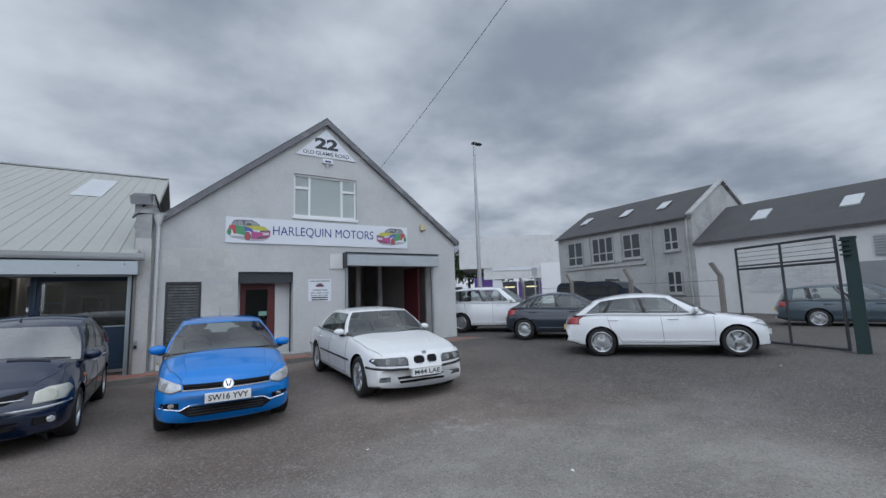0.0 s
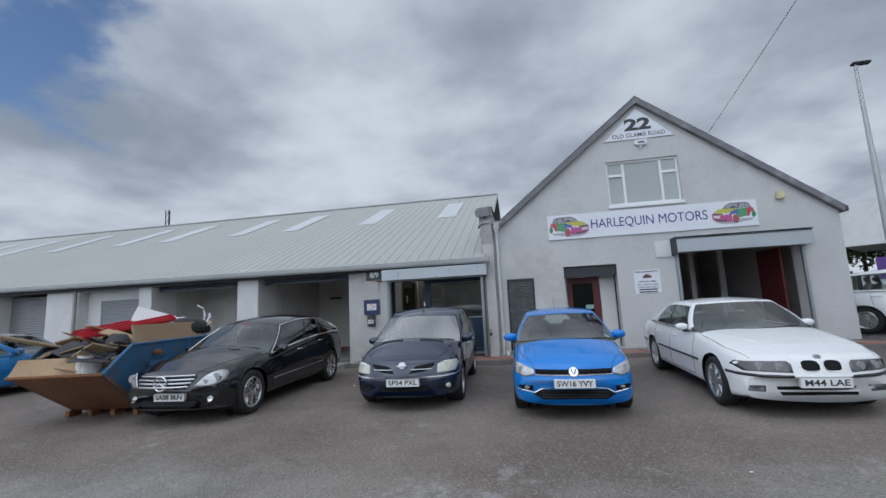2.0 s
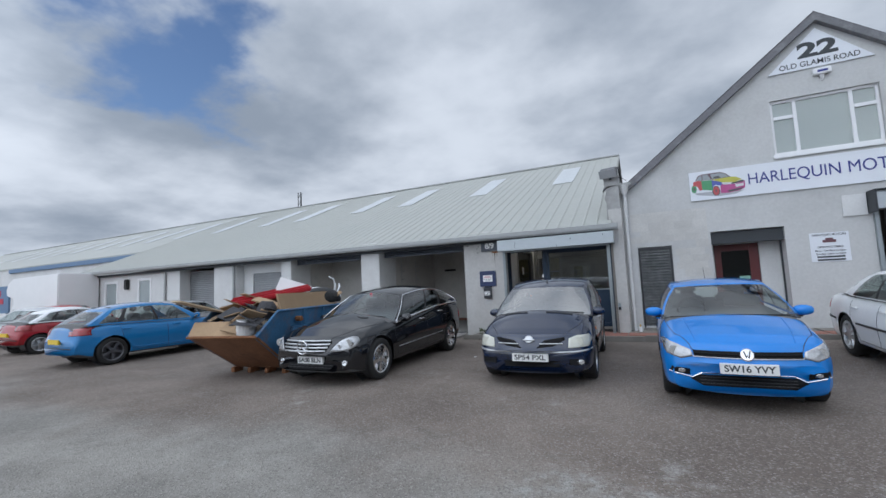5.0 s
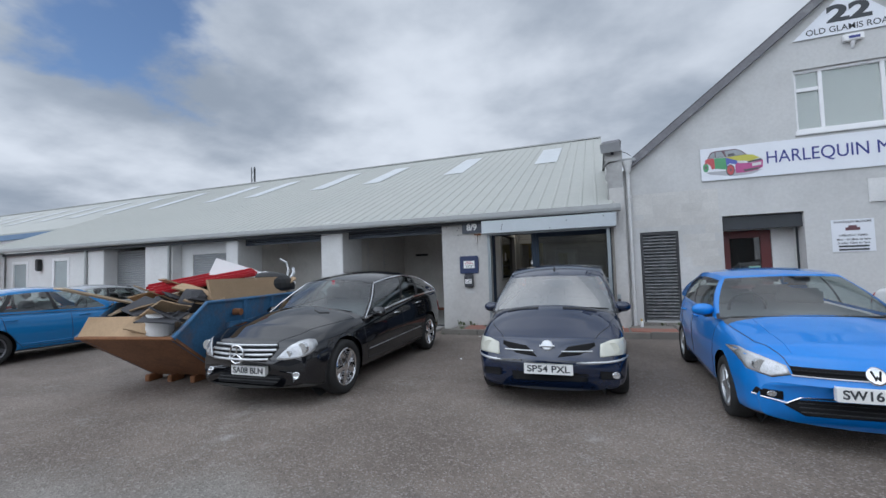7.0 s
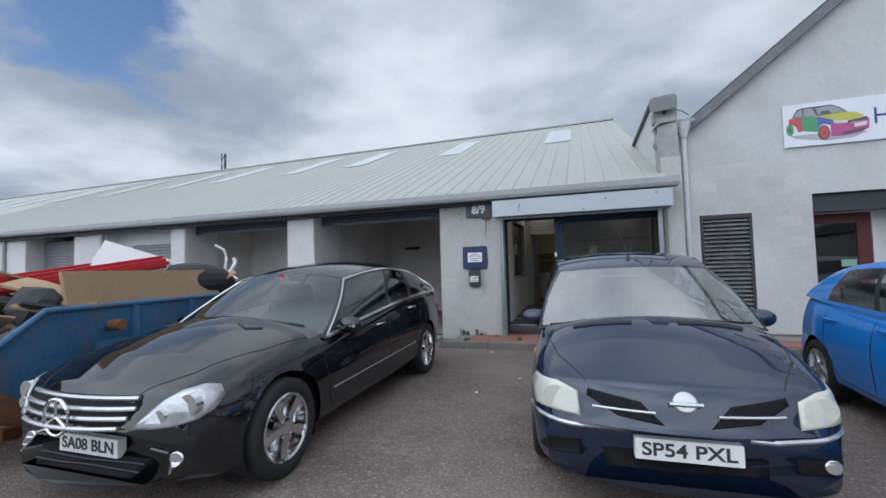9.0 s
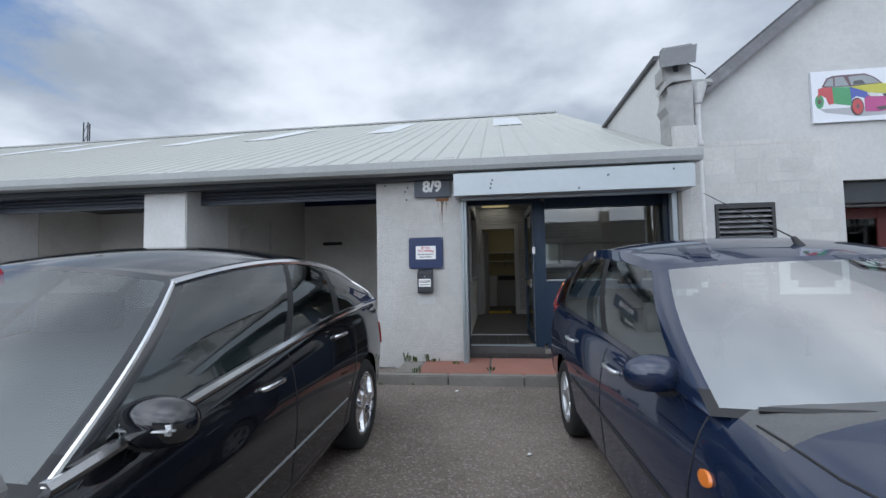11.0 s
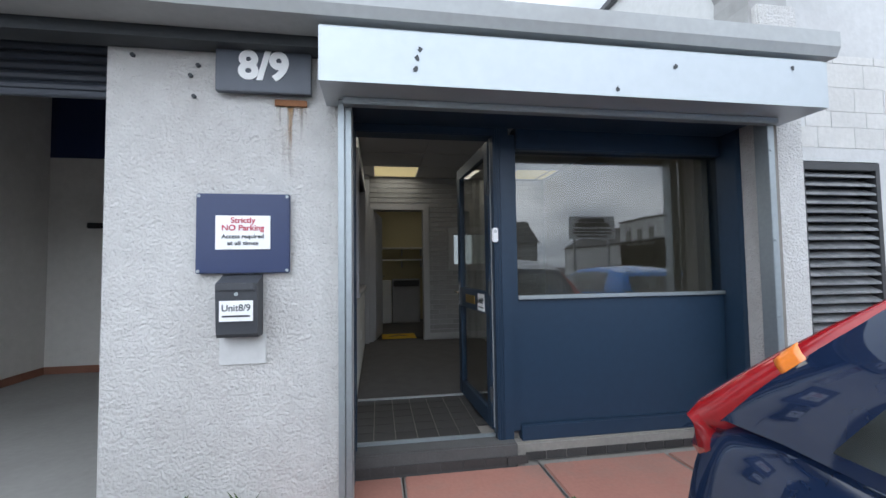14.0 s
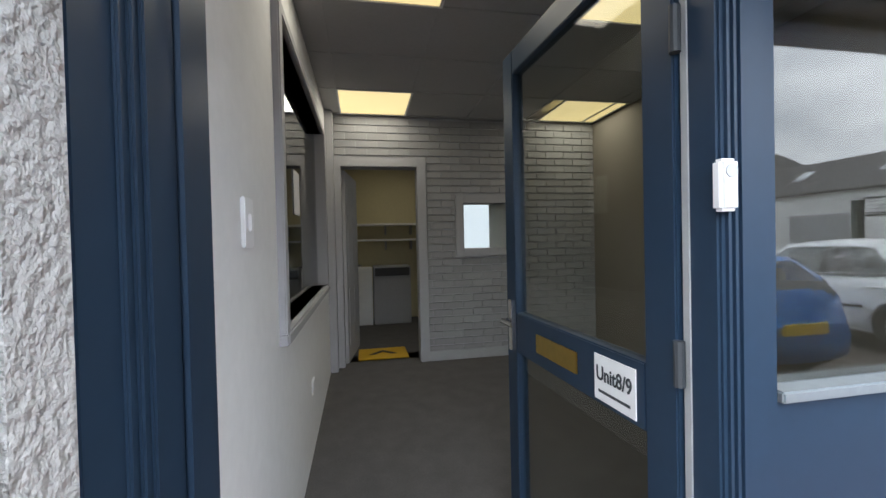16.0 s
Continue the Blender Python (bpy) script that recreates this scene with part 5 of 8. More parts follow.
# ---- shopfront and its pier ----
def build_shopfront():
    y = 12.63
    BG = M["blue_grey"]
    # masonry beside and over the shopfront
    tagged(part("wall_shop_side", boxes((-0.30, 0.02, 12.25, 12.56, 0, 3.3), bevel=0.01), M["harl"]), "white roughcast return wall beside the shopfront", "wall", kind="structure")
    tagged(part("wall_shop_head", boxes((-3.23, -0.30, 12.62, 12.85, 2.46, 2.80)), M["harl"]), "plain masonry over the shopfront", "wall", kind="structure")
    # frame
    fr = thing("shopfront", "dark blue-grey aluminium shopfront with an open door", "shopfront", kind="structure")
    for nm, b in (("jamb", (-3.26, -3.125, y - 0.04, y + 0.10, 0.10, 2.46)), ("mullion", (-2.165, -2.05, y - 0.05, y + 0.045, 0.20, 2.46)), ("mullion", (-2.05, -1.99, y - 0.02, y + 0.08, 0.30, 2.40)), ("jamb", (-0.32, -0.06, y - 0.04, y + 0.12, 0.10, 2.46)),
                  ("head_rail", (-3.125, -2.13, y - 0.04, y + 0.10, 2.38, 2.46)), ("head_rail", (-1.99, -0.32, y - 0.04, y + 0.10, 2.29, 2.46)), ("base_rail", (-1.99, -0.32, y - 0.035, y + 0.08, 0.235, 0.34))):
        part(nm, boxes(b, bevel=0.006), BG, fr)
    for dx in (0.012, 0.028, 0.044):
        part("frame_rib", boxes((-2.163 + dx, -2.163 + dx + 0.006, y - 0.058, y - 0.049, 0.24, 2.44)), BG, fr)
        part("frame_rib", boxes((-3.205 + dx * 1.9, -3.205 + dx * 1.9 + 0.007, y - 0.050, y - 0.039, 0.22, 2.44)), BG, fr)
    part("jamb_cover", boxes((-3.222, -3.128, 12.349, y - 0.041, 0.11, 2.433), bevel=0.004), BG, fr)
    for yr in (12.425, 12.455, 12.485):
        part("frame_rib", boxes((-3.130, -3.121, yr, yr + 0.010, 0.12, 2.43), bevel=0.003), BG, fr)
    part("door_frame_strip", boxes((-2.170, -2.166, y + 0.022, y + 0.040, 0.32, 2.38)), M["gutter"], fr, "pale draught strip")
    part("head_lining", boxes((-3.126, -0.347, 12.246, y - 0.042, 2.436, 2.456), bevel=0.003), BG, fr)
    part("reveal_lining", boxes((-0.345, -0.302, 12.44, y - 0.042, 0.11, 2.46), bevel=0.004), BG, fr)
    tagged(part("wall_reveal", boxes((-3.222, -3.118, 12.240, 12.345, 0.10, 2.40), bevel=0.014), M["harl"]), "roughcast edge of the pier beside the shopfront", "wall", kind="structure")
    tagged(part("wall_reveal", boxes((-0.300, -0.245, 12.20, 12.249, 0.10, 2.40), bevel=0.006), M["slab_grey"]), "raw concrete edge beside the shopfront", "wall", kind="structure")
    part("lower_panel", boxes((-1.99, -0.32, y, y + 0.03, 0.34, 1.215), bevel=0.004), BG, fr, "plain blue-grey lower panel")
    part("sill", boxes((-1.99, -0.30, y - 0.03, y + 0.03, 1.215, 1.24), bevel=0.004), M["galv"], fr, "bright metal sill strip")
    p = part("window_pane", boxes((-1.99, -0.32, y + 0.02, y + 0.028, 1.24, 2.29)), M["shop_glass"], fr)
    p.visible_shadow = False
    part("plinth", boxes((-2.05, -0.30, y - 0.06, y + 0.08, 0.10, 0.235), bevel=0.01), M["slab_grey"], fr, "grey concrete plinth")
    part("threshold", boxes((-3.19, -2.05, y - 0.12, y + 0.03, 0.06, 0.262), bevel=0.010), M["step_grey"], fr, "scuffed grey concrete threshold")
    part("door_sill", boxes((-3.165, -2.165, y + 0.012, y + 0.036, 0.26, 0.284), bevel=0.003), M["galv"], fr, "worn metal door sill")
    me = None
    for k in range(19):
        if me is None:
            o = part("riser_tile", boxes((0.003, 0.147, -0.008, 0.0, 0.0, 0.055), bevel=0.002), M["floor_tile"], fr)
            me = o.data
        else:
            o = new("riser_tile", me)
            o.parent = fr
        o.location = (-3.18 + 0.15 * k, y - (0.122 if k < 8 else 0.062), 0.128 if k < 8 else 0.118)
    # door leaf, open inwards
    d = thing("door_glazed", "open dark blue-grey glazed door with a brass letter plate", "door", pose(-2.155, y + 0.05, 0.298, 0, 0, 92.5), kind="structure")
    W, H = 0.97, 2.075
    for nm, b in (("stile", (0, 0.10, -0.025, 0.025, 0, H)), ("stile", (W - 0.10, W, -0.025, 0.025, 0, H)), ("rail", (0.10, W - 0.10, -0.025, 0.025, 0, 0.12)), ("rail", (0.10, W - 0.10, -0.025, 0.025, 0.80, 0.97)), ("rail", (0.10, W - 0.10, -0.025, 0.025, H - 0.10, H))):
        part(nm, boxes(b, bevel=0.004), BG, d)
    for z0, z1 in ((0.12, 0.80), (0.97, H - 0.10)):
        o = part("pane", boxes((0.10, W - 0.10, -0.004, 0.004, z0, z1)), M["door_glass"], d)
        o.visible_shadow = False
    for sy in (-0.031, 0.025):
        part("letter_plate", boxes((0.40, 0.68, sy, sy + 0.006, 0.85, 0.92), bevel=0.002), M["brass"], d, "tarnished brass letter plate")
    lab = part("label_card", boxes((0.13, 0.305, 0.026, 0.029, 0.815, 0.945)), M["white"], d, "white unit number label")
    t = words("label_text", "Unit8/9", 0.058, Matrix.Identity(4), M["dark_text"], None, 0.0005, width=0.15, bold=0.001)
    t.parent = d
    t.matrix_local = pose(0.2175, 0.0305, 0.892, 0, 0, 180)
    part("label_line", boxes((0.15, 0.285, 0.029, 0.030, 0.838, 0.846)), M["dark_text"], d)
    for sy in (-1, 1):
        b = bmesh.new()
        box(b, W - 0.065, W - 0.03, sy * 0.025, sy * 0.033, 0.80, 1.02, 0.002)
        cyl(b, (W - 0.048, sy * 0.03, 0.93), (W - 0.048, sy * 0.075, 0.93), 0.010, seg=10)
        cyl(b, (W - 0.048, sy * 0.07, 0.93), (W - 0.16, sy * 0.07, 0.93), 0.010, seg=10)
        part("lever_handle", b, M["chrome"], d)
    for z in (0.25, 1.0, 1.72):
        part("hinge", cyl(bmesh.new(), (-0.012, 0.03, z - 0.05), (-0.012, 0.03, z + 0.05), 0.012, seg=10), M["steel_dark"], d)
    # doorbell
    b = thing("doorbell", "white plastic push doorbell on the door frame", "doorbell", pose(-2.166, y - 0.052, 1.67))
    part("case", boxes((-0.021, 0.021, -0.028, 0.0, -0.050, 0.050), bevel=0.007), M["upvc"], b)
    part("button", cyl(bmesh.new(), (0, -0.0305, 0.026), (0, -0.027, 0.026), 0.013, seg=16), M["lamp_grey"], b)
    # roller shutter guides and box
    sh = thing("roller_shutter", "rolled-up galvanised shutter with its long box", "roller shutter")
    bm = bmesh.new()
    prism(bm, [(11.90, 2.405), (11.90, 2.69), (11.93, 2.715), (12.24, 2.715), (12.24, 2.405)], "x", -3.265, -0.20)
    part("box", bm, M["shutter_box"], sh, "pale metal shutter box")
    part("bottom_rail", boxes((-3.16, -0.36, 12.08, 12.145, 2.365, 2.404), bevel=0.006), M["galv"], sh)
    for x0 in (-3.19, -0.40):
        bm = boxes((x0, x0 + 0.035, 12.13, 12.236, 0.11, 2.402), (x0 + 0.037, x0 + 0.072, 12.15, 12.236, 0.11, 2.402), bevel=0.003)
        g = part("guide", bm, M["galv"], sh, "galvanised guide rail")
        for z in (0.6, 1.1, 1.6, 2.2):
            part("bolt", cyl(bmesh.new(), (x0 + 0.018, 12.123, z), (x0 + 0.018, 12.132, z), 0.010, seg=8), M["galv"], g)
    for x, z in ((-2.77, 2.49), (-2.76, 2.55), (-2.745, 2.60), (-1.62, 2.445), (-1.25, 2.60), (-0.45, 2.64)):
        bm = bmesh.new()
        bmesh.ops.create_circle(bm, cap_ends=True, segments=9, radius=0.014)
        for v in bm.verts:
            v.co = Vector((x + v.co.x * random.uniform(0.5, 1.3), 11.897, z + v.co.y * random.uniform(0.5, 1.5)))
        part("scuff", bm, M["steel_dark"], sh, "dark scuff where paint is knocked off")
    # board added to stop light leaking between gutter and shutter box
    tagged(part("trim_soffit", boxes((-3.3, -0.31, 12.14, 12.62, 2.72, 2.738)), M["steel_dark"]), "dark soffit board added above the shutter box to block a light leak", "trim", kind="structure")
    # unit number, notice and post box on the pier
    n = thing("unit_number_sign", "dark grey sign with white unit number", "sign", pose(-3.61, 12.24, 2.605))
    part("board", boxes((-0.26, 0.26, -0.02, 0.02, -0.145, 0.145), bevel=0.004), M["sign_grey"], n)
    words("number", "8/9", 0.22, n.matrix_world @ pose(0, -0.024, 0.0), M["white"], n, 0.002, bold=0.009, width=0.275).matrix_parent_inverse = n.matrix_world.inverted()
    n = thing("notice_board", "navy notice board with a white no parking sign", "notice", pose(-3.72, 12.255, 1.655))
    part("board", boxes((-0.25, 0.25, -0.012, 0.012, -0.225, 0.225), bevel=0.006), M["navy"], n)
    part("sign_plate", boxes((-0.145, 0.145, -0.018, -0.012, -0.09, 0.10)), M["white"], n)
    for txt, z, w, mt, size in (("Strictly", 0.072, 0.13, "red_text", 0.045), ("NO Parking", 0.030, 0.225, "red_text", 0.045), ("Access required", -0.018, 0.225, "dark_text", 0.032), ("at all times", -0.056, 0.165, "dark_text", 0.032)):
        words("wording", txt, size, n.matrix_world @ pose(0, -0.020, z), M[mt], n, 0.0008, width=w, bold=0.0008).matrix_parent_inverse = n.matrix_world.inverted()
    for x in (-0.235, 0.235):
        for z in (-0.21, 0.21):
            part("screw", cyl(bmesh.new(), (x, -0.016, z), (x, -0.010, z), 0.009, seg=10), M["galv"], n)
    n = thing("post_box", "dark grey wall post box with a unit label", "post box", pose(-3.725, 12.27, 1.255))
    bm = bmesh.new()
    prism(bm, [(-0.125, 0.12), (0.0, 0.17), (0.0, -0.17), (-0.09, -0.17), (-0.105, -0.15)], "x", -0.106, 0.106)
    part("body", bm, M["post_grey"], n)
    part("flap", boxes((-0.095, 0.095, -0.132, -0.118, 0.085, 0.125), bevel=0.004), M["post_grey"], n)
    part("label_card", boxes((-0.085, 0.085, -0.121, -0.116, -0.08, 0.03)), M["white"], n)
    words("unit_text", "Unit8/9", 0.05, n.matrix_world @ pose(0, -0.122, -0.01), M["dark_text"], n, 0.0006, width=0.145, bold=0.0008).matrix_parent_inverse = n.matrix_world.inverted()
    part("label_line", boxes((-0.07, 0.07, -0.1225, -0.121, -0.058, -0.048)), M["dark_text"], n)
    part("lock", cyl(bmesh.new(), (0, -0.128, 0.065), (0, -0.110, 0.065), 0.010, seg=10), M["galv"], n)
    tagged(part("bare_patch", boxes((-3.85, -3.60, 12.268, 12.279, 0.92, 1.085), bevel=0.004), M["render"]), "smooth mortar patch on the pier below the post box", "patch", kind="structure")
    rb = tagged(part("rusty_bracket", boxes((-3.56, -3.38, 12.262, 12.28, 2.405, 2.44)), M["rust"]), "rusty remains of a sign bracket", "bracket")
    tagged(part("rust_stain", boxes((-3.575, -3.375, 12.2755, 12.2775, 1.95, 2.405)), M["rust_stain"]), "faint rust runs down the white pier", "stain", kind="structure")
    for x, z in ((-4.32, 2.66), (-4.02, 2.56), (-4.0, 2.44), (-3.98, 2.62)):
        tagged(part("wall_fixing", cyl(bmesh.new(), (x, 12.265, z), (x, 12.285, z), 0.012, seg=10), M["steel_dark"]), "old dark fixing hole in the pier", "fixing", group="fixings in the pier")
    pl = thing("padlock_hasp", "dark padlock on the shutter return wall", "padlock", pose(-0.20, 12.245, 0.78))
    part("plate", boxes((-0.035, 0.035, -0.02, 0.0, -0.09, 0.09), bevel=0.004), M["galv"], pl)
    part("lock_body", boxes((-0.03, 0.03, -0.055, -0.02, -0.08, -0.01), bevel=0.006), M["black"], pl)


M["shop_glass"] = glass("shop_glass", (0.82, 0.84, 0.82), 0.9, 0.105)
M["door_glass"] = glass("door_glass", (0.90, 0.91, 0.88), 0.95, 0.02)
def rust_runs():
    """Thin brown streaks with bare wall between them, fading downwards."""
    m = mat("rust_stain", (0.36, 0.22, 0.10), 0.9, 0.2, 5)
    nt = m.node_tree
    N, L = nt.nodes.new, nt.links.new
    co, mp, n, sep = N("ShaderNodeTexCoord"), N("ShaderNodeMapping"), N("ShaderNodeTexNoise"), N("ShaderNodeSeparateXYZ")
    mp.inputs["Scale"].default_value = (26, 0, 2.2)
    n.inputs["Scale"].default_value, n.inputs["Detail"].default_value = 1.0, 5
    L(co.outputs["Object"], mp.inputs[0]); L(mp.outputs[0], n.inputs["Vector"]); L(co.outputs["Object"], sep.inputs[0])
    a = N("ShaderNodeMapRange"); a.inputs[1].default_value, a.inputs[2].default_value, a.inputs[4].default_value = 0.5, 0.72, 0.75
    z = N("ShaderNodeMapRange"); z.inputs[1].default_value, z.inputs[2].default_value = 1.97, 2.40
    x = N("ShaderNodeMapRange"); x.inputs[1].default_value, x.inputs[2].default_value, x.inputs[3].default_value, x.inputs[4].default_value = 0.03, 0.10, 1.0, 0.0
    d = N("ShaderNodeMath"); d.operation = "ADD"; d.inputs[1].default_value = 3.475
    ab = N("ShaderNodeMath"); ab.operation = "ABSOLUTE"
    L(sep.outputs["X"], d.inputs[0]); L(d.outputs[0], ab.inputs[0]); L(ab.outputs[0], x.inputs[0])
    m1, m2 = N("ShaderNodeMath"), N("ShaderNodeMath")
    m1.operation = m2.operation = "MULTIPLY"
    L(n.outputs["Fac"], a.inputs[0]); L(sep.outputs["Z"], z.inputs[0])
    L(a.outputs[0], m1.inputs[0]); L(z.outputs[0], m1.inputs[1]); L(m1.outputs[0], m2.inputs[0]); L(x.outputs[0], m2.inputs[1])
    L(m2.outputs[0], nt.nodes["Principled BSDF"].inputs["Alpha"])
    return m


M["rust_stain"] = rust_runs()
M["step_grey"] = mat("step_concrete", (0.075, 0.073, 0.071), 0.85, 0.2, 6, 0.004, 60, dirt=((0.07, 0.068, 0.065), 0.6), dscale=4)
M["post_grey"] = mat("post_box_grey", (0.045, 0.048, 0.055), 0.5, 0.12, 4)
M["brown_wall"] = mat("brown_wall", (0.20, 0.18, 0.15), 0.85, 0.08, 2)
M["outdoors"] = emitter("daylight_beyond", (0.85, 0.92, 1.0), 0.22)
build_shopfront()


# ---- office behind the shopfront ----
def build_office():
    F, C, B, T = 0.38, 2.83, 16.02, 0.285
    bm = bmesh.new()
    prism(bm, [(13.56, 0.1), (13.56, T), (16.0, F), (16.4, F), (16.4, 0.1)], "x", -3.2, 0)
    tagged(part("floor_office", bm, M["carpet"]), "dark grey carpet tiles", "floor", kind="structure")
    fl = thing("floor_entry", "black slate-look tiles inside the door", "floor", kind="structure")
    part("bed", boxes((-3.17, -0.36, 12.66, 13.56, 0.1, T - 0.008)), M["slab_grey"], fl)
    me = None
    for i in range(18):
        for j in range(0 if i < 6 else 1, 6):
            bm = boxes((-0.072, 0.072, -0.072, 0.072, 0, 0.007), bevel=0.002) if me is None else None
            if me is None:
                o = part("tile", bm, M["floor_tile"], fl)
                me = o.data
            else:
                o = new("tile", me)
                o.parent = fl
            o.location = (-3.085 + 0.15 * i, 12.735 + 0.15 * j, T - 0.008)
    tagged(part("floor_strip", boxes((-3.16, -0.3, 13.545, 13.575, T - 0.002, T + 0.012), bevel=0.003), M["silver_bar"]), "bright metal carpet strip", "trim", kind="structure")
    # left partition with an internal window
    bm = bmesh.new()
    y0, y1, z0, z1 = 13.60, 15.50, 1.24, 2.50
    for a, b, c, d in ((12.72, y0, T - 0.1, C), (y1, B, T - 0.1, C), (y0, y1, T - 0.1, z0), (y0, y1, z1, C)):
        box(bm, -3.26, -3.17, a, b, c, d)
    tagged(part("wall_partition", bm, M["room_wall"]), "pale grey partition with an internal window", "wall", kind="structure")
    w = thing("window_1", "internal window with a grey timber surround", "window", kind="structure")
    for b in ((-3.28, -3.14, y0 - 0.05, y0 + 0.02, z0 - 0.05, z1 + 0.05), (-3.28, -3.14, y1 - 0.02, y1 + 0.05, z0 - 0.05, z1 + 0.05), (-3.28, -3.145, y0, y1, z1, z1 + 0.05)):
        part("window_frame", boxes(b, bevel=0.006), M["trim_grey"], w)
    part("window_sill", boxes((-3.30, -3.13, y0 - 0.06, y1 + 0.06, z0 - 0.05, z0), bevel=0.008), M["trim_grey"], w)
    o = part("pane", boxes((-3.23, -3.222, y0, y1, z0, z1)), M["pane_dark"], w)
    part("notice_paper", boxes((-3.218, -3.216, 14.3, 14.5, 1.75, 2.0)), M["white"], w, "white paper stuck to the pane")
    tagged(part("trim_corner", boxes((-3.17, -3.10, 15.86, B - 0.004, F, C), bevel=0.006), M["trim_grey"]), "grey pipe boxing in the corner", "trim", kind="structure")
    # wall coloured near-black in place of the side office's own shade
    tagged(part("wall_side_room", boxes((-4.40, -4.30, 13.4, 16.0, F, C)), M["dark"]), "side office wall, coloured dark as shade", "wall", kind="structure")
    sw = thing("light_switch", "white plastic light switch", "switch", pose(-3.17, 13.12, 1.64))
    part("plate", boxes((0, 0.012, -0.045, 0.045, -0.07, 0.07), bevel=0.004), M["upvc"], sw)
    part("rocker", boxes((0.012, 0.020, -0.015, 0.015, -0.025, 0.025), bevel=0.003), M["upvc"], sw)
    sk = thing("wall_socket", "white wall socket low on the partition", "socket", pose(-3.17, 14.5, 0.72))
    part("plate", boxes((0, 0.010, -0.045, 0.045, -0.045, 0.045), bevel=0.004), M["upvc"], sk)
    # right and rear walls
    tagged(part("wall_office_right", boxes((-0.36, -0.305, 12.76, 18.6, T - 0.1, C)), M["brown_wall"]), "brown-grey painted side wall", "wall", kind="structure")
    holes = [(-3.04, -2.30, F - 0.3, 2.33), (-1.83, -1.30, 1.51, 1.97)]
    bk = part("wall_office_back", wall_y(B, B + 0.15, -3.30, -0.30, F - 0.3, C, holes), M["trim_grey"])
    tagged(bk, "grey painted split-face brick back wall", "wall", kind="structure")
    rows = []
    z, row = F + 0.115, 0
    while z < C - 0.02:
        gaps = [(a, b) for a, b, z0, z1 in ((-3.13, -2.205, 0, 2.405), (-1.915, -1.215, 1.425, 2.055)) if z0 < z + 0.03 and z - 0.03 < z1]
        x = -3.10 - (0.1 if row % 2 else 0.0)
        while x < -0.31:
            spans = [(max(x, -3.10), min(x + 0.202, -0.305))]
            for a, b in gaps:
                spans = [q for u, v in spans for q in ((u, min(v, a)), (max(u, b), v)) if q[1] - q[0] > 0.02]
            rows += [((u + v) / 2, z, v - u) for u, v in spans if v - u > 0.02]
            x += 0.208
        z += 0.0735
        row += 1
    rows.sort(key=lambda c: c[0])
    profile = [(0.003, -0.033), (-0.012, -0.031), (-0.007, 0.029), (0.003, 0.033)]
    bm = bmesh.new()
    prism(bm, profile, "x", -0.5, 0.5)
    me = part("brick", bm, M["brick_grey"], bk).data
    first = True
    for cx, cz, w_ in rows[:300]:
        o = bk.children[0] if first else new("brick", me)
        first = False
        o.parent = bk
        o.location = (cx, B + random.uniform(-0.003, 0.002), cz)
        o.rotation_euler = (0, 0, random.uniform(-0.008, 0.008))
        o.scale = (w_, 1, 1)
    if len(rows) > 300:
        bm = bmesh.new()
        for cx, cz, w_ in rows[300:]:
            prism(bm, [(B + u, cz + v) for u, v in profile], "x", cx - w_ / 2, cx + w_ / 2)
        part("brick", bm, M["brick_grey"], bk)["kind"] = "stuff"
    for b in ((-3.12, -3.04, B - 0.03, B + 0.03, F, 2.40), (-2.30, -2.21, B - 0.03, B + 0.03, F, 2.40), (-3.04, -2.30, B - 0.03, B + 0.03, 2.33, 2.40)):
        tagged(part("trim_doorway", boxes(b, bevel=0.006), M["trim_grey"]), "grey painted door architrave", "trim", kind="structure")
    tagged(part("baseboard", boxes((-2.21, -0.3, B - 0.03, B + 0.004, F, F + 0.10), bevel=0.006), M["trim_grey"]), "grey painted skirting", "baseboard", kind="structure")
    w = thing("window_2", "small internal window with vertical blinds beyond", "window", kind="structure")
    for b in ((-1.91, -1.83, B - 0.035, B + 0.02, 1.43, 2.05), (-1.30, -1.22, B - 0.035, B + 0.02, 1.43, 2.05), (-1.83, -1.30, B - 0.035, B + 0.02, 1.97, 2.05), (-1.83, -1.30, B - 0.035, B + 0.02, 1.43, 1.51)):
        part("window_frame", boxes(b, bevel=0.005), M["trim_grey"], w)
    o = part("pane", boxes((-1.83, -1.30, B + 0.06, B + 0.066, 1.51, 1.97)), M["pane"], w)
    o.visible_shadow = False
    for k in range(16):
        part("blind_slat", boxes((-1.52 + k * 0.014, -1.512 + k * 0.014, B + 0.09, B + 0.11, 1.51, 1.97)), M["white"], w)
    # back room
    tagged(part("floor_back_room", boxes((-3.30, -0.3, 16.17, 18.6, 0.1, F)), M["carpet"]), "dark carpet", "floor", kind="structure")
    tagged(part("wall_back_room", wall_y(18.6, 18.75, -3.3, -0.3, F, C, [(-1.45, -0.36, 1.30, 2.30)]), M["cream"]), "cream back wall with a bright window", "wall", kind="structure")
    tagged(part("backdrop", boxes((-1.6, -0.2, 18.90, 18.92, 1.1, 2.5)), M["outdoors"]), "bright daylight beyond the rear window", "backdrop", kind="structure")
    tagged(part("wall_back_room_left", boxes((-3.42, -3.30, 16.17, 18.75, F, C)), M["cream"]), "cream side wall", "wall", kind="structure")
    for z in (1.62, 1.86):
        s_ = thing("wall_shelf", "white wall shelf in the back room", "shelf", group="shelves in the back room")
        part("board", boxes((-3.28, -1.95, 18.28, 18.58, z, z + 0.03), bevel=0.004), M["white"], s_)
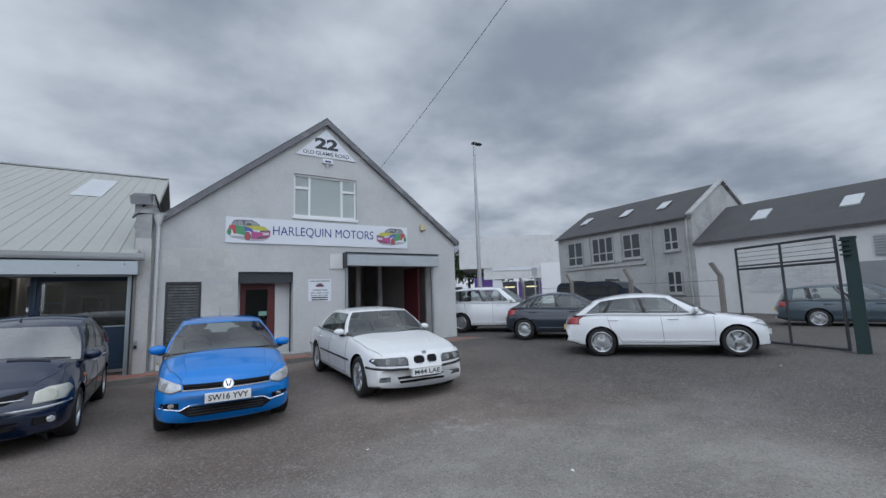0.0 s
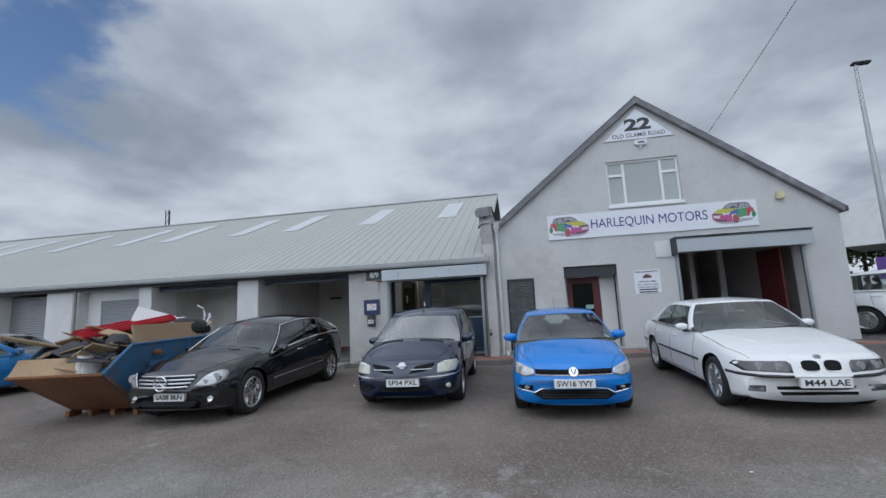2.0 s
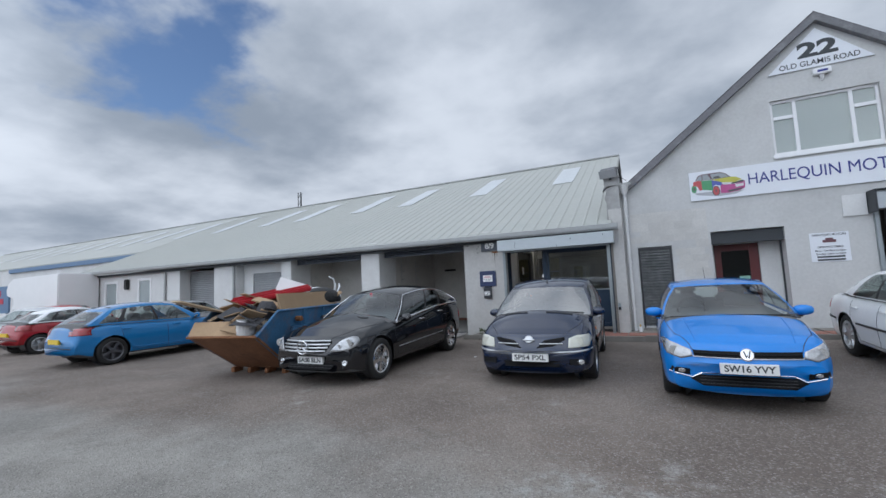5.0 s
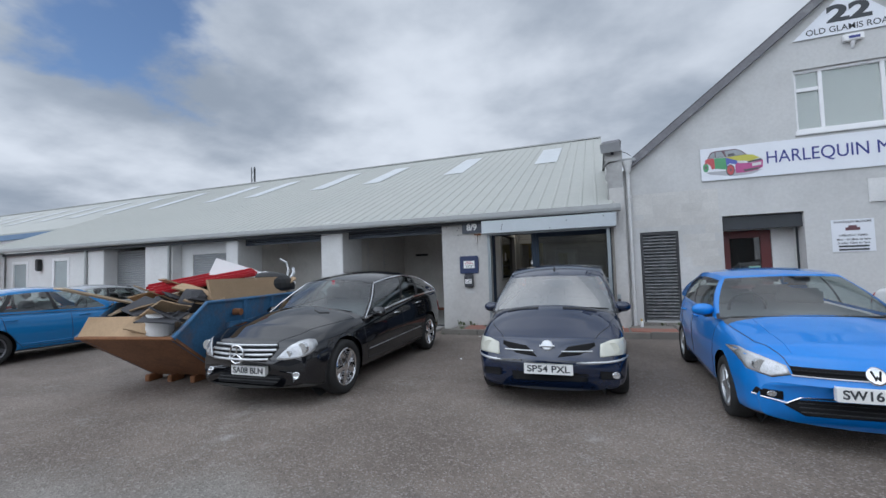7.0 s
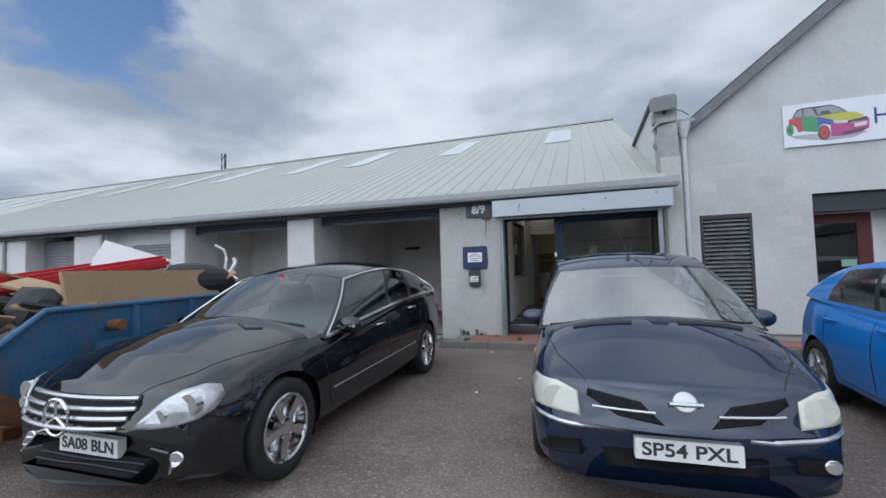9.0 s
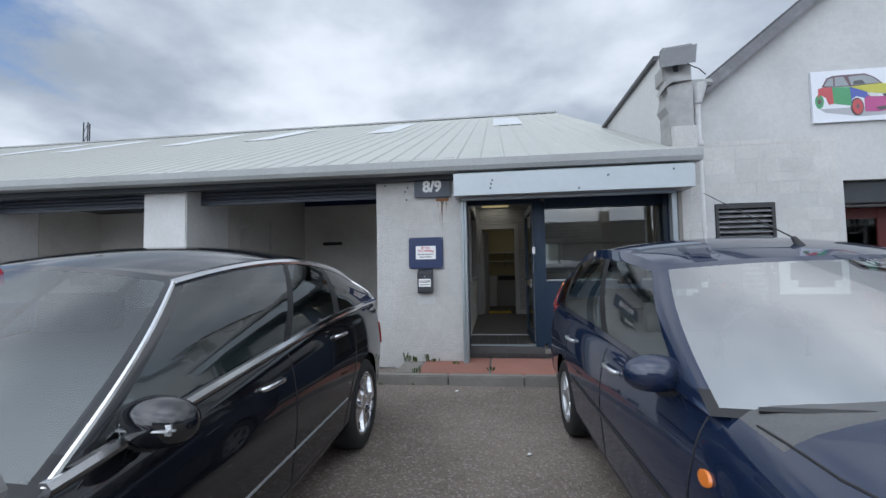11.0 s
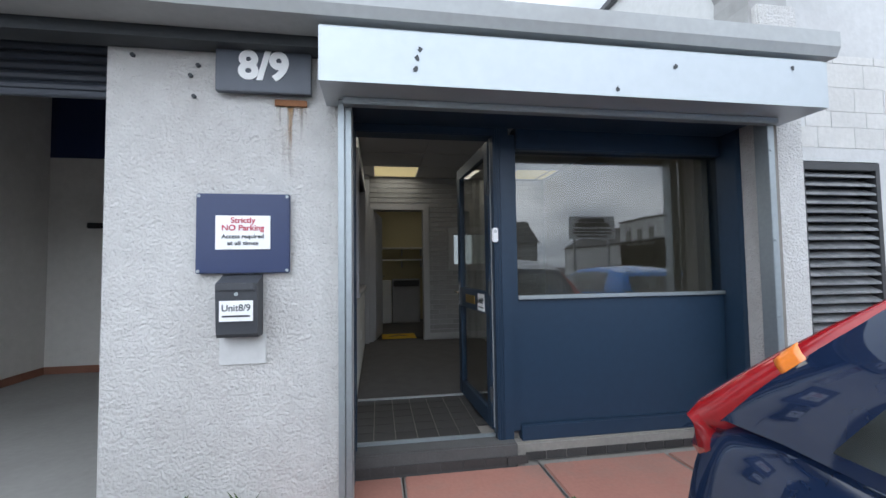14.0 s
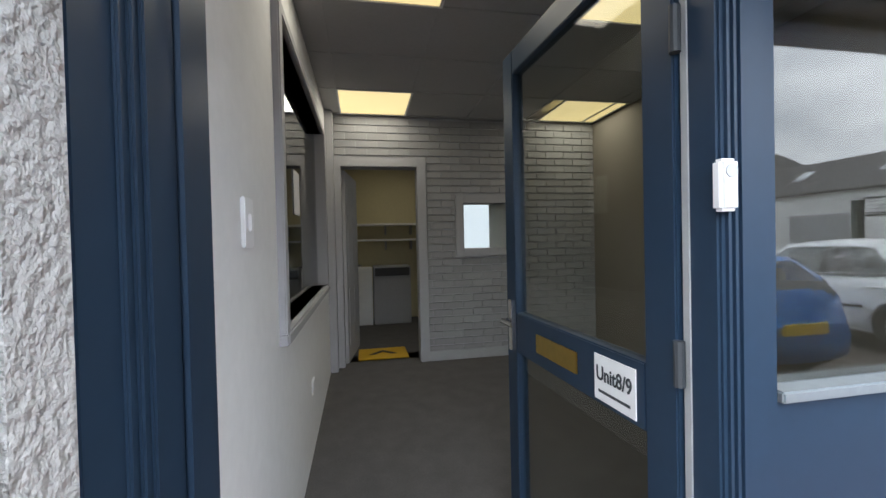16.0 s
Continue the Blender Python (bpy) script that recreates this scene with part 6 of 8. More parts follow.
        for x in (-3.1, -2.5, -2.1):
            part("bracket", boxes((x, x + 0.02, 18.38, 18.595, z - 0.14, z - 0.002)), M["trim_grey"], s_)
    k = thing("sink_unit", "white base cabinet under the shelves", "cabinet", group="cabinets in the back room")
    part("body", boxes((-3.28, -2.72, 18.08, 18.58, F, 1.22), bevel=0.006), M["white"], k)
    part("door", boxes((-3.26, -2.74, 18.06, 18.08, F + 0.1, 1.1), bevel=0.004), M["white"], k)
    k = thing("cooker", "dark cooker beside the cabinet", "cooker")
    part("body", boxes((-2.70, -2.15, 18.08, 18.58, F, 1.24), bevel=0.008), M["trim_grey"], k)
    part("control_panel", boxes((-2.68, -2.17, 18.06, 18.08, 1.10, 1.22), bevel=0.004), M["black"], k)
    m = thing("warning_mat", "yellow floor mat with a black arrow", "mat", pose(-2.66, 16.42, F))
    part("mat", boxes((-0.26, 0.26, -0.22, 0.22, 0, 0.010), bevel=0.003), M["yellow_mat"], m)
    bm = bmesh.new()
    prism(bm, [(-0.15, -0.05), (0.0, 0.12), (0.15, -0.05), (0.08, -0.05), (0.0, 0.05), (-0.08, -0.05)], "z", 0.010, 0.0125)
    part("arrow", bm, M["black"], m)
    # white panelled inner door, open
    d = thing("door_inner", "white panelled inner door standing open", "door", pose(-3.03, 16.14, F, 0, 0, 82), kind="structure")
    part("leaf", boxes((0, 0.74, -0.02, 0.02, 0, 1.94), bevel=0.004), M["trim_grey"], d)
    for x in (0.09, 0.41):
        for z0, z1 in ((0.15, 0.75), (0.9, 1.5), (1.58, 1.82)):
            part("panel", boxes((x, x + 0.24, -0.026, -0.018, z0, z1), bevel=0.004), M["trim_grey"], d)
    b = bmesh.new()
    cyl(b, (0.69, -0.02, 0.95), (0.69, -0.06, 0.95), 0.01, seg=10)
    cyl(b, (0.69, -0.06, 0.95), (0.58, -0.06, 0.95), 0.01, seg=10)
    part("lever_handle", b, M["chrome"], d)
    # suspended ceiling with light panels
    lights = [(-3.03, 15.34), (-3.03, 13.45), (-1.66, 13.45), (-1.02, 15.34), (-2.65, 17.2)]
    bm = bmesh.new()
    x0, y0 = -3.035, 12.82
    for i in range(5):
        for j in range(10):
            ax, ay = x0 + 0.63 * i, y0 + 0.63 * j
            if any(abs(ax - lx) < 0.25 and abs(ay - ly) < 0.25 for lx, ly in lights):
                continue
            box(bm, ax + 0.012, min(ax + 0.618, -0.3), ay + 0.012, ay + 0.618, C + 0.006, C + 0.02)
    for i in range(6):
        box(bm, x0 + 0.63 * i - 0.012, x0 + 0.63 * i + 0.012, 12.75, 18.6, C - 0.002, C + 0.006)
    for j in range(10):
        box(bm, -3.4, -0.3, y0 + 0.63 * j - 0.012, y0 + 0.63 * j + 0.012, C - 0.001, C + 0.007)
    box(bm, -3.4, -0.12, 12.73, 18.7, C + 0.10, C + 0.16)
    box(bm, -3.26, -3.03, 12.73, 16.02, C + 0.004, C + 0.03)
    tagged(part("ceiling_office", bm, M["ceil_tile"]), "suspended ceiling of grey mineral tiles", "ceiling", kind="structure")
    for lx, ly in lights:
        c = thing("ceiling_light", "square warm white ceiling light panel", "ceiling light", group="light panels in the office ceiling")
        part("diffuser", boxes((lx + 0.012, lx + 0.618, ly + 0.012, ly + 0.618, C + 0.002, C + 0.010)), M["lamp_panel"], c)
        bm = boxes((lx, lx + 0.63, ly, ly + 0.012, C - 0.003, C + 0.012), (lx, lx + 0.63, ly + 0.618, ly + 0.63, C - 0.003, C + 0.012), (lx, lx + 0.012, ly + 0.013, ly + 0.617, C - 0.003, C + 0.012), (lx + 0.618, lx + 0.63, ly + 0.013, ly + 0.617, C - 0.003, C + 0.012))
        part("frame", bm, M["white"], c)
        lamp = new("panel_lamp", bpy.data.lights.new("panel_lamp", "AREA"))
        lamp.data.size, lamp.data.energy, lamp.data.color = 0.58, 1.05 if ly < 16 else 0.5, (1.0, 0.94, 0.82)
        lamp.location = (lx + 0.315, ly + 0.315, C - 0.01)
        lamp.parent = c


build_office()


# ---- pavement ----
def pave_z(x):
    return 0.12 + 0.08 * min(1.0, max(0.0, (x + 0.5) / 3.0)) + max(0.0, x - 2.5) * 0.012


def build_pavement():
    pv = thing("pavement", "red and grey slab pavement with a concrete kerb", "pavement", kind="structure")
    me = None
    x = -4.24
    while x < 9.2:
        if me is None:
            bm = boxes((0, 0.905, -0.065, 0.065, -0.3, 0.0), bevel=0.014)
            o = part("kerb_stone", bm, M["slab_grey"], pv)
            me = o.data
        else:
            o = new("kerb_stone", me)
            o.parent = pv
        o.location = (x, 11.50 + random.uniform(-0.006, 0.006), pave_z(x + 0.4) + random.uniform(-0.004, 0.004))
        x += 0.914
    slabs = [(-4.02, 0.25, "slab_grey")] + [(-3.74 + 0.93 * k, 0.90, "slab_red") for k in range(14)]
    for x, w, m in slabs:
        z = pave_z(x + 0.4)
        part("bed", boxes((x - 0.02, x + w + 0.02, 11.56, 12.60, -0.1, z - 0.015)), M["slab_grey"], pv)
        red = m == "slab_red" and x < -0.3
        bm = boxes((x, x + w, 11.575, 12.50 if red else 12.05, z - 0.04, z + random.uniform(-0.004, 0.004)), bevel=0.007)
        part("slab", bm, M[m], pv)
        if x > -0.3:
            bm = boxes((x, x + w, 12.062, 12.58, z - 0.04, z + random.uniform(-0.004, 0.004)), bevel=0.006)
            part("slab", bm, M["slab_grey"], pv)
    # weeds in the joints
    for n, (x, y, h) in enumerate(((-4.0, 12.24, 0.22), (-3.9, 12.22, 0.14), (-3.72, 12.24, 0.18), (-3.6, 12.22, 0.10), (-3.3, 12.1, 0.06), (-3.74, 11.56, 0.10), (-3.76, 11.43, 0.08), (-2.82, 11.75, 0.07), (-1.9, 11.42, 0.10), (-1.8, 11.6, 0.10), (0.7, 12.5, 0.10), (1.0, 12.5, 0.12), (-4.2, 11.43, 0.06), (-1.9, 12.0, 0.05))):
        bm = bmesh.new()
        for k in range(9):
            a, l = random.uniform(0, 6.28), 0.8 * h * random.uniform(0.4, 1)
            b = Vector((random.uniform(-0.05, 0.05), random.uniform(-0.02, 0.02), 0))
            t = b + Vector((math.cos(a) * l * 0.5, math.sin(a) * l * 0.5, l))
            s = Vector((-math.sin(a), math.cos(a), 0)) * 0.006
            mid = b.lerp(t, 0.55) + Vector((0, 0, l * 0.12))
            vs = [bm.verts.new(q) for q in (b - s, b + s, mid + s * 1.8, t, mid - s * 1.8)]
            bm.faces.new(vs)
        w = part("weed", bm, M["weed"])
        w.location = (x, y, (0.0 if y < 11.45 else pave_z(x)) - 0.005)
        tagged(w, "small green weed in the pavement joint", "weed", group="weeds along the pavement")


build_pavement()


# ---- gable front details ----
def harlequin_print(cx, cz, w, flip, parent):
    """A flat print of a small hatchback in patchwork colours."""
    cols = {"red": (0.52, 0.02, 0.03), "green": (0.02, 0.30, 0.09), "blue": (0.03, 0.07, 0.42), "yellow": (0.55, 0.52, 0.02), "pink": (0.48, 0.02, 0.22), "maroon": (0.10, 0.03, 0.05), "glass": (0.30, 0.33, 0.35), "dark": (0.03, 0.03, 0.035), "white": (0.72, 0.72, 0.72), "shade": (0.42, 0.43, 0.46)}
    oval = lambda u, v, ru, rv: [(u + ru * math.cos(a), v + rv * math.sin(a)) for a in np.linspace(0, 2 * math.pi, 19)[:-1]]
    shapes = [("shade", [(0.03, 0.10), (0.10, 0.05), (0.50, -0.02), (0.80, -0.01), (0.98, 0.06), (0.60, 0.10)]),
              ("green", oval(0.035, 0.195, 0.05, 0.09)), ("dark", oval(0.455, 0.105, 0.075, 0.115)),
              ("red", [(0.03, 0.36), (0.10, 0.375), (0.19, 0.37), (0.20, 0.16), (0.14, 0.15), (0.11, 0.24), (0.05, 0.28), (0.02, 0.24)]),
              ("green", [(0.185, 0.37), (0.39, 0.36), (0.40, 0.12), (0.195, 0.16)]),
              ("blue", [(0.385, 0.36), (0.57, 0.29), (0.59, 0.19), (0.52, 0.22), (0.45, 0.24), (0.40, 0.20), (0.395, 0.12)]),
              ("pink", [(0.54, 0.20), (0.58, 0.24), (0.80, 0.21), (1.0, 0.26), (0.99, 0.11), (0.90, 0.06), (0.70, 0.03), (0.54, 0.04)]),
              ("yellow", [(0.385, 0.365), (0.72, 0.385), (0.84, 0.37), (0.95, 0.30), (0.80, 0.25), (0.58, 0.28)]),
              ("maroon", [(0.07, 0.38), (0.13, 0.49), (0.20, 0.515), (0.56, 0.52), (0.66, 0.47), (0.75, 0.385), (0.39, 0.37)]),
              ("glass", [(0.09, 0.385), (0.145, 0.475), (0.20, 0.49), (0.20, 0.38)]), ("glass", [(0.215, 0.38), (0.22, 0.495), (0.32, 0.495), (0.375, 0.375)]),
              ("glass", [(0.40, 0.38), (0.37, 0.49), (0.55, 0.50), (0.64, 0.465), (0.72, 0.39)]), ("dark", [(0.42, 0.385), (0.43, 0.43), (0.52, 0.44), (0.56, 0.39)]),
              ("white", [(0.575, 0.275), (0.68, 0.255), (0.71, 0.215), (0.60, 0.225)]), ("dark", [(0.74, 0.245), (0.97, 0.285), (0.985, 0.25), (0.76, 0.215)]),
              ("white", [(0.82, 0.20), (0.97, 0.215), (0.965, 0.155), (0.82, 0.14)]), ("dark", [(0.66, 0.085), (0.96, 0.12), (0.92, 0.08), (0.70, 0.045)]),
              ("red", oval(0.455, 0.105, 0.058, 0.095)), ("maroon", oval(0.455, 0.105, 0.018, 0.03)), ("maroon", oval(0.035, 0.195, 0.018, 0.03))]
    for k, (c, pts) in enumerate(shapes):
        name = "print_" + c
        if name not in M:
            M[name] = mat(name, tuple(0.78 * q + 0.07 for q in cols[c]), 0.5, 0.10, 6)
        bm = bmesh.new()
        prism(bm, [(cx + (u - 0.5) * w * (-1 if flip else 1), cz + (v - 0.25) * w) for u, v in pts], "y", GY - 0.0412 - 0.0006 * k, GY - 0.039)
        part("car_print", bm, M[name], parent)


def build_gable_details():
    s = thing("shop_sign", "long white shop sign with blue lettering and two printed cars", "sign")
    part("board", boxes((1.61, 7.04, GY - 0.04, GY - 0.003, 3.31, 4.02)), M["sign_white"], s)
    words("lettering", "HARLEQUIN MOTORS", 0.37, pose(4.31, GY - 0.043, 3.68), M["blue_text"], s, 0.002, width=3.02)
    harlequin_print(2.20, 3.66, 1.08, False, s)
    harlequin_print(6.46, 3.68, 1.05, True, s)
    n = thing("number_board", "triangular white board with the street number", "sign")
    bm = bmesh.new()
    prism(bm, [(3.40, 6.06), (5.27, 6.06), (4.33, 6.96)], "y", GY - 0.035, GY - 0.003)
    part("board", bm, M["sign_white"], n)
    words("number", "22", 0.46, pose(4.33, GY - 0.038, 6.47), M["dark_text"], n, 0.002, width=0.72, bold=0.02)
    words("street_name", "OLD GLAMIS ROAD", 0.17, pose(4.33, GY - 0.038, 6.17), M["dark_text"], n, 0.002, width=1.42, bold=0.001)
    al = thing("alarm_box", "small white alarm box under the gable board", "alarm box", pose(4.36, GY, 5.93))
    part("case", boxes((-0.16, 0.16, -0.10, 0.0, -0.07, 0.07), bevel=0.015), M["upvc"], al)
    part("strip", boxes((-0.09, 0.09, -0.105, -0.10, -0.03, 0.02)), M["blue_text"], al)
    part("bracket", cyl(bmesh.new(), (0, -0.04, -0.07), (0, -0.01, -0.2), 0.05, 0.02, 12), M["upvc"], al)
    sn = thing("wall_sensor", "small beige sensor box on the gable", "sensor", pose(7.62, GY, 4.06))
    part("case", boxes((-0.09, 0.09, -0.12, 0.0, -0.10, 0.10), bevel=0.02), M["cream"], sn)
    # upper window
    w = thing("window_upper", "white plastic three-light window with closed blinds", "window", kind="structure")
    x0, x1, z0, z1, y = 3.37, 5.29, 4.17, 5.46, GY + 0.06
    f = 0.06
    for b in ((x0, x1, y, y + 0.07, z1 - f, z1), (x0, x1, y, y + 0.07, z0, z0 + f), (x0, x0 + f, y, y + 0.07, z0 + f, z1 - f), (x1 - f, x1, y, y + 0.07, z0 + f, z1 - f),
              (x0 + 0.43, x0 + 0.50, y, y + 0.07, z0 + f, z1 - f), (x1 - 0.50, x1 - 0.43, y, y + 0.07, z0 + f, z1 - f), (x0 + f, x0 + 0.43, y, y + 0.07, z0 + 0.84, z0 + 0.92), (x1 - 0.43, x1 - f, y, y + 0.07, z0 + 0.84, z0 + 0.92)):
        part("window_frame", boxes(b, bevel=0.008), M["upvc"], w)
    part("window_sill", boxes((x0 - 0.04, x1 + 0.04, GY - 0.06, y, z0 - 0.09, z0 - 0.003), bevel=0.01), M["upvc"], w)
    o = part("pane", boxes((x0 + f, x1 - f, y + 0.03, y + 0.036, z0 + f, z1 - f)), M["pane"], w)
    o.visible_shadow = False
    for k in range(40):
        part("blind_slat", boxes((x0 + 0.05, x1 - 0.05, y + 0.045, y + 0.049 + 0.004 * (k % 2), z0 + 0.05 + 0.030 * k, z0 + 0.078 + 0.030 * k)), M["blind"], w)
    # dark sheet added in place of an unlit room
    tagged(part("wall_behind_window", boxes((x0 - 0.2, x1 + 0.2, y + 0.4, y + 0.45, z0 - 0.2, z1 + 0.2)), M["dark"]), "dark panel standing in for the unlit room behind the blinds", "wall", kind="structure")
    # louvred vent door
    v = thing("louvre_panel", "tall black louvred steel panel with flaking paint", "louvre", kind="structure")
    part("frame", boxes((0.33, 0.37, GY - 0.01, GY + 0.12, 0.22, 2.25), (1.05, 1.09, GY - 0.01, GY + 0.12, 0.22, 2.25), (0.37, 1.05, GY - 0.01, GY + 0.12, 2.19, 2.25)), M["louvre"], v)
    # dark backing sheet stands in for shade between the slats
    part("backing", boxes((0.37, 1.05, GY + 0.12, GY + 0.14, 0.22, 2.2)), M["dark"], v)
    for k in range(27):
        z = 0.26 + 0.072 * k
        bm = bmesh.new()
        prism(bm, [(GY - 0.005, z), (GY + 0.10, z + 0.065), (GY + 0.10, z + 0.072), (GY - 0.005, z + 0.016)], "x", 0.372, 1.048)
        part("slat", bm, M["louvre_slat"], v)
    # entrance recess and red door
    x0, x1 = 1.95, 3.38
    tagged(part("wall_recess_side", boxes((x0 - 0.1, x0 - 0.001, GY + 0.35, GY + 1.0, 0.15, 2.6), (x1 + 0.001, x1 + 0.1, GY + 0.35, GY + 1.0, 0.15, 2.6)), M["white_wall"]), "white side walls of the entrance recess", "wall", kind="structure")
    tagged(part("lintel_panel", boxes((x0, x1, GY + 0.08, GY + 0.30, 2.22, 2.50)), M["steel_dark"]), "dark panel over the entrance", "trim", kind="structure")
    tagged(part("wall_entrance_back", wall_y(GY + 0.55, GY + 0.65, x0 - 0.1, x1 + 0.1, 0.15, 2.6, [(2.05, 2.98, 0.2, 2.22)]), M["white_wall"]), "cream wall at the back of the entrance", "wall", kind="structure")
    d = thing("door_red", "dark red half-glazed entrance door", "door", kind="structure")
    for b in ((2.06, 2.20, GY + 0.56, GY + 0.62, 0.22, 2.21), (2.78, 2.97, GY + 0.56, GY + 0.62, 0.22, 2.21), (2.20, 2.78, GY + 0.56, GY + 0.62, 0.22, 1.0), (2.20, 2.78, GY + 0.56, GY + 0.62, 2.05, 2.21)):
        part("frame", boxes(b, bevel=0.006), M["red_door"], d)
    part("pane", boxes((2.20, 2.78, GY + 0.585, GY + 0.592, 1.0, 2.05)), M["pane_dark"], d)
    part("sticker", boxes((2.55, 2.76, GY + 0.578, GY + 0.584, 1.30, 1.42)), M["sticker_green"], d, "pale green sticker")
    # dark sheet put behind the door glass as the lobby's shade
    tagged(part("wall_lobby", boxes((1.9, 3.5, GY + 1.6, GY + 1.7, 0.2, 2.6)), M["dark"]), "dark panel standing in for the unlit lobby beyond the door", "wall", kind="structure")
    p = thing("entrance_pipe", "thin dark pipe beside the entrance", "pipe")
    part("pipe", cyl(bmesh.new(), (3.36, GY + 0.33, 0.2), (3.36, GY + 0.33, 2.22), 0.02), M["steel_dark"], p)
    # opening times sign
    n = thing("opening_times_sign", "white sign with opening times and a small car print", "sign")
    part("board", boxes((3.80, 4.47, GY - 0.012, GY - 0.002, 1.66, 2.30)), M["sign_white"], n)
    for txt, z, w_, sz in (("HARLEQUIN MOTORS", 2.25, 0.58, 0.065), ("OPENING TIMES", 1.98, 0.44, 0.055), ("Mon - Sat 8am to 6pm", 1.90, 0.52, 0.055), ("Sunday 10am to 5pm", 1.83, 0.50, 0.055)):
        words("wording", txt, sz, pose(4.135, GY - 0.014, z), M["dark_text"], n, 0.001, width=w_, bold=0.001)
    for z in (1.765, 1.70):
        part("text_bar", boxes((3.90, 4.37, GY - 0.0145, GY - 0.012, z - 0.018, z + 0.018)), M["dark_text"], n)
    part("small_print", boxes((4.02, 4.25, GY - 0.0145, GY - 0.012, 2.08, 2.14), (4.07, 4.20, GY - 0.0145, GY - 0.012, 2.14, 2.18)), M["maroon_print"], n)
    # garage opening
    g = thing("garage_shutter", "rolled-up workshop shutter with a steel box", "roller shutter")
    bm = bmesh.new()
    prism(bm, [(GY - 0.36, 2.70), (GY - 0.36, 3.02), (GY - 0.28, 3.09), (GY - 0.003, 3.09), (GY - 0.003, 2.70)], "x", 4.86, 8.06)
    part("box", bm, M["garage_box"], g, "weathered pale steel shutter box")
    part("box_edge", boxes((4.83, 4.86, GY - 0.38, GY - 0.003, 2.64, 3.11), bevel=0.004), M["steel_dark"], g)
    part("box_edge", boxes((4.86, 8.06, GY - 0.37, GY - 0.003, 3.092, 3.11)), M["steel_dark"], g)
    for x in (4.90, 7.90):
        part("guide", boxes((x, x + 0.07, GY - 0.08, GY - 0.003, 0.2, 2.70), bevel=0.004), M["galv"], g)
    tagged(part("patch_board", boxes((4.42, 4.82, GY - 0.03, GY - 0.002, 2.62, 3.08), bevel=0.005), M["white_wall"]), "white painted patch board beside the shutter box", "board")
    tagged(part("wall_workshop_red", boxes((7.62, 7.68, GY + 0.40, GY + 1.5, 0.2, 2.72)), M["maroon"]), "dark red folding door leaf", "door", kind="structure")
    tagged(part("wall_workshop_in", boxes((4.6, 4.72, GY + 0.36, 20, 0.2, 3.4), (8.3, 8.4, GY + 0.36, 20, 0.2, 3.4), (4.6, 8.4, 20, 20.1, 0.2, 3.4)), M["bay_wall"]), "grubby workshop walls", "wall", kind="structure")
    # near-black ceiling colour gives the workshop its shade overhead
    tagged(part("ceiling_workshop", boxes((4.6, 8.4, GY + 0.36, 20, 3.4, 3.5)), M["dark"]), "workshop ceiling, coloured dark as shade", "ceiling", kind="structure")
    for x in (5.3, 6.3, 7.2):
        tagged(part("workshop_post", boxes((x, x + 0.16, 15.5, 15.66, 0.2, 3.4), bevel=0.01), M["white_wall"]), "pale post inside the workshop", "post", group="posts inside the workshop")
    # painted blockwork
    bl = thing("wall_blockwork", "white painted blockwork patch with uneven courses", "wall", kind="structure")
    z, row = 1.46, 0
    while z < 3.10:
        h = random.choice((0.13, 0.17, 0.20))
        x = 0.20 + random.uniform(-0.06, 0.04)
        while x < 1.88:
            w_ = random.uniform(0.22, 0.42)
            e = min(x + w_, 1.90)
            if not (z < 2.28 and x < 1.14) and not (z < 2.28 and e - x < 0.1) and random.random() > 0.06:
                xx = max(x, 1.14) if z < 2.28 else x
                if e - xx > 0.05:
                    part("block", boxes((xx + 0.004, e - 0.003, GY - random.uniform(0.0015, 0.004), GY + 0.01, z + 0.002, min(z + h, 3.14) - 0.002), bevel=0.0012), M["block"], bl)
            x = e
        z += h
        row += 1
    # corner: downpipe, hopper, broken skew and floodlight
    dp = thing("downpipe", "white painted cast downpipe with a hopper", "downpipe")
    bm = bmesh.new()
    cyl(bm, (0.12, 12.46, 0.12), (0.12, 12.46, 3.72), 0.042, seg=16)
    part("pipe", bm, M["white_wall"], dp)
    part("hopper", cyl(bmesh.new(), (0.12, 12.44, 3.66), (0.12, 12.44, 3.92), 0.05, 0.13, 16), M["white_wall"], dp)
    for z in (0.7, 1.9, 3.1):
        part("collar", cyl(bmesh.new(), (0.12, 12.46, z - 0.03), (0.12, 12.46, z + 0.03), 0.055, seg=16), M["white_wall"], dp)
    tagged(part("lead_gutter", boxes((-0.32, 0.30, 12.36, 12.60, 3.90, 3.98), bevel=0.02), M["gutter"]), "short grey lead gutter at the valley", "gutter", kind="structure")
    bm = bmesh.new()
    rg = random.Random(5)
    edge = [(-0.34 + rg.uniform(-0.025, 0.025), 3.05 + 0.09 * k) for k in range(10)]
    prism(bm, [(0.0, 3.0), (0.0, 3.96)] + [(x, z) for x, z in reversed(edge)], "y", 12.30, 12.60)
    prism(bm, [(-0.36, 3.85), (-0.40, 3.80), (-0.33, 3.97), (-0.26, 4.01), (-0.03, 4.0), (-0.02, 3.93), (-0.27, 3.92)], "y", 12.26, 12.5)
    box(bm, -0.36, 0.02, 12.34, 12.64, 3.96, 4.20, 0.02)
    tagged(part("skew_block", bm, M["old_render"]), "cracked rendered skew block at the eaves", "masonry", kind="structure")
    tagged(part("skew_coping", boxes((-0.36, 0.03, 12.66, 23, 4.42, 4.50), bevel=0.01), M["slate"]), "dark slate coping on the party wall", "coping", kind="structure")
    fl = thing("floodlight", "old grey floodlight on the skew", "floodlight", pose(-0.20, 12.30, 4.20, 14, 0, -12) @ Matrix.Scale(1.18, 4))
    bm = bmesh.new()
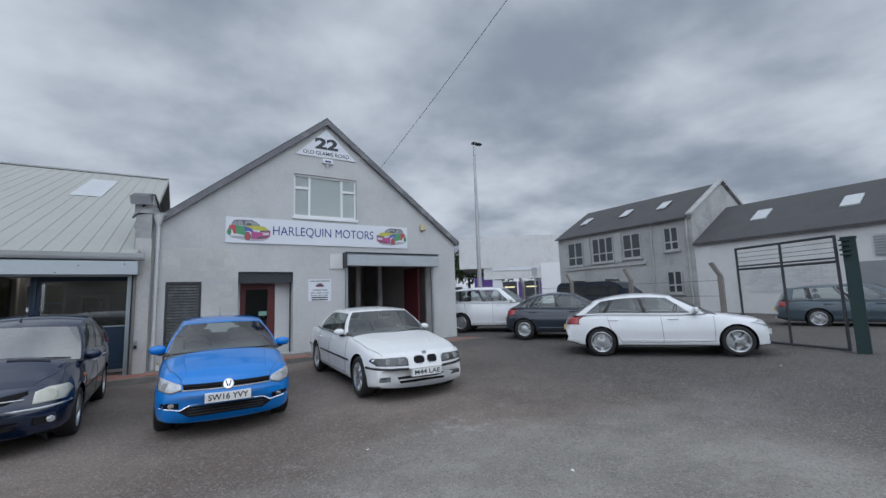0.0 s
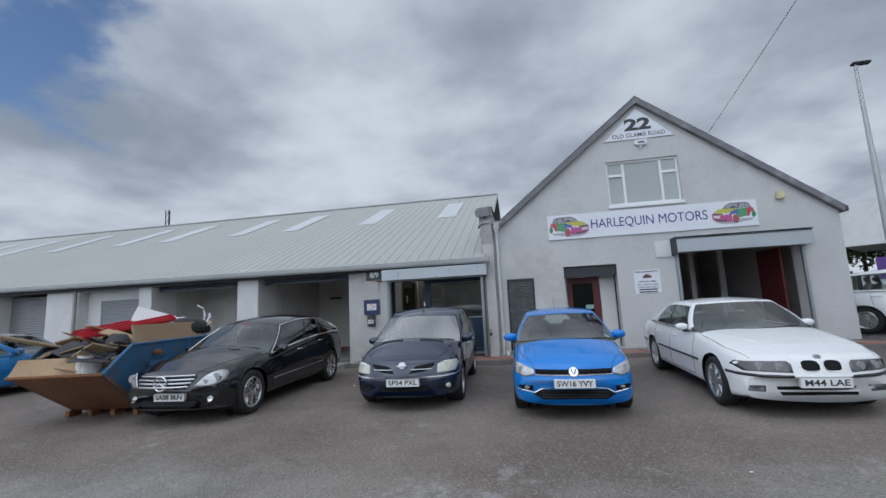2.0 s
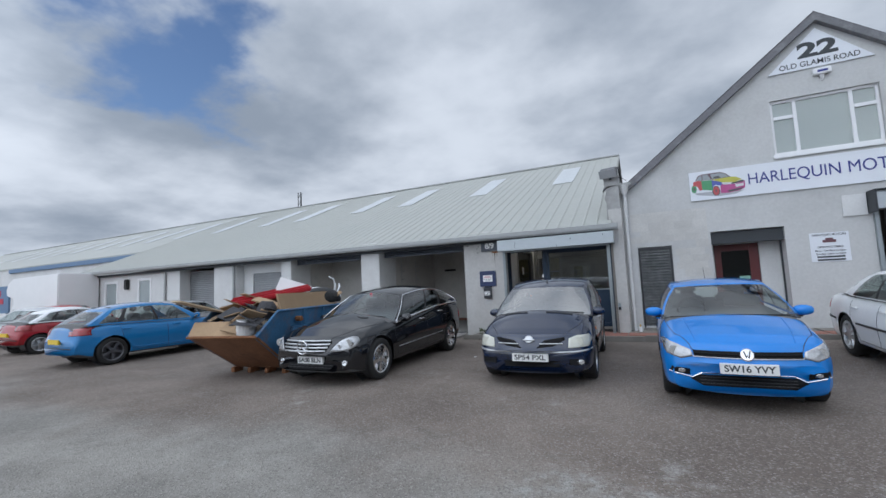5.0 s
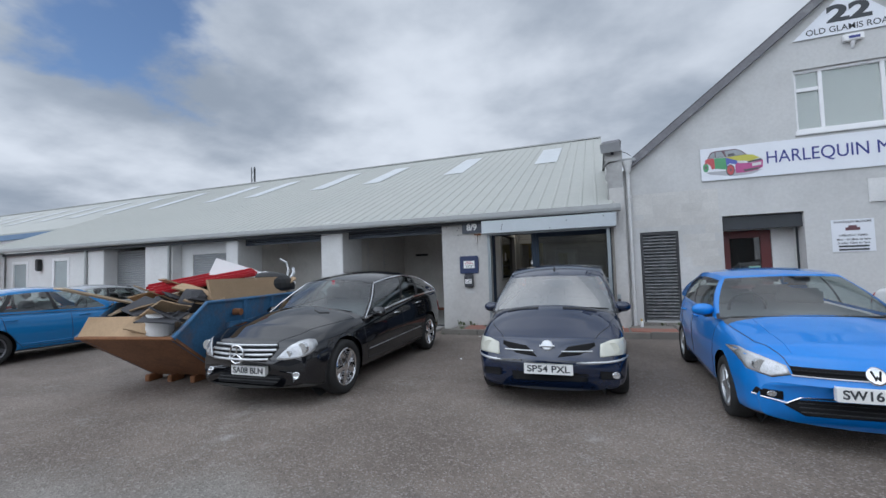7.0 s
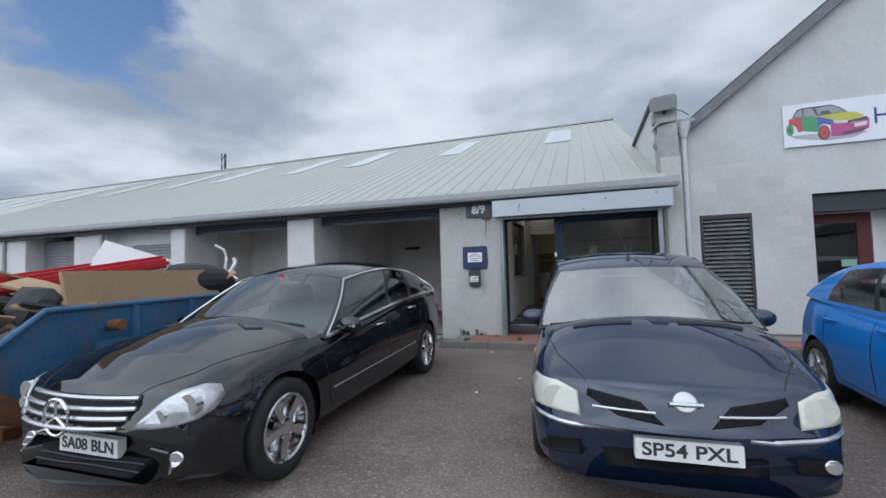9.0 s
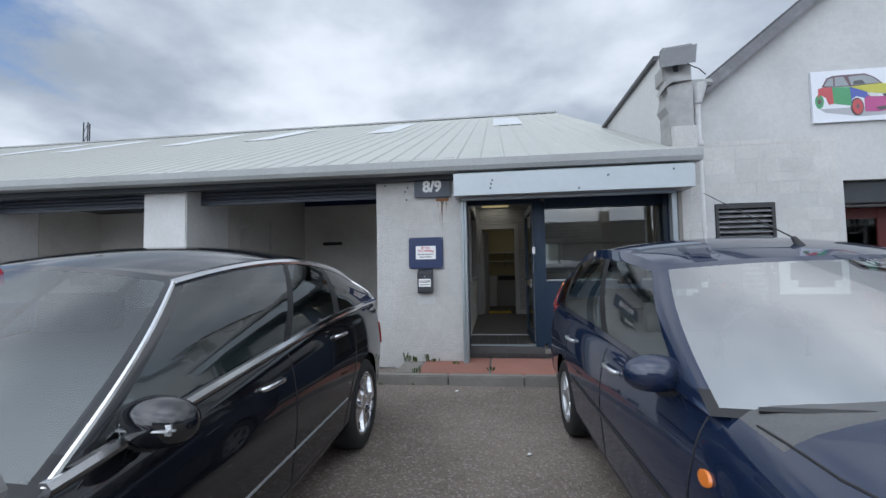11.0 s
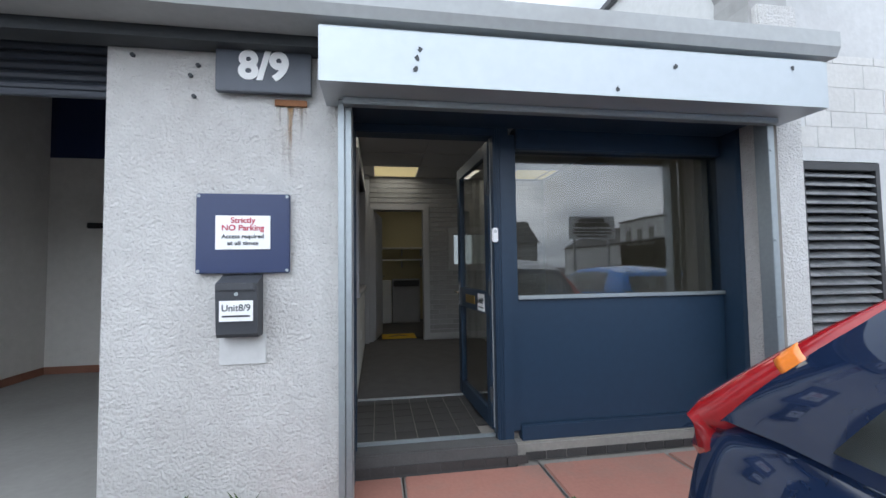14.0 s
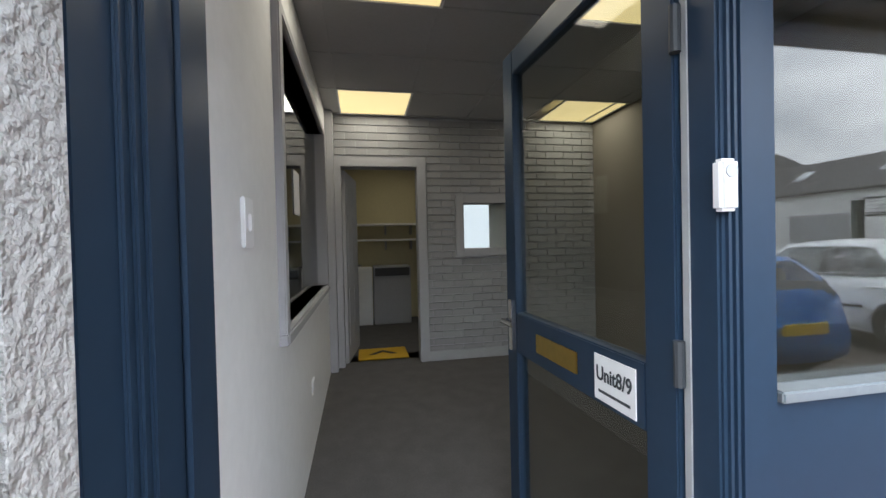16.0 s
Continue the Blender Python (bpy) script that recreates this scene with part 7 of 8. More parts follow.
    prism(bm, [(-0.10, -0.03), (-0.15, 0.12), (-0.08, 0.17), (0.05, 0.18), (0.12, 0.11), (0.08, -0.01)], "x", -0.16, 0.16)
    bmesh.ops.bevel(bm, geom=bm.edges[:], offset=0.015, segments=2, affect="EDGES")
    part("housing", bm, M["barge"], fl)
    bm = bmesh.new()
    prism(bm, [(-0.115, -0.045), (-0.105, -0.045), (-0.158, 0.135), (-0.168, 0.135)], "x", -0.18, 0.18)
    part("glass_front", bm, M["lamp_grey"], fl, "dull glass front in a metal rim")
    part("stem", cyl(bmesh.new(), (0, 0.03, -0.10), (0, 0.03, 0.0), 0.03), M["steel_dark"], fl)
    part("cable", tube(bmesh.new(), [(0.10, 0.02, 0.0), (0.16, 0.0, -0.06), (0.24, 0.02, -0.10), (0.32, 0.06, -0.17)], 0.006), M["black"], fl)
    # litter by the louvre
    bt = thing("bottle", "small discarded plastic bottle by the downpipe", "bottle", pose(0.24, 12.3, pave_z(0.2)))
    part("body", cyl(bmesh.new(), (0, 0, 0), (0, 0, 0.13), 0.035, 0.032, 14), M["upvc"], bt)
    part("cap", cyl(bmesh.new(), (0, 0, 0.13), (0, 0, 0.18), 0.018, 0.014, 12), M["yellow_mat"], bt)
    # overhead cable
    c = thing("overhead_cable", "thin black cable slung from the gable", "cable")
    a, b = Vector((6.1, 12.5, 5.95)), Vector((4.6, -9.0, 10.2))
    part("wire", tube(bmesh.new(), [a.lerp(b, k / 20) + Vector((0, 0, -0.5 * math.sin(math.pi * k / 20))) for k in range(21)], 0.006), M["black"], c)


M["maroon_print"] = mat("maroon_print", (0.12, 0.05, 0.06), 0.5, 0.3, 20)
M["maroon"] = mat("maroon_door", (0.09, 0.012, 0.018), 0.5, 0.1, 2)
M["sign_white"] = mat("sign_white", (0.72, 0.74, 0.78), 0.45, 0.03, 2)
M["blind"] = mat("blind_slats", (0.50, 0.51, 0.50), 0.7, 0.05, 3)
M["louvre_slat"] = mat("flaking_slat", (0.15, 0.155, 0.16), 0.45, 0.3, 3, dirt=((0.34, 0.34, 0.34), 0.8), dscale=7)
M["sticker_green"] = mat("sticker_green", (0.25, 0.45, 0.36), 0.5, 0.05, 3)
M["garage_box"] = mat("garage_box", (0.42, 0.45, 0.47), 0.5, 0.08, 1.2, metal=0.3, dirt=((0.3, 0.32, 0.33), 0.5))
build_gable_details()


# ---- unit bays ----
def slatted(name, label, x0, x1, y, z0, z1, pitch=0.085):
    d = thing(name, label, "roller shutter")
    k, z = 0, z0
    me = None
    while z < z1 - 0.01:
        if me is None:
            bm = bmesh.new()
            prism(bm, [(0.0, 0.0), (-0.018, 0.012), (-0.022, pitch * 0.5), (-0.012, pitch * 0.88), (0.0, pitch * 0.94), (0.01, pitch * 0.94), (0.01, 0.0)], "x", x0, x1)
            o = part("slat", bm, M["shutter"], d)
            me = o.data
        else:
            o = new("slat", me)
            o.parent = d
        o.location = (0, y, z)
        z += pitch
    return d


M["slat_blue"] = mat("blue_grey_slat", (0.075, 0.088, 0.115), 0.45, 0.12, 2)


def build_bays():
    slatted("shutter_door", "closed grey roller shutter door of a unit", -18.25, -15.95, FRONT + 0.5, 0.02, 2.66)
    slatted("shutter_window", "closed grey roller shutter over a window", -14.0, -12.25, FRONT + 0.40, 0.9, 2.35)
    # raised shutters at the heads of the open bays
    for x0, x1 in ((-7.55, -4.46), (-11.55, -8.30)):
        d = thing("raised_shutter", "raised dark roller shutter at the head of an open bay", "roller shutter")
        for k in range(7 if x0 > -8 else 4):
            bm = bmesh.new()
            prism(bm, [(0.0, 0.0), (-0.016, 0.008), (-0.020, 0.030), (-0.010, 0.052), (0.0, 0.058), (0.01, 0.058), (0.01, 0.0)], "x", x0, x1)
            part("slat", bm, M["slat_blue"], d).location = (0, FRONT + 0.34, 2.575 + 0.061 * k)
        part("bottom_bar", boxes((x0, x1, FRONT + 0.315, FRONT + 0.36, 2.535, 2.572), bevel=0.006), M["slat_blue"], d)
    for y in (13.66, 14.72):
        h = thing("wall_hook", "chrome wall hook rail in the bay", "hook", group="hooks in the open bay")
        bm = bmesh.new()
        tube(bm, [(-7.53, y, 2.5), (-7.53, y, 1.5)], 0.012)
        for z in (2.3, 2.1, 1.8):
            tube(bm, [(-7.53, y, z), (-7.40, y, z - 0.02), (-7.36, y, z + 0.04)], 0.010)
        part("rail", bm, M["silver_bar"], h)
    tagged(part("wall_slot", boxes((-7.05, -6.55, 16.31, 16.349, 2.08, 2.16), bevel=0.01), M["black"]), "dark slot in the bay wall", "slot")
    for b in ((-7.55, -4.46, 16.325, 16.349, 0.06, 0.16), (-7.55, -7.528, 13.34, 16.32, 0.06, 0.16)):
        tagged(part("baseboard", boxes(b, bevel=0.004), M["skirting"]), "red-brown stained skirting in the open bay", "baseboard", kind="structure")
    tagged(part("bay_sill", boxes((-7.55, -4.46, 12.42, 12.47, 0.06, 0.085), bevel=0.004), M["steel_dark"]), "dark steel threshold strip of the bay", "trim", kind="structure")
    # end block door and window
    for x0, x1, z0, z1, nm in ((-21.5, -20.4, 0.1, 2.5, "door_unit"), (-24.4, -23.2, 0.15, 2.45, "window_unit")):
        w = thing(nm, "white framed glazed unit in the end block", "door" if nm[0] == "d" else "window", kind="structure")
        for b in ((x0, x0 + 0.12, FRONT, FRONT + 0.12, z0, z1), (x1 - 0.12, x1, FRONT, FRONT + 0.12, z0, z1), (x0 + 0.12, x1 - 0.12, FRONT, FRONT + 0.12, z1 - 0.12, z1), (x0 + 0.12, x1 - 0.12, FRONT, FRONT + 0.12, z0, z0 + 0.3)):
            part("frame", boxes(b, bevel=0.006), M["upvc"], w)
        part("pane", boxes((x0 + 0.12, x1 - 0.12, FRONT + 0.05, FRONT + 0.058, z0 + 0.3, z1 - 0.12)), M["frosted"], w, "pale frosted pane")
    lt = thing("wall_light", "black bulkhead wall light on the end block", "wall light", pose(-22.3, FRONT, 2.25))
    part("case", boxes((-0.12, 0.12, -0.14, 0.0, -0.25, 0.25), bevel=0.03), M["black"], lt)
    for x in (-14.65, -19.25):
        p = thing("rain_pipe", "grey rainwater pipe on the unit front", "pipe", group="rain pipes on the units")
        part("pipe", cyl(bmesh.new(), (x, FRONT - 0.05, 0.0), (x, FRONT - 0.05, 2.76), 0.05), M["gutter"], p)
    # higher roof part at the far end
    tagged(part("wall_far_unit", boxes((-70, -27, 15.5, 15.7, 0, 4.30)), M["white_wall"]), "white wall of the set-back far unit", "wall", kind="structure")
    tagged(part("trim_blue", boxes((-45, -27.0, 15.36, 15.49, 3.98, 4.27)), M["trim_blue"]), "faded blue fascia of the far unit", "trim", kind="structure")
    m = thing("roof_mast", "thin lattice mast beyond the roof ridge", "mast", pose(-22.65, 24.0, 5.0))
    bm = bmesh.new()
    for dx, dy in ((-0.12, 0), (0.12, 0), (0, 0.2)):
        cyl(bm, (dx, dy, 0), (dx, dy, 4.0), 0.03, seg=6)
    for k in range(8):
        cyl(bm, (-0.12, 0, 0.5 * k), (0.12, 0, 0.5 * k + 0.4), 0.015, seg=5)
    part("lattice", bm, M["steel_dark"], m)


M["frosted"] = mat("frosted_pane", (0.32, 0.36, 0.36), 0.25, 0.1, 2)
M["trim_blue"] = mat("faded_blue", (0.12, 0.20, 0.32), 0.6, 0.1, 2)
build_bays()


# ---- skip ----
def build_skip():
    s = thing("skip", "blue rusty builders' skip heaped with rubbish", "skip", pose(-6.38, 5.62, 0.0, 0, 0, 9))
    W, L = 0.76, 3.5
    def panel(name, quad, material, t=0.03, lab=""):
        q = [Vector(p) for p in quad]
        n = (q[1] - q[0]).cross(q[3] - q[0]).normalized() * t
        bm = bmesh.new()
        a = [bm.verts.new(p) for p in q]
        b = [bm.verts.new(p + n) for p in q]
        bm.faces.new(a); bm.faces.new(b[::-1])
        for i in range(4):
            bm.faces.new((a[i], b[i], b[(i + 1) % 4], a[(i + 1) % 4]))
        return part(name, bm, material, s, lab)
    panel("front_plate", [(-W, 0, 0.80), (W, 0, 0.80), (W - 0.12, 1.05, 0.08), (-W + 0.12, 1.05, 0.08)], M["rust_plate"], 0.03, "rusty sloping front plate")
    panel("rear_plate", [(-W, L, 1.20), (W, L, 1.20), (W - 0.12, L - 0.9, 0.08), (-W + 0.12, L - 0.9, 0.08)], M["skip_blue"])
    panel("floor_plate", [(-W + 0.12, 1.05, 0.09), (W - 0.12, 1.05, 0.09), (W - 0.12, L - 0.9, 0.09), (-W + 0.12, L - 0.9, 0.09)], M["rust_plate"])
    for sg in (-1, 1):
        bm = bmesh.new()
        pts = [(0.0, 0.80), (0.55, 1.20), (L, 1.20), (L - 0.9, 0.08), (1.05, 0.08)]
        va = [bm.verts.new((sg * (W - 0.12 * (1.2 - z) / 1.1), y, z)) for y, z in pts]
        vb = [bm.verts.new((sg * (W - 0.03 - 0.12 * (1.2 - z) / 1.1), y, z)) for y, z in pts]
        bm.faces.new(va); bm.faces.new(vb[::-1])
        for i in range(5):
            bm.faces.new((va[i], vb[i], vb[(i + 1) % 5], va[(i + 1) % 5]))
        part("side_plate", bm, M["skip_blue"], s, "scraped blue side plate")
        part("top_rail", tube(bmesh.new(), [(sg * W, 0.0, 0.80), (sg * W, 0.55, 1.20), (sg * W, L, 1.20)], 0.026, 8), M["skip_blue"], s)
        part("side_rail", boxes((sg * (W - 0.03), sg * (W + 0.04), 0.95, L - 0.45, 0.80, 0.88), bevel=0.01), M["skip_blue"], s)
        for y in (1.3, 2.0, 2.7):
            part("rib", boxes((sg * (W - 0.10), sg * (W + 0.035), y, y + 0.07, 0.12, 1.18), bevel=0.01), M["skip_blue"], s)
        for y in (1.1, 2.4):
            part("lifting_lug", cyl(bmesh.new(), (sg * W, y, 1.02), (sg * (W + 0.12), y, 1.02), 0.05, seg=12), M["rust"], s)
    for x in (-0.6, -0.2, 0.2, 0.6):
        part("foot", boxes((x - 0.04, x + 0.04, 0.9, 1.15, 0.0, 0.10), bevel=0.008), M["rust"], s)
    part("lip", tube(bmesh.new(), [(-W, 0, 0.80), (W, 0, 0.80)], 0.024, 8), M["rust"], s)
    part("stencil", boxes((W + 0.002 - 0.01, W + 0.001, 2.1, 2.9, 0.95, 1.1)), M["skip_blue"], s)

    base = s.matrix_world
    def rubbish(name, label, bm, material, at, cat="rubbish"):
        o = part(name, bm, material, None, "", False)
        at.translation.x *= 0.8
        o.matrix_world = base @ at
        tagged(o, label, cat, group="rubbish in the skip")
        return o
    rnd = random.Random(7)
    # heap that fills the skip, uneven
    bm = bmesh.new()
    nx, ny = 14, 26
    g = [[bm.verts.new((-0.66 + 1.32 * i / nx, 0.12 + 3.2 * j / ny, (0.70 + 0.42 * min(1, j / 9)) + 0.16 * math.sin(math.pi * i / nx) + 0.10 * noise.noise((i * 0.6, j * 0.5, 3)))) for j in range(ny + 1)] for i in range(nx + 1)]
    for i in range(nx):
        for j in range(ny):
            bm.faces.new((g[i][j], g[i + 1][j], g[i + 1][j + 1], g[i][j + 1]))
    o = part("rubbish_heap", bm, M["rubble"], None)
    o.matrix_world = base
    tagged(o, "loose mixed rubbish filling the skip", "rubbish", kind="stuff")
    for k in range(34):
        w, d = rnd.uniform(0.2, 0.75), rnd.uniform(0.15, 0.5)
        bm = boxes((-w / 2, w / 2, -d / 2, d / 2, -0.008, 0.008))
        bmesh.ops.subdivide_edges(bm, edges=bm.edges, cuts=3, use_grid_fill=True)
        c = rnd.uniform(-0.3, 0.3)
        for v in bm.verts:
            v.co.z += c * v.co.x * v.co.x + rnd.uniform(-0.006, 0.006)
        y = rnd.uniform(0.1, 3.2)
        rubbish("cardboard_scrap", "torn piece of brown cardboard in the skip", bm, M[rnd.choice(("card", "card", "card_pale", "dark_scrap"))], pose(rnd.uniform(-0.7, 0.7), y, 0.95 + 0.35 * min(1, y / 1.2) + rnd.uniform(-0.05, 0.14), rnd.uniform(-35, 35), rnd.uniform(-30, 30), rnd.uniform(0, 180)), "cardboard")
    bm = boxes((-1.0, 0.9, -0.30, 0.30, -0.012, 0.012))
    rubbish("cardboard_sheet", "long flattened cardboard sheet sloping over the skip", bm, M["card_pale"], pose(-0.62, 0.75, 1.16, 0, 18, 64), "cardboard")
    rubbish("cardboard_sheet", "cardboard flap on the skip's lip", boxes((-0.55, 0.55, -0.16, 0.16, -0.01, 0.01)), M["card"], pose(-0.25, 0.12, 0.92, 58, 0, 4), "cardboard")
    rubbish("cardboard_box", "opened brown cardboard box along the skip's edge", boxes((-0.9, 0.9, -0.02, 0.02, -0.18, 0.18)), M["card"], pose(0.72, 1.75, 1.34, -14, 0, 88), "cardboard")
    bm = bmesh.new()
    for k in range(5):
        box(bm, -0.8, 0.75, -0.26 + 0.10 * k, -0.17 + 0.10 * k, -0.05 + 0.03 * math.sin(k * 1.9), 0.05 + 0.035 * math.sin(k * 1.9), 0.03)
    rubbish("red_bumper", "crumpled red plastic car bumper on the heap", bm, M["red_plastic"], pose(-0.15, 1.55, 1.50, 6, -10, 58), "bumper")
    bm = bmesh.new()
    bmesh.ops.create_uvsphere(bm, u_segments=24, v_segments=12, radius=1.0)
    for v in bm.verts:
        v.co = Vector((v.co.x * 0.62, v.co.y * 0.30, max(v.co.z, -0.2) * 0.30))
    rubbish("black_liner", "black plastic wheel arch liner", bm, M["black"], pose(0.45, 2.55, 1.32, 0, 0, 80), "car part")
    bm = bmesh.new()
    cyl(bm, (0, 0, 0), (0, 0, 0.26), 0.16, 0.16, 18)
    rubbish("white_bucket", "white plastic tub among the rubbish", bm, M["upvc"], pose(0.42, 0.22, 0.84, 8, 10, 0), "bucket")
    for k, (x, y, z, a, b, c) in enumerate(((0.1, 1.95, 1.62, 70, 20, 30), (0.0, 2.6, 1.55, 10, -8, 65), (0.3, 3.0, 1.50, 25, 10, 70))):
        bm = boxes((-0.35, 0.35, -0.16, 0.16, -0.01, 0.01))
        rubbish("plastic_sheet", "broken white plastic panel", bm, M["upvc"], pose(x, y, z, a, b, c), "panel")
    bm = bmesh.new()
    tube(bm, [(0, 0, 0), (0.05, 0.02, 0.3), (0.02, 0.06, 0.45), (-0.10, 0.08, 0.52)], 0.022, 8)
    tube(bm, [(0.05, 0, 0.05), (0.16, 0.05, 0.25), (0.15, 0.1, 0.33)], 0.03, 8)
    rubbish("wing_mirror_arm", "bent silver trim standing out of the heap", bm, M["silver_bar"], pose(0.5, 3.05, 1.35, 0, 0, 40), "trim piece")
    for k in range(8):
        bm = bmesh.new()
        bmesh.ops.create_icosphere(bm, subdivisions=2, radius=rnd.uniform(0.10, 0.2))
        for v in bm.verts:
            v.co *= 1 + 0.3 * noise.noise(v.co * 9 + Vector((k, 0, 0)))
        rubbish("rubbish_bag", "crumpled dark refuse bag", bm, M["dark_scrap" if k % 3 else "black"], pose(rnd.uniform(-0.5, 0.6), rnd.uniform(0.4, 1.6), 1.15 + rnd.uniform(-0.1, 0.12), rnd.uniform(0, 90), 0, rnd.uniform(0, 90)), "bag")
    # tyres beside the wall
    tm, rm = wheel_meshes(0.33, 0.20, 0.22, 5)
    tm.materials.append(M["tyre"])
    for k, (x, y) in enumerate(((-10.4, 9.4), (-9.7, 9.3), (-9.0, 9.5))):
        for j in range(3 + (k == 0)):
            o = new("tyre", tm)
            o.matrix_world = pose(x + 0.03 * j, y, 0.11 + 0.215 * j, 0, 90, 0)
            tagged(o, "worn black tyre in a stack behind the skip", "tyre", group="stacked tyres")


M["rust_plate"] = mat("rust_plate", (0.21, 0.095, 0.045), 0.75, 0.35, 2.2, 0.003, 30, dirt=((0.10, 0.05, 0.03), 0.7), dscale=2)
M["rubble"] = mat("mixed_rubbish", (0.20, 0.16, 0.12), 0.95, 0.6, 4, 0.02, 15)
M["card_pale"] = mat("pale_cardboard", (0.46, 0.36, 0.25), 0.9, 0.12, 3, island=0.2)
M["dark_scrap"] = mat("dark_scrap", (0.05, 0.05, 0.055), 0.8, 0.3, 5)
M["red_plastic"] = mat("red_plastic", (0.42, 0.02, 0.03), 0.4, 0.15, 3)
build_skip()


# ---- other parked cars ----
def plain_car(label, coat, at, L, W, H, wheel_r=0.31, wb=2.6, over=0.85, rim="alloy", spokes=5, tail="hatch", belt=0.93, rim_r=0.2, roof_coat=None, plate="", twin=False):
    k = L / 4.0
    rear = {"hatch": (L - 0.78, L - 0.10), "estate": (L - 0.40, L - 0.10), "saloon": (L - 1.35, L - 0.70)}[tail]
    deck_rear = [(L - 0.28, belt + 0.02), (L - 0.12, belt - 0.06), (L, 0.6)] if tail != "saloon" else [(L - 0.7, belt + 0.04), (L - 0.15, belt), (L, 0.55)]
    c = Car(at, label, coat, L, W,
            [(0, 0.48), (0.04, 0.60), (0.12, 0.70), (0.3, 0.76), (0.7 * k, 0.83), (1.15 * k, belt), (1.7 * k, belt - 0.02), (L - 0.9, belt + 0.03)] + deck_rear,
            [(0, 0.83), (0.2, 0.93), (0.5, 0.98), (1.0, 1.0), (L - 0.7, 1.0), (L, 0.86)],
            [(0, 0.22), (0.4, 0.18), (L - 0.4, 0.20), (L, 0.32)], (over, over + wb), wheel_r,
            dict(cowl=0.95 * k, tail=rear[1], head=1.72 * k, rear=rear[0], roof=H - 0.01, wb=0.93, wr=0.70, panes=[(0.09, 0.42), (0.45, 0.75), (0.79, 0.93)], win=(0.08, 0.88), drop=0.05, arch=0.06 if tail == "hatch" else 0.03, cback=0.22, rwin=0.12),
            rim_r=rim_r, spokes=spokes, rim=rim, bow=0.2, rear_bow=0.12, twin=twin, split=0.10)
    c.both("headlamp", "front", [(0.46 * W / 1.7, 0.60), (0.72 * W / 1.7, 0.61), (0.79 * W / 1.7, 0.69), (0.72 * W / 1.7, 0.73), (0.50 * W / 1.7, 0.68)], M["lens"], 0.009)
    c.decal("grille", "front", [(-0.42, 0.66), (0.42, 0.66), (0.40, 0.58), (-0.40, 0.58)], M["grille"], 0.004)
    c.decal("lower_grille", "front", [(-0.5, 0.38), (0.5, 0.38), (0.42, 0.27), (-0.42, 0.27)], M["grille"], 0.004)
    c.both("tail_lamp", "rear", [(0.52 * W / 1.7, belt - 0.04), (0.74 * W / 1.7, belt - 0.03), (0.78 * W / 1.7, belt - 0.20), (0.54 * W / 1.7, belt - 0.20)], M["red_lens"], 0.012)
    c.both("tail_lamp", "side", [(L - 0.28, belt - 0.06), (L - 0.13, belt - 0.10), (L - 0.10, belt - 0.20), (L - 0.26, belt - 0.18)], M["red_lens"], 0.008)
    c.plate(plate, 0.46)
    c.plate("", 0.62, "rear", True)
    mid = over + wb * 0.52
    c.seam("side", [(over + 0.40, belt - 0.03), (over + 0.42, 0.32), (mid, 0.30), (mid + 0.02, belt - 0.02)], 0.004)
    c.seam("side", [(mid, 0.30), (over + wb - 0.45, 0.31), (over + wb - 0.22, 0.62), (over + wb - 0.15, belt - 0.01)], 0.004)
    c.seam("side", [(over + 0.45, 0.34), (over + wb - 0.45, 0.36)], 0.010, coat, "sill_crease")
    c.mirrors(1.42 * k, belt + 0.07, coat, 0.08, 0.95)
    c.handles((mid - 0.22, over + wb - 0.28), belt - 0.12, coat)
    c.seam("rear", [(-0.6, 0.45), (0.6, 0.45)], 0.012, M["black"], "bumper_line", False)
    if roof_coat:
        for o in c.ob.children:
            if o.name.split(".")[0] == "roof":
                o.data.materials[0] = roof_coat
    return c


WHITE2, DARKBLUE, STEEL, FORD = paint("white_paint_coat", (0.76, 0.77, 0.78)), paint("slate_blue_paint", (0.022, 0.030, 0.045), 0.2), paint("steel_blue_paint", (0.06, 0.085, 0.105), 0.3), paint("mid_blue_paint", (0.012, 0.17, 0.42), 0.15)
plain_car("white hatchback with dark windows parked across the yard", WHITE2, on_ground(11.88, 4.42, 39, 2.69, 0.77), 4.32, 1.765, 1.42, 0.315, 2.69, 0.77, rim_r=0.225, spokes=5, twin=True, belt=0.92)
plain_car("dark slate blue hatchback beside the white one", DARKBLUE, on_ground(12.62, 8.0, 41, 2.58, 0.80), 4.06, 1.72, 1.45, 0.31, 2.58, 0.80, rim_r=0.20, spokes=10, belt=0.95)
plain_car("white compact off-roader behind the workshop corner", WHITE2, on_ground(12.5, 11.2, 41, 2.60, 0.88), 4.43, 1.81, 1.69, 0.345, 2.60, 0.88, rim_r=0.22, spokes=5, tail="estate", belt=1.08)
plain_car("steel blue estate car parked on the road", STEEL, pose(21.2, 2.6, 0.2, 0, 0, 20), 4.82, 1.8, 1.50, 0.32, 2.70, 0.95, tail="estate", rim_r=0.22, spokes=5, twin=True)
plain_car("mid blue hatchback with dark alloy wheels, nose to the units", FORD, pose(-12.0, 9.88, 0.0, 0, 0, 178), 4.34, 1.84, 1.48, 0.325, 2.64, 0.88, rim="alloy_dark", rim_r=0.225, spokes=5, twin=True, belt=0.95)
plain_car("silver hatchback facing the yard", paint("silver_paint", (0.42, 0.43, 0.44), 0.5), pose(-14.4, 7.3, 0.0, 0, 0, 4), 4.2, 1.76, 1.46, 0.31, 2.57, 0.85)
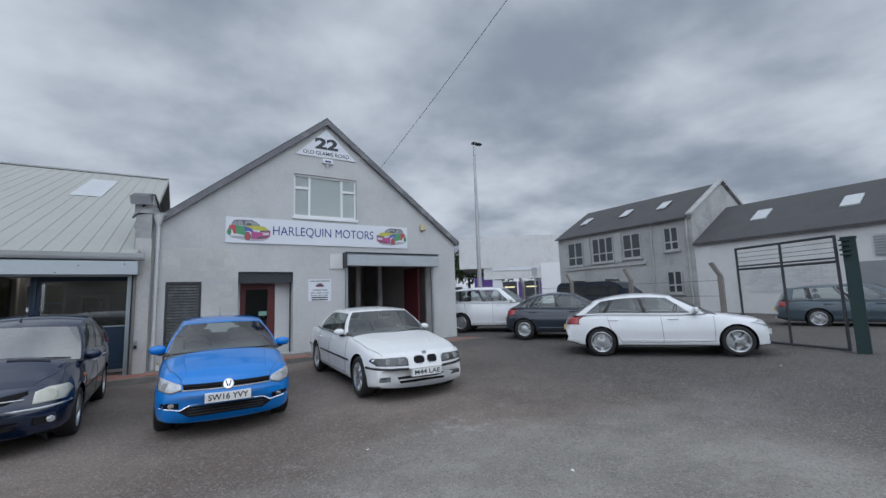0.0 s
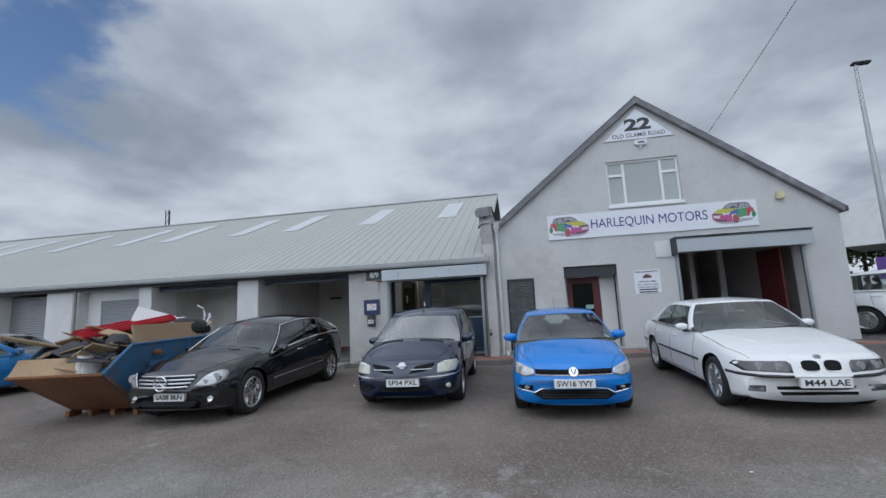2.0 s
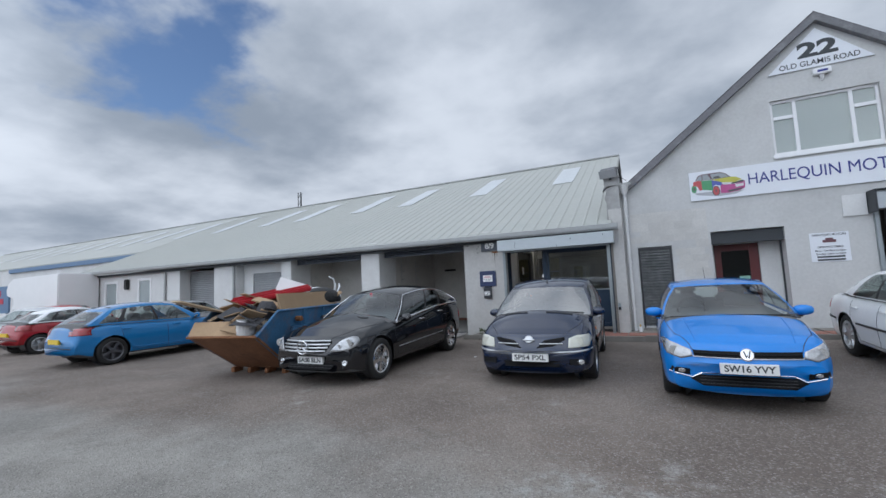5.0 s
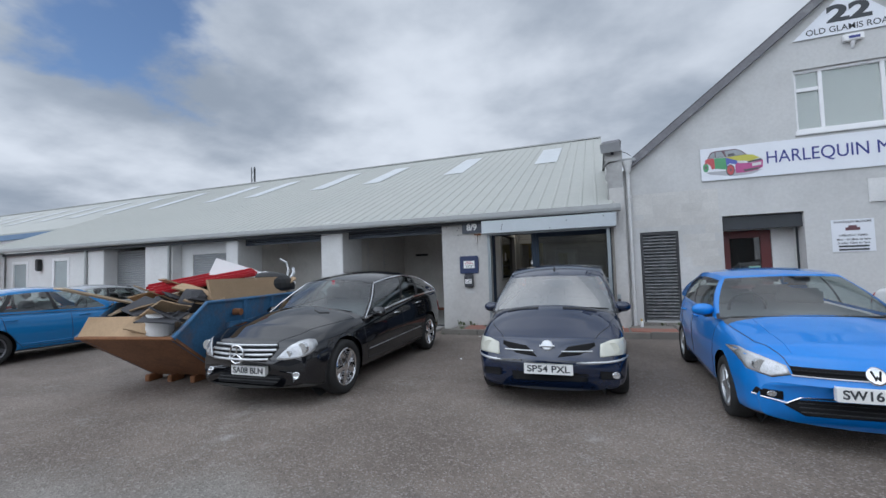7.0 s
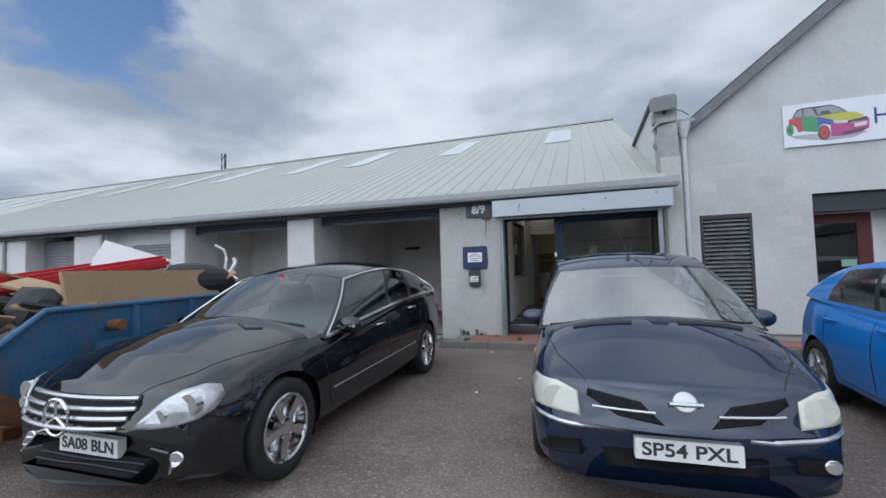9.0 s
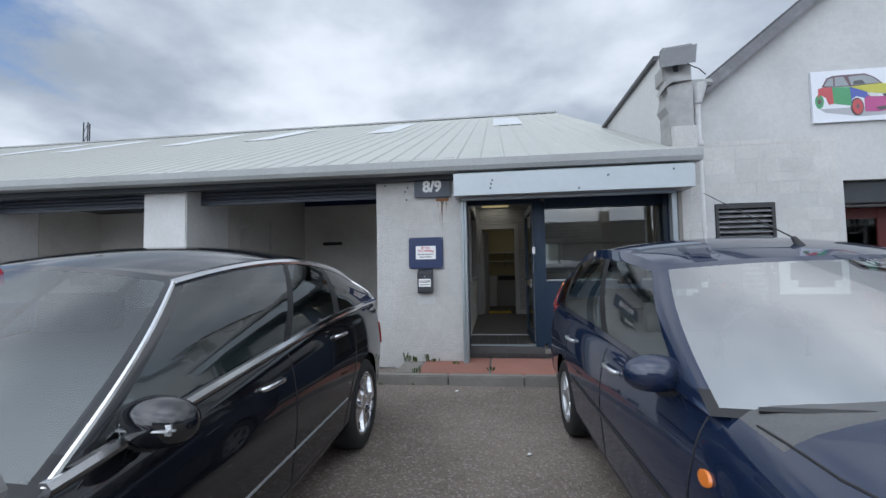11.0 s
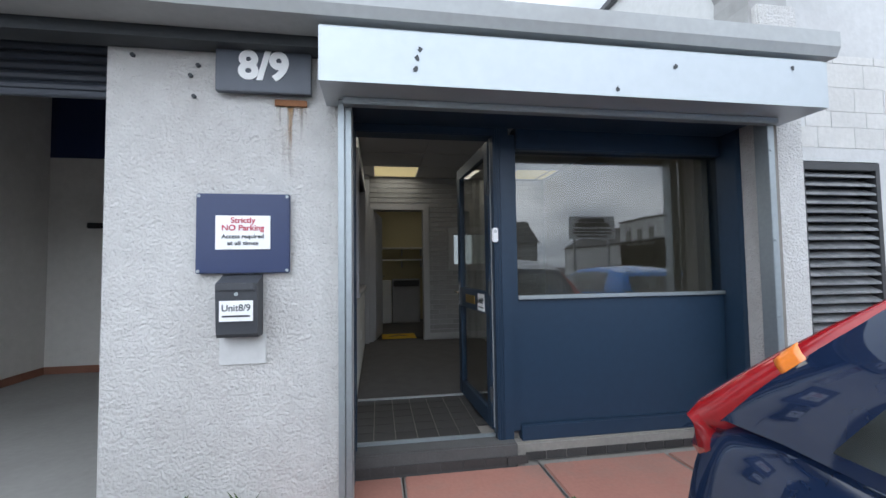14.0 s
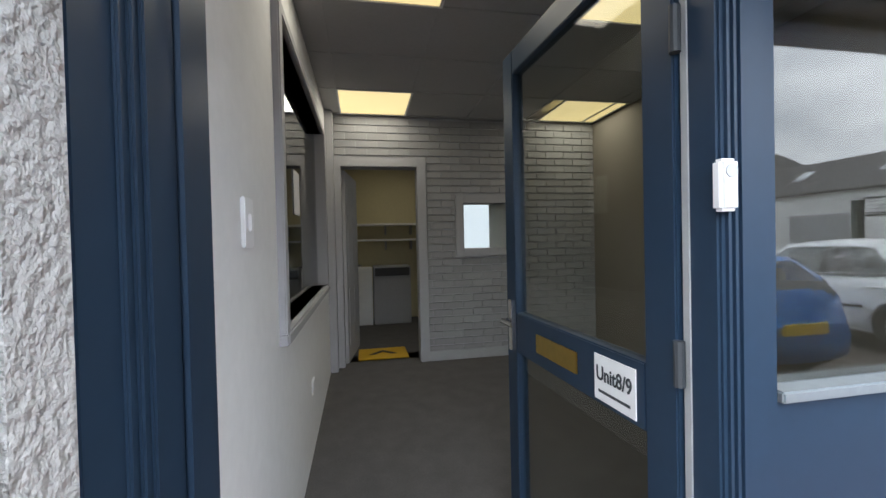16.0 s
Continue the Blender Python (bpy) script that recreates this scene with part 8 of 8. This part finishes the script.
plain_car("small red car with a white roof line, nose to the units", paint("red_paint", (0.30, 0.008, 0.015), 0.1), pose(-17.2, 10.0, 0.0, 0, 0, 180), 3.7, 1.68, 1.41, 0.30, 2.47, 0.65, roof_coat=WHITE2)
plain_car("silver saloon parked side on", paint("silver_paint_two", (0.45, 0.46, 0.47), 0.5), pose(-22.4, 7.5, 0.0, 0, 0, -72), 4.5, 1.77, 1.42, 0.315, 2.7, 0.8, tail="saloon")
plain_car("bright red hatchback at the far end of the row", paint("bright_red_paint", (0.42, 0.010, 0.012)), pose(-25.5, 9.6, 0.0, 0, 0, -80), 4.1, 1.72, 1.45, 0.31, 2.55, 0.8)


def build_vans():
    # box van by the far units
    v = thing("box_van", "white box van with a rounded luton front", "van", pose(-30.6, 11.4, 0.0, 0, 0, -90) @ Matrix.Diagonal((0.8, 1.0, 0.96, 1)))
    bm = bmesh.new()
    prism(bm, [(1.2, 1.0), (1.2, 1.95), (0.35, 2.05), (0.25, 2.35), (0.45, 2.75), (0.95, 3.0), (5.8, 3.05), (5.8, 0.75), (2.2, 0.75)], "x", -1.05, 1.05)
    bmesh.ops.bevel(bm, geom=list(bm.edges), offset=0.05, segments=2, affect="EDGES", clamp_overlap=True)
    part("box", bm, M["upvc"], v)
    bm = bmesh.new()
    prism(bm, [(0.0, 0.4), (0.0, 0.9), (0.6, 1.15), (1.25, 1.95), (2.1, 1.98), (2.1, 0.4)], "x", -0.95, 0.95)
    bmesh.ops.bevel(bm, geom=list(bm.edges), offset=0.06, segments=2, affect="EDGES", clamp_overlap=True)
    part("cab", bm, M["upvc"], v)
    for sg in (-1, 1):
        bm = bmesh.new()
        prism(bm, [(0.85, 1.18), (1.32, 1.80), (1.9, 1.82), (1.9, 1.18)], "x", sg * 0.945, sg * 0.965)
        part("side_window", bm, M["pane_dark"], v)
    tm, rm = wheel_meshes(0.34, 0.2, 0.22, 5)
    tm.materials.append(M["tyre"]); rm.materials.append(M["alloy_dark"])
    for y in (0.9, 4.6):
        for sg in (-1, 1):
            w = new("wheel"); w.parent = v; w.matrix_local = pose(sg * 0.85, y, 0.34, 0, 0, 0 if sg > 0 else 180)
            for nm, me in (("tyre", tm), ("rim", rm)):
                o = new(nm, me); o.parent = w
    # dark van on the road
    v = thing("panel_van", "dark van with roof bars on the road", "van", pose(20.6, 12.6, 0.3, 0, 0, 12))
    bm = bmesh.new()
    prism(bm, [(0, 0.4), (0, 0.95), (0.7, 1.15), (1.3, 1.80), (1.7, 1.93), (4.7, 1.93), (4.9, 1.5), (4.9, 0.4)], "x", -0.9, 0.9)
    bmesh.ops.bevel(bm, geom=list(bm.edges), offset=0.08, segments=2, affect="EDGES", clamp_overlap=True)
    part("body", bm, DARKBLUE, v)
    for sg in (-1, 1):
        for y0, y1 in ((1.05, 1.75), (1.9, 3.0), (3.1, 4.5)):
            part("side_window", boxes((sg * 0.895, sg * 0.91, y0 + (0.25 if y0 < 1.5 else 0), y1, 1.2, 1.68)), M["privacy"], v)
    for y in (1.9, 3.9):
        part("roof_bar", boxes((-0.8, 0.8, y, y + 0.06, 1.95, 2.03), bevel=0.01), M["black"], v)
    for y in (0.9, 3.9):
        for sg in (-1, 1):
            w = new("wheel"); w.parent = v; w.matrix_local = pose(sg * 0.8, y, 0.34, 0, 0, 0 if sg > 0 else 180)
            for nm, me in (("tyre", tm), ("rim", rm)):
                o = new(nm, me); o.parent = w
    b = thing("advert_board", "blue and red advertising board at the far end", "board", pose(-39.2, 12.4, 0.0, 0, 0, 0))
    for x in (-3.2, 3.2):
        part("leg", boxes((x - 0.06, x + 0.06, 0.02, 0.1, 0, 1.0)), M["steel_dark"], b)
    part("board", boxes((-3.5, 3.5, 0, 0.1, 1.0, 2.7)), M["trim_blue"], b)
    for z, w_ in ((2.25, 2.4), (1.75, 2.8)):
        part("lettering_bar", boxes((-w_, w_, -0.02, 0.0, z - 0.18, z + 0.18)), M["red_text"], b)
    part("lettering_bar", boxes((-2.0, 2.0, -0.02, 0.0, 1.15, 1.35)), M["white"], b)


build_vans()


# ---- across the road ----
def far_window(parent, x, y0, y1, z0, z1, bars=3):
    w = new("window"); w.parent = parent
    part("pane", boxes((x - 0.02, x, y0, y1, z0, z1)), M["far_pane"], w)
    for k in range(bars + 1):
        yy = y0 + (y1 - y0) * k / bars
        part("bar", boxes((x - 0.07, x - 0.022, yy - 0.04, yy + 0.04, z0, z1)), M["old_render"], w)
    for z in (z0, z0 + (z1 - z0) * 0.35, z1):
        part("bar", boxes((x - 0.06, x - 0.021, y0, y1, z - 0.04, z + 0.04)), M["old_render"], w)
    part("sill", boxes((x - 0.16, x, y0 - 0.1, y1 + 0.1, z0 - 0.14, z0 - 0.045)), M["old_render"], w)


def build_far():
    X, g = 25.6, 0.2
    h = thing("house_old_works", "old white painted two-storey works with a slate roof", "building")
    part("wall", boxes((X, X + 7.8, 12.9, 23.2, g - 0.3, 6.0)), M["old_render"], h)
    bm = bmesh.new()
    prism(bm, [(X, 6.0), (X + 3.9, 8.25), (X + 7.8, 6.0)], "y", 12.9, 23.2)
    part("gable", bm, M["old_render"], h)
    bm = bmesh.new()
    prism(bm, [(X - 0.25, 5.88), (X + 3.9, 8.36), (X + 3.9, 8.26), (X - 0.25, 5.78)], "y", 13.1, 23.3)
    prism(bm, [(X + 3.9, 8.36), (X + 8.05, 5.88), (X + 8.05, 5.78), (X + 3.9, 8.26)], "y", 13.1, 23.3)
    part("roof", bm, M["slate_far"], h)
    part("skew", boxes((X - 0.1, X - 0.1 + 0.01, 12.8, 13.1, 5.8, 6.1)), M["old_render"], h)
    for sgn in (0, 1):
        bm = bmesh.new()
        a, b = ((X - 0.2, 5.95), (X + 3.9, 8.42)) if sgn == 0 else ((X + 3.9, 8.42), (X + 8.0, 5.95))
        prism(bm, [a, b, (b[0], b[1] + 0.12), (a[0], a[1] + 0.12)], "y", 12.75, 13.12)
        part("skew_stone", bm, M["old_render"], h)
    for y0, y1, z0, z1, n in ((20.85, 22.2, 3.7, 5.4, 2), (18.25, 19.95, 3.78, 5.45, 3), (16.2, 17.45, 3.85, 5.4, 2), (13.75, 14.6, 4.05, 5.4, 2), (13.75, 14.6, 1.5, 2.75, 2)):
        far_window(h, X, y0, y1, z0, z1, n)
    for y in (20.4, 17.85):
        part("pier", boxes((X - 0.12, X, y - 0.28, y + 0.28, 3.6, 5.6)), M["old_render"], h)
    part("band", boxes((X - 0.10, X, 15.9, 22.6, 3.35, 3.55)), M["old_render"], h)
    for y in (15.4, 13.2):
        part("rain_pipe", cyl(bmesh.new(), (X - 0.1, y, g), (X - 0.1, y, 5.9), 0.06, seg=8), M["old_render"], h)
    for y in (15.2, 18.0, 21.5):
        bm = bmesh.new()
        prism(bm, [(X + 1.4, 6.93), (X + 2.3, 7.47), (X + 2.28, 7.53), (X + 1.38, 6.99)], "y", y, y + 0.6)
        part("rooflight", bm, M["rooflight"], h)
    s = thing("long_shed", "long white shed with a dark slate roof across the road", "building")
    part("wall", boxes((X, X + 9, -45, 12.89, g - 0.3, 4.35)), M["white_wall"], s)
    bm = bmesh.new()
    prism(bm, [(X - 0.2, 4.25), (X + 4.2, 6.75), (X + 8.8, 4.25), (X + 8.8, 4.1), (X + 4.2, 6.6), (X - 0.2, 4.12)], "y", -45, 12.88)
    part("roof", bm, M["slate_far"], s)
    for y in (10.6, 6.9, 3.2, -0.5, -5, -10, -15):
        bm = bmesh.new()
        prism(bm, [(X + 1.6, 5.28), (X + 2.7, 5.90), (X + 2.67, 5.97), (X + 1.57, 5.35)], "y", y - 0.7, y)
        part("rooflight", bm, M["rooflight"], s)
    part("vent", boxes((X - 0.06, X, 4.4, 5.55, 2.8, 3.7)), M["lamp_grey"], s, "grey louvred vent")
    for k in range(7):
        part("vent_slat", boxes((X - 0.09, X - 0.061, 4.4, 5.55, 2.84 + 0.12 * k, 2.90 + 0.12 * k)), M["shutter"], s)
    part("door", boxes((X - 0.05, X, 2.6, 6.1, g, 2.6)), M["shutter"], s, "grey sheeted door")
    part("door", boxes((X - 0.05, X, -9.6, -6.1, g, 2.8)), M["shutter"], s, "grey sheeted door")
    me = None
    for r in range(9):
        for k in range(9):
            y = 6.75 + 0.40 * k + (0.2 if r % 2 else 0)
            if me is None:
                o = part("brick", boxes((-0.03, 0.0, 0.01, 0.37, 0.008, 0.122), bevel=0.006), M["brick_paint"], s)
                me = o.data
            else:
                o = new("brick", me)
                o.parent = s
            o.location = (X, y, 1.38 + 0.135 * r)
    # workshops down the road
    f = thing("auto_workshop", "low white workshop row with coloured signs far off", "building", pose(38.5, 46.8, 0.3, 0, 0, -40))
    part("wall", boxes((-8.0, 6.5, 0, 12, 0, 4.4)), M["white_wall"], f)
    part("side_block", boxes((5.8, 10.5, -0.5, 12, 0, 5.75)), M["upvc"], f)
    part("parapet", boxes((-2.2, 5.8, -0.3, 0, 3.7, 5.9)), M["white_wall"], f)
    part("sign_board", boxes((-1.0, 5.6, -0.42, -0.3, 4.9, 5.75)), M["sign_white"], f)
    words("sign_text", "FRANK'S AUTO CENTRE", 0.75, Matrix.Identity(4), M["red_text"], None, 0.01, width=6.0, bold=0.02).parent = f
    f.children[-1].matrix_local = pose(2.35, -0.44, 5.32)
    for x0, x1 in ((0.4, 2.4), (3.4, 5.4)):
        # dark panel on the solid wall imitates a shaded bay opening
        part("bay_opening", boxes((x0, x1, -0.36, -0.28, 0.2, 3.3)), M["dark"], f)
        part("strip_light", boxes((x0 + 0.3, x1 - 0.3, -0.40, -0.37, 2.45, 2.6)), M["strip_light"], f, "warm strip light")
    part("purple_panel", boxes((-3.6, -1.0, -0.1, -0.003, 1.8, 4.0)), M["purple"], f)
    part("purple_panel", boxes((-1.0, 0.3, -0.1, -0.003, 2.4, 3.6)), M["sign_white"], f)
    for x in (2.6, 5.55):
        part("purple_panel", boxes((x, x + 0.5, -0.37, -0.29, 0.8, 3.3)), M["purple"], f)
    part("door", boxes((-6.8, -5.4, -0.05, -0.003, 0.2, 2.8)), M["dark"], f)
    p = thing("bus_stop_pole", "pale roadside sign pole far off", "sign pole", pose(31.8, 32.6, 0.3))
    part("pole", cyl(bmesh.new(), (0, 0, 0), (0, 0, 4.2), 0.07), M["lamp_grey"], p)
    part("flag", boxes((-0.35, 0.35, -0.03, 0.03, 3.3, 4.2)), M["lamp_grey"], p)
    part("cabinet", boxes((-0.3, 0.3, -0.2, 0.2, 0, 1.4)), M["green_pale"], p)
    # street lamp
    l = thing("street_lamp", "tall grey steel street lamp", "street lamp", pose(13.9, 17.9, ground_z(13.9, 17.9)))
    part("column", cyl(bmesh.new(), (0, 0, 0), (0, 0, 9.6), 0.13, 0.055, 14), M["lamp_grey"], l)
    part("base", cyl(bmesh.new(), (0, 0, 0), (0, 0, 1.3), 0.15, 0.14, 14), M["lamp_grey"], l)
    bm = boxes((-0.12, 0.50, -0.12, 0.12, 9.56, 9.68), bevel=0.04)
    part("lantern", bm, M["steel_dark"], l)
    # fence posts and gate
    for k, (x, y, zt) in enumerate(((15.4, 6.9, 2.45), (15.7, 10.3, 2.5), (16.6, 14.1, 2.55), (17.2, 18.2, 2.6))):
        p = thing("fence_post", "cranked concrete fence post", "fence post", pose(x, y, 0.25, 0, 0, 0), group="cranked fence posts")
        bm = boxes((-0.07, 0.07, -0.07, 0.07, 0, zt - 0.65), bevel=0.012)
        part("shaft", bm, M["slab_grey"], p)
        bm = bmesh.new()
        prism(bm, [(-0.06, 0), (0.06, 0), (0.30, 0.42), (0.18, 0.46)], "x", -0.06, 0.06)
        o = part("crank", bm, M["slab_grey"], p)
        o.location = (0, 0, zt - 0.66)
    wr = thing("fence_wire", "thin wires between the fence posts", "wire")
    for z in (0.9, 1.4, 1.9):
        part("strand", tube(bmesh.new(), [(15.4, 6.9, z), (15.7, 10.3, z + 0.02), (16.6, 14.1, z + 0.04), (17.2, 18.2, z + 0.06)], 0.006, 5), M["steel_dark"], wr)
    gp = thing("gate_post", "heavy dark green steel gate post", "gate post", pose(12.57, 3.05, 0.20, 0, 0, 12))
    part("post", boxes((-0.11, 0.11, -0.11, 0.11, 0, 2.38), bevel=0.01), M["green_post"], gp)
    part("cap", boxes((-0.13, 0.13, -0.13, 0.13, 2.38, 2.42), bevel=0.01), M["green_post"], gp)
    for z in (2.05, 2.15, 2.25, 2.35):
        part("barb_arm", boxes((-0.2, -0.1, -0.02, 0.15, z - 0.015, z + 0.015)), M["green_post"], gp)
    gt = thing("yard_gate", "open steel yard gate with mesh", "gate")
    a, b = Vector((12.50, 3.25, 0)), Vector((13.25, 5.45, 0))
    def bar(z0, z1, u0, u1, r, nm="bar"):
        p, q = a.lerp(b, u0), a.lerp(b, u1)
        part(nm, tube(bmesh.new(), [(p.x, p.y, z0), (q.x, q.y, z1)], r, 8), M["steel_dark"], gt)
    for z in (0.30, 2.12, 2.66):
        bar(z, z, 0, 1, 0.03, "rail")
    bar(2.20, 2.20, 0, 1, 0.02, "rail")
    for u in (0.0, 0.5, 1.0):
        bar(0.28, 2.68, u, u, 0.03, "stile")
    for z in (2.32, 2.42, 2.54):
        bar(z, z, 0, 1, 0.006, "wire")
    # trees behind the far workshops
    rnd = random.Random(3)
    for cx, cy, r, hh in ((37, 62, 6, 10.6), (43, 61, 6, 11.4), (49, 60, 7, 11.8), (31, 64, 6, 9.6), (57, 56, 6, 11.0), (25, 72, 6, 10.0)):
        t = thing("tree", "dark green broadleaf tree behind the far workshops", "tree", pose(cx, cy, 0.2), group="trees down the road")
        bm = bmesh.new()
        cyl(bm, (0, 0, 0), (0.1, 0, hh * 0.6), 0.3, 0.12, 10)
        for k in range(6):
            an = k * 1.05
            cyl(bm, (0, 0, hh * (0.3 + 0.04 * k)), (math.cos(an) * r * 0.5, math.sin(an) * r * 0.5, hh * (0.6 + 0.04 * k)), 0.1, 0.03, 6)
        part("trunk", bm, M["bark"], t)
        bm = bmesh.new()
        for k in range(2600):
            an, u = rnd.uniform(0, 6.283), rnd.uniform(-1, 1)
            rr = rnd.random() ** 0.4 * (0.75 + 0.35 * noise.noise((math.cos(an) * 1.7 + cx, math.sin(an) * 1.7, u * 2)))
            s_ = math.sqrt(1 - u * u)
            p = Vector((math.cos(an) * s_ * rr * r, math.sin(an) * s_ * rr * r, hh * 0.62 + u * rr * hh * 0.40))
            d1 = Vector((rnd.uniform(-1, 1), rnd.uniform(-1, 1), rnd.uniform(-1, 1))).normalized() * rnd.uniform(0.12, 0.3)
            d2 = d1.cross(Vector((rnd.uniform(-1, 1), rnd.uniform(-1, 1), rnd.uniform(-1, 1)))).normalized() * rnd.uniform(0.12, 0.25)
            bm.faces.new([bm.verts.new(q) for q in (p - d1, p + d2, p + d1, p - d2)])
        part("crown", bm, M["tree"], t)
    # seen only as reflections behind the walk
    h = thing("house_gabled_works", "pale two-storey gabled works across the road", "building")
    part("wall", boxes((X, X + 9, -30, -14.3, g - 0.3, 6.5)), M["white_wall"], h)
    bm = bmesh.new()
    prism(bm, [(-22.2, 6.5), (-18.0, 8.75), (-14.3, 6.5)], "x", X, X + 9)
    part("gable", bm, M["white_wall"], h)
    bm = bmesh.new()
    prism(bm, [(-22.5, 6.42), (-18.0, 8.84), (-14.0, 6.42), (-14.0, 6.54), (-18.0, 8.98), (-22.5, 6.54)], "x", X - 0.1, X + 9.1)
    prism(bm, [(-30.2, 6.5), (-22.2, 6.5), (-22.2, 6.7), (-30.2, 6.7)], "x", X - 0.1, X + 9.1)
    part("roof", bm, M["slate_far"], h)
    for y in (-28.2, -26.2, -24.2, -20.4, -18.6, -16.8):
        far_window(h, X, y - 0.45, y + 0.45, 3.9, 5.6, 2)
    b = thing("roadside_board", "white roadside sign board on two posts", "sign", pose(8.6, -5.6, 0.0))
    for x in (-1.0, 1.0):
        part("post", boxes((x - 0.06, x + 0.06, -0.12, 0.0, ground_z(8.6, -5.6), 4.1), bevel=0.01), M["lamp_grey"], b)
    part("board", boxes((-1.35, 1.35, 0.0, 0.05, 2.95, 4.2), bevel=0.01), M["sign_white"], b)
    for z, w_, h_ in ((3.98, 0.75, 0.11), (3.72, 1.05, 0.11), (3.45, 1.1, 0.05), (3.28, 1.1, 0.05), (3.10, 0.9, 0.05)):
        part("lettering_bar", boxes((-w_, w_, 0.051, 0.056, z - h_, z + h_)), M["dark_text"], b)
    l = thing("street_lamp", "tall grey steel street lamp", "street lamp", pose(20.5, -9.5, 0.2))
    part("column", cyl(bmesh.new(), (0, 0, 0), (0, 0, 8.6), 0.12, 0.05, 12), M["lamp_grey"], l)
    part("lantern", boxes((-0.5, 0.12, -0.12, 0.12, 8.56, 8.68), bevel=0.04), M["steel_dark"], l)
    b = thing("house_row", "grey roofed houses behind the yard", "building", pose(2, -36, 0))
    part("wall", boxes((-14, 14, -4, 4, 0, 4.5)), M["old_render"], b)
    bm = bmesh.new()
    prism(bm, [(-4.3, 4.4), (0, 7.4), (4.3, 4.4)], "x", -14.2, 14.2)
    part("roof", bm, M["slate_far"], b)
    for x in (-9, 0, 9):
        part("chimney", boxes((x - 0.6, x + 0.6, -0.4, 0.4, 7.0, 8.6)), M["old_render"], b)


M["far_pane"] = mat("far_glazing", (0.06, 0.065, 0.07), 0.15, 0.3, 2)
M["slate_far"] = mat("far_slate", (0.075, 0.073, 0.075), 0.8, 0.2, 0.8, 0.01, 8)
M["purple"] = mat("purple_panel", (0.10, 0.04, 0.22), 0.5, 0.1, 1)
M["green_pale"] = mat("pale_green", (0.15, 0.26, 0.24), 0.6, 0.1, 2)
M["strip_light"] = emitter("strip_light", (1.0, 0.85, 0.45), 0.9)
M["bark"] = mat("bark", (0.08, 0.06, 0.05), 0.95, 0.3, 4)
build_far()

# each split word follows the line that it was cut from
for line, word in WORD_SPLITS:
    word.parent = line.parent
    word.matrix_parent_inverse = line.matrix_parent_inverse
    word.matrix_basis = line.matrix_basis
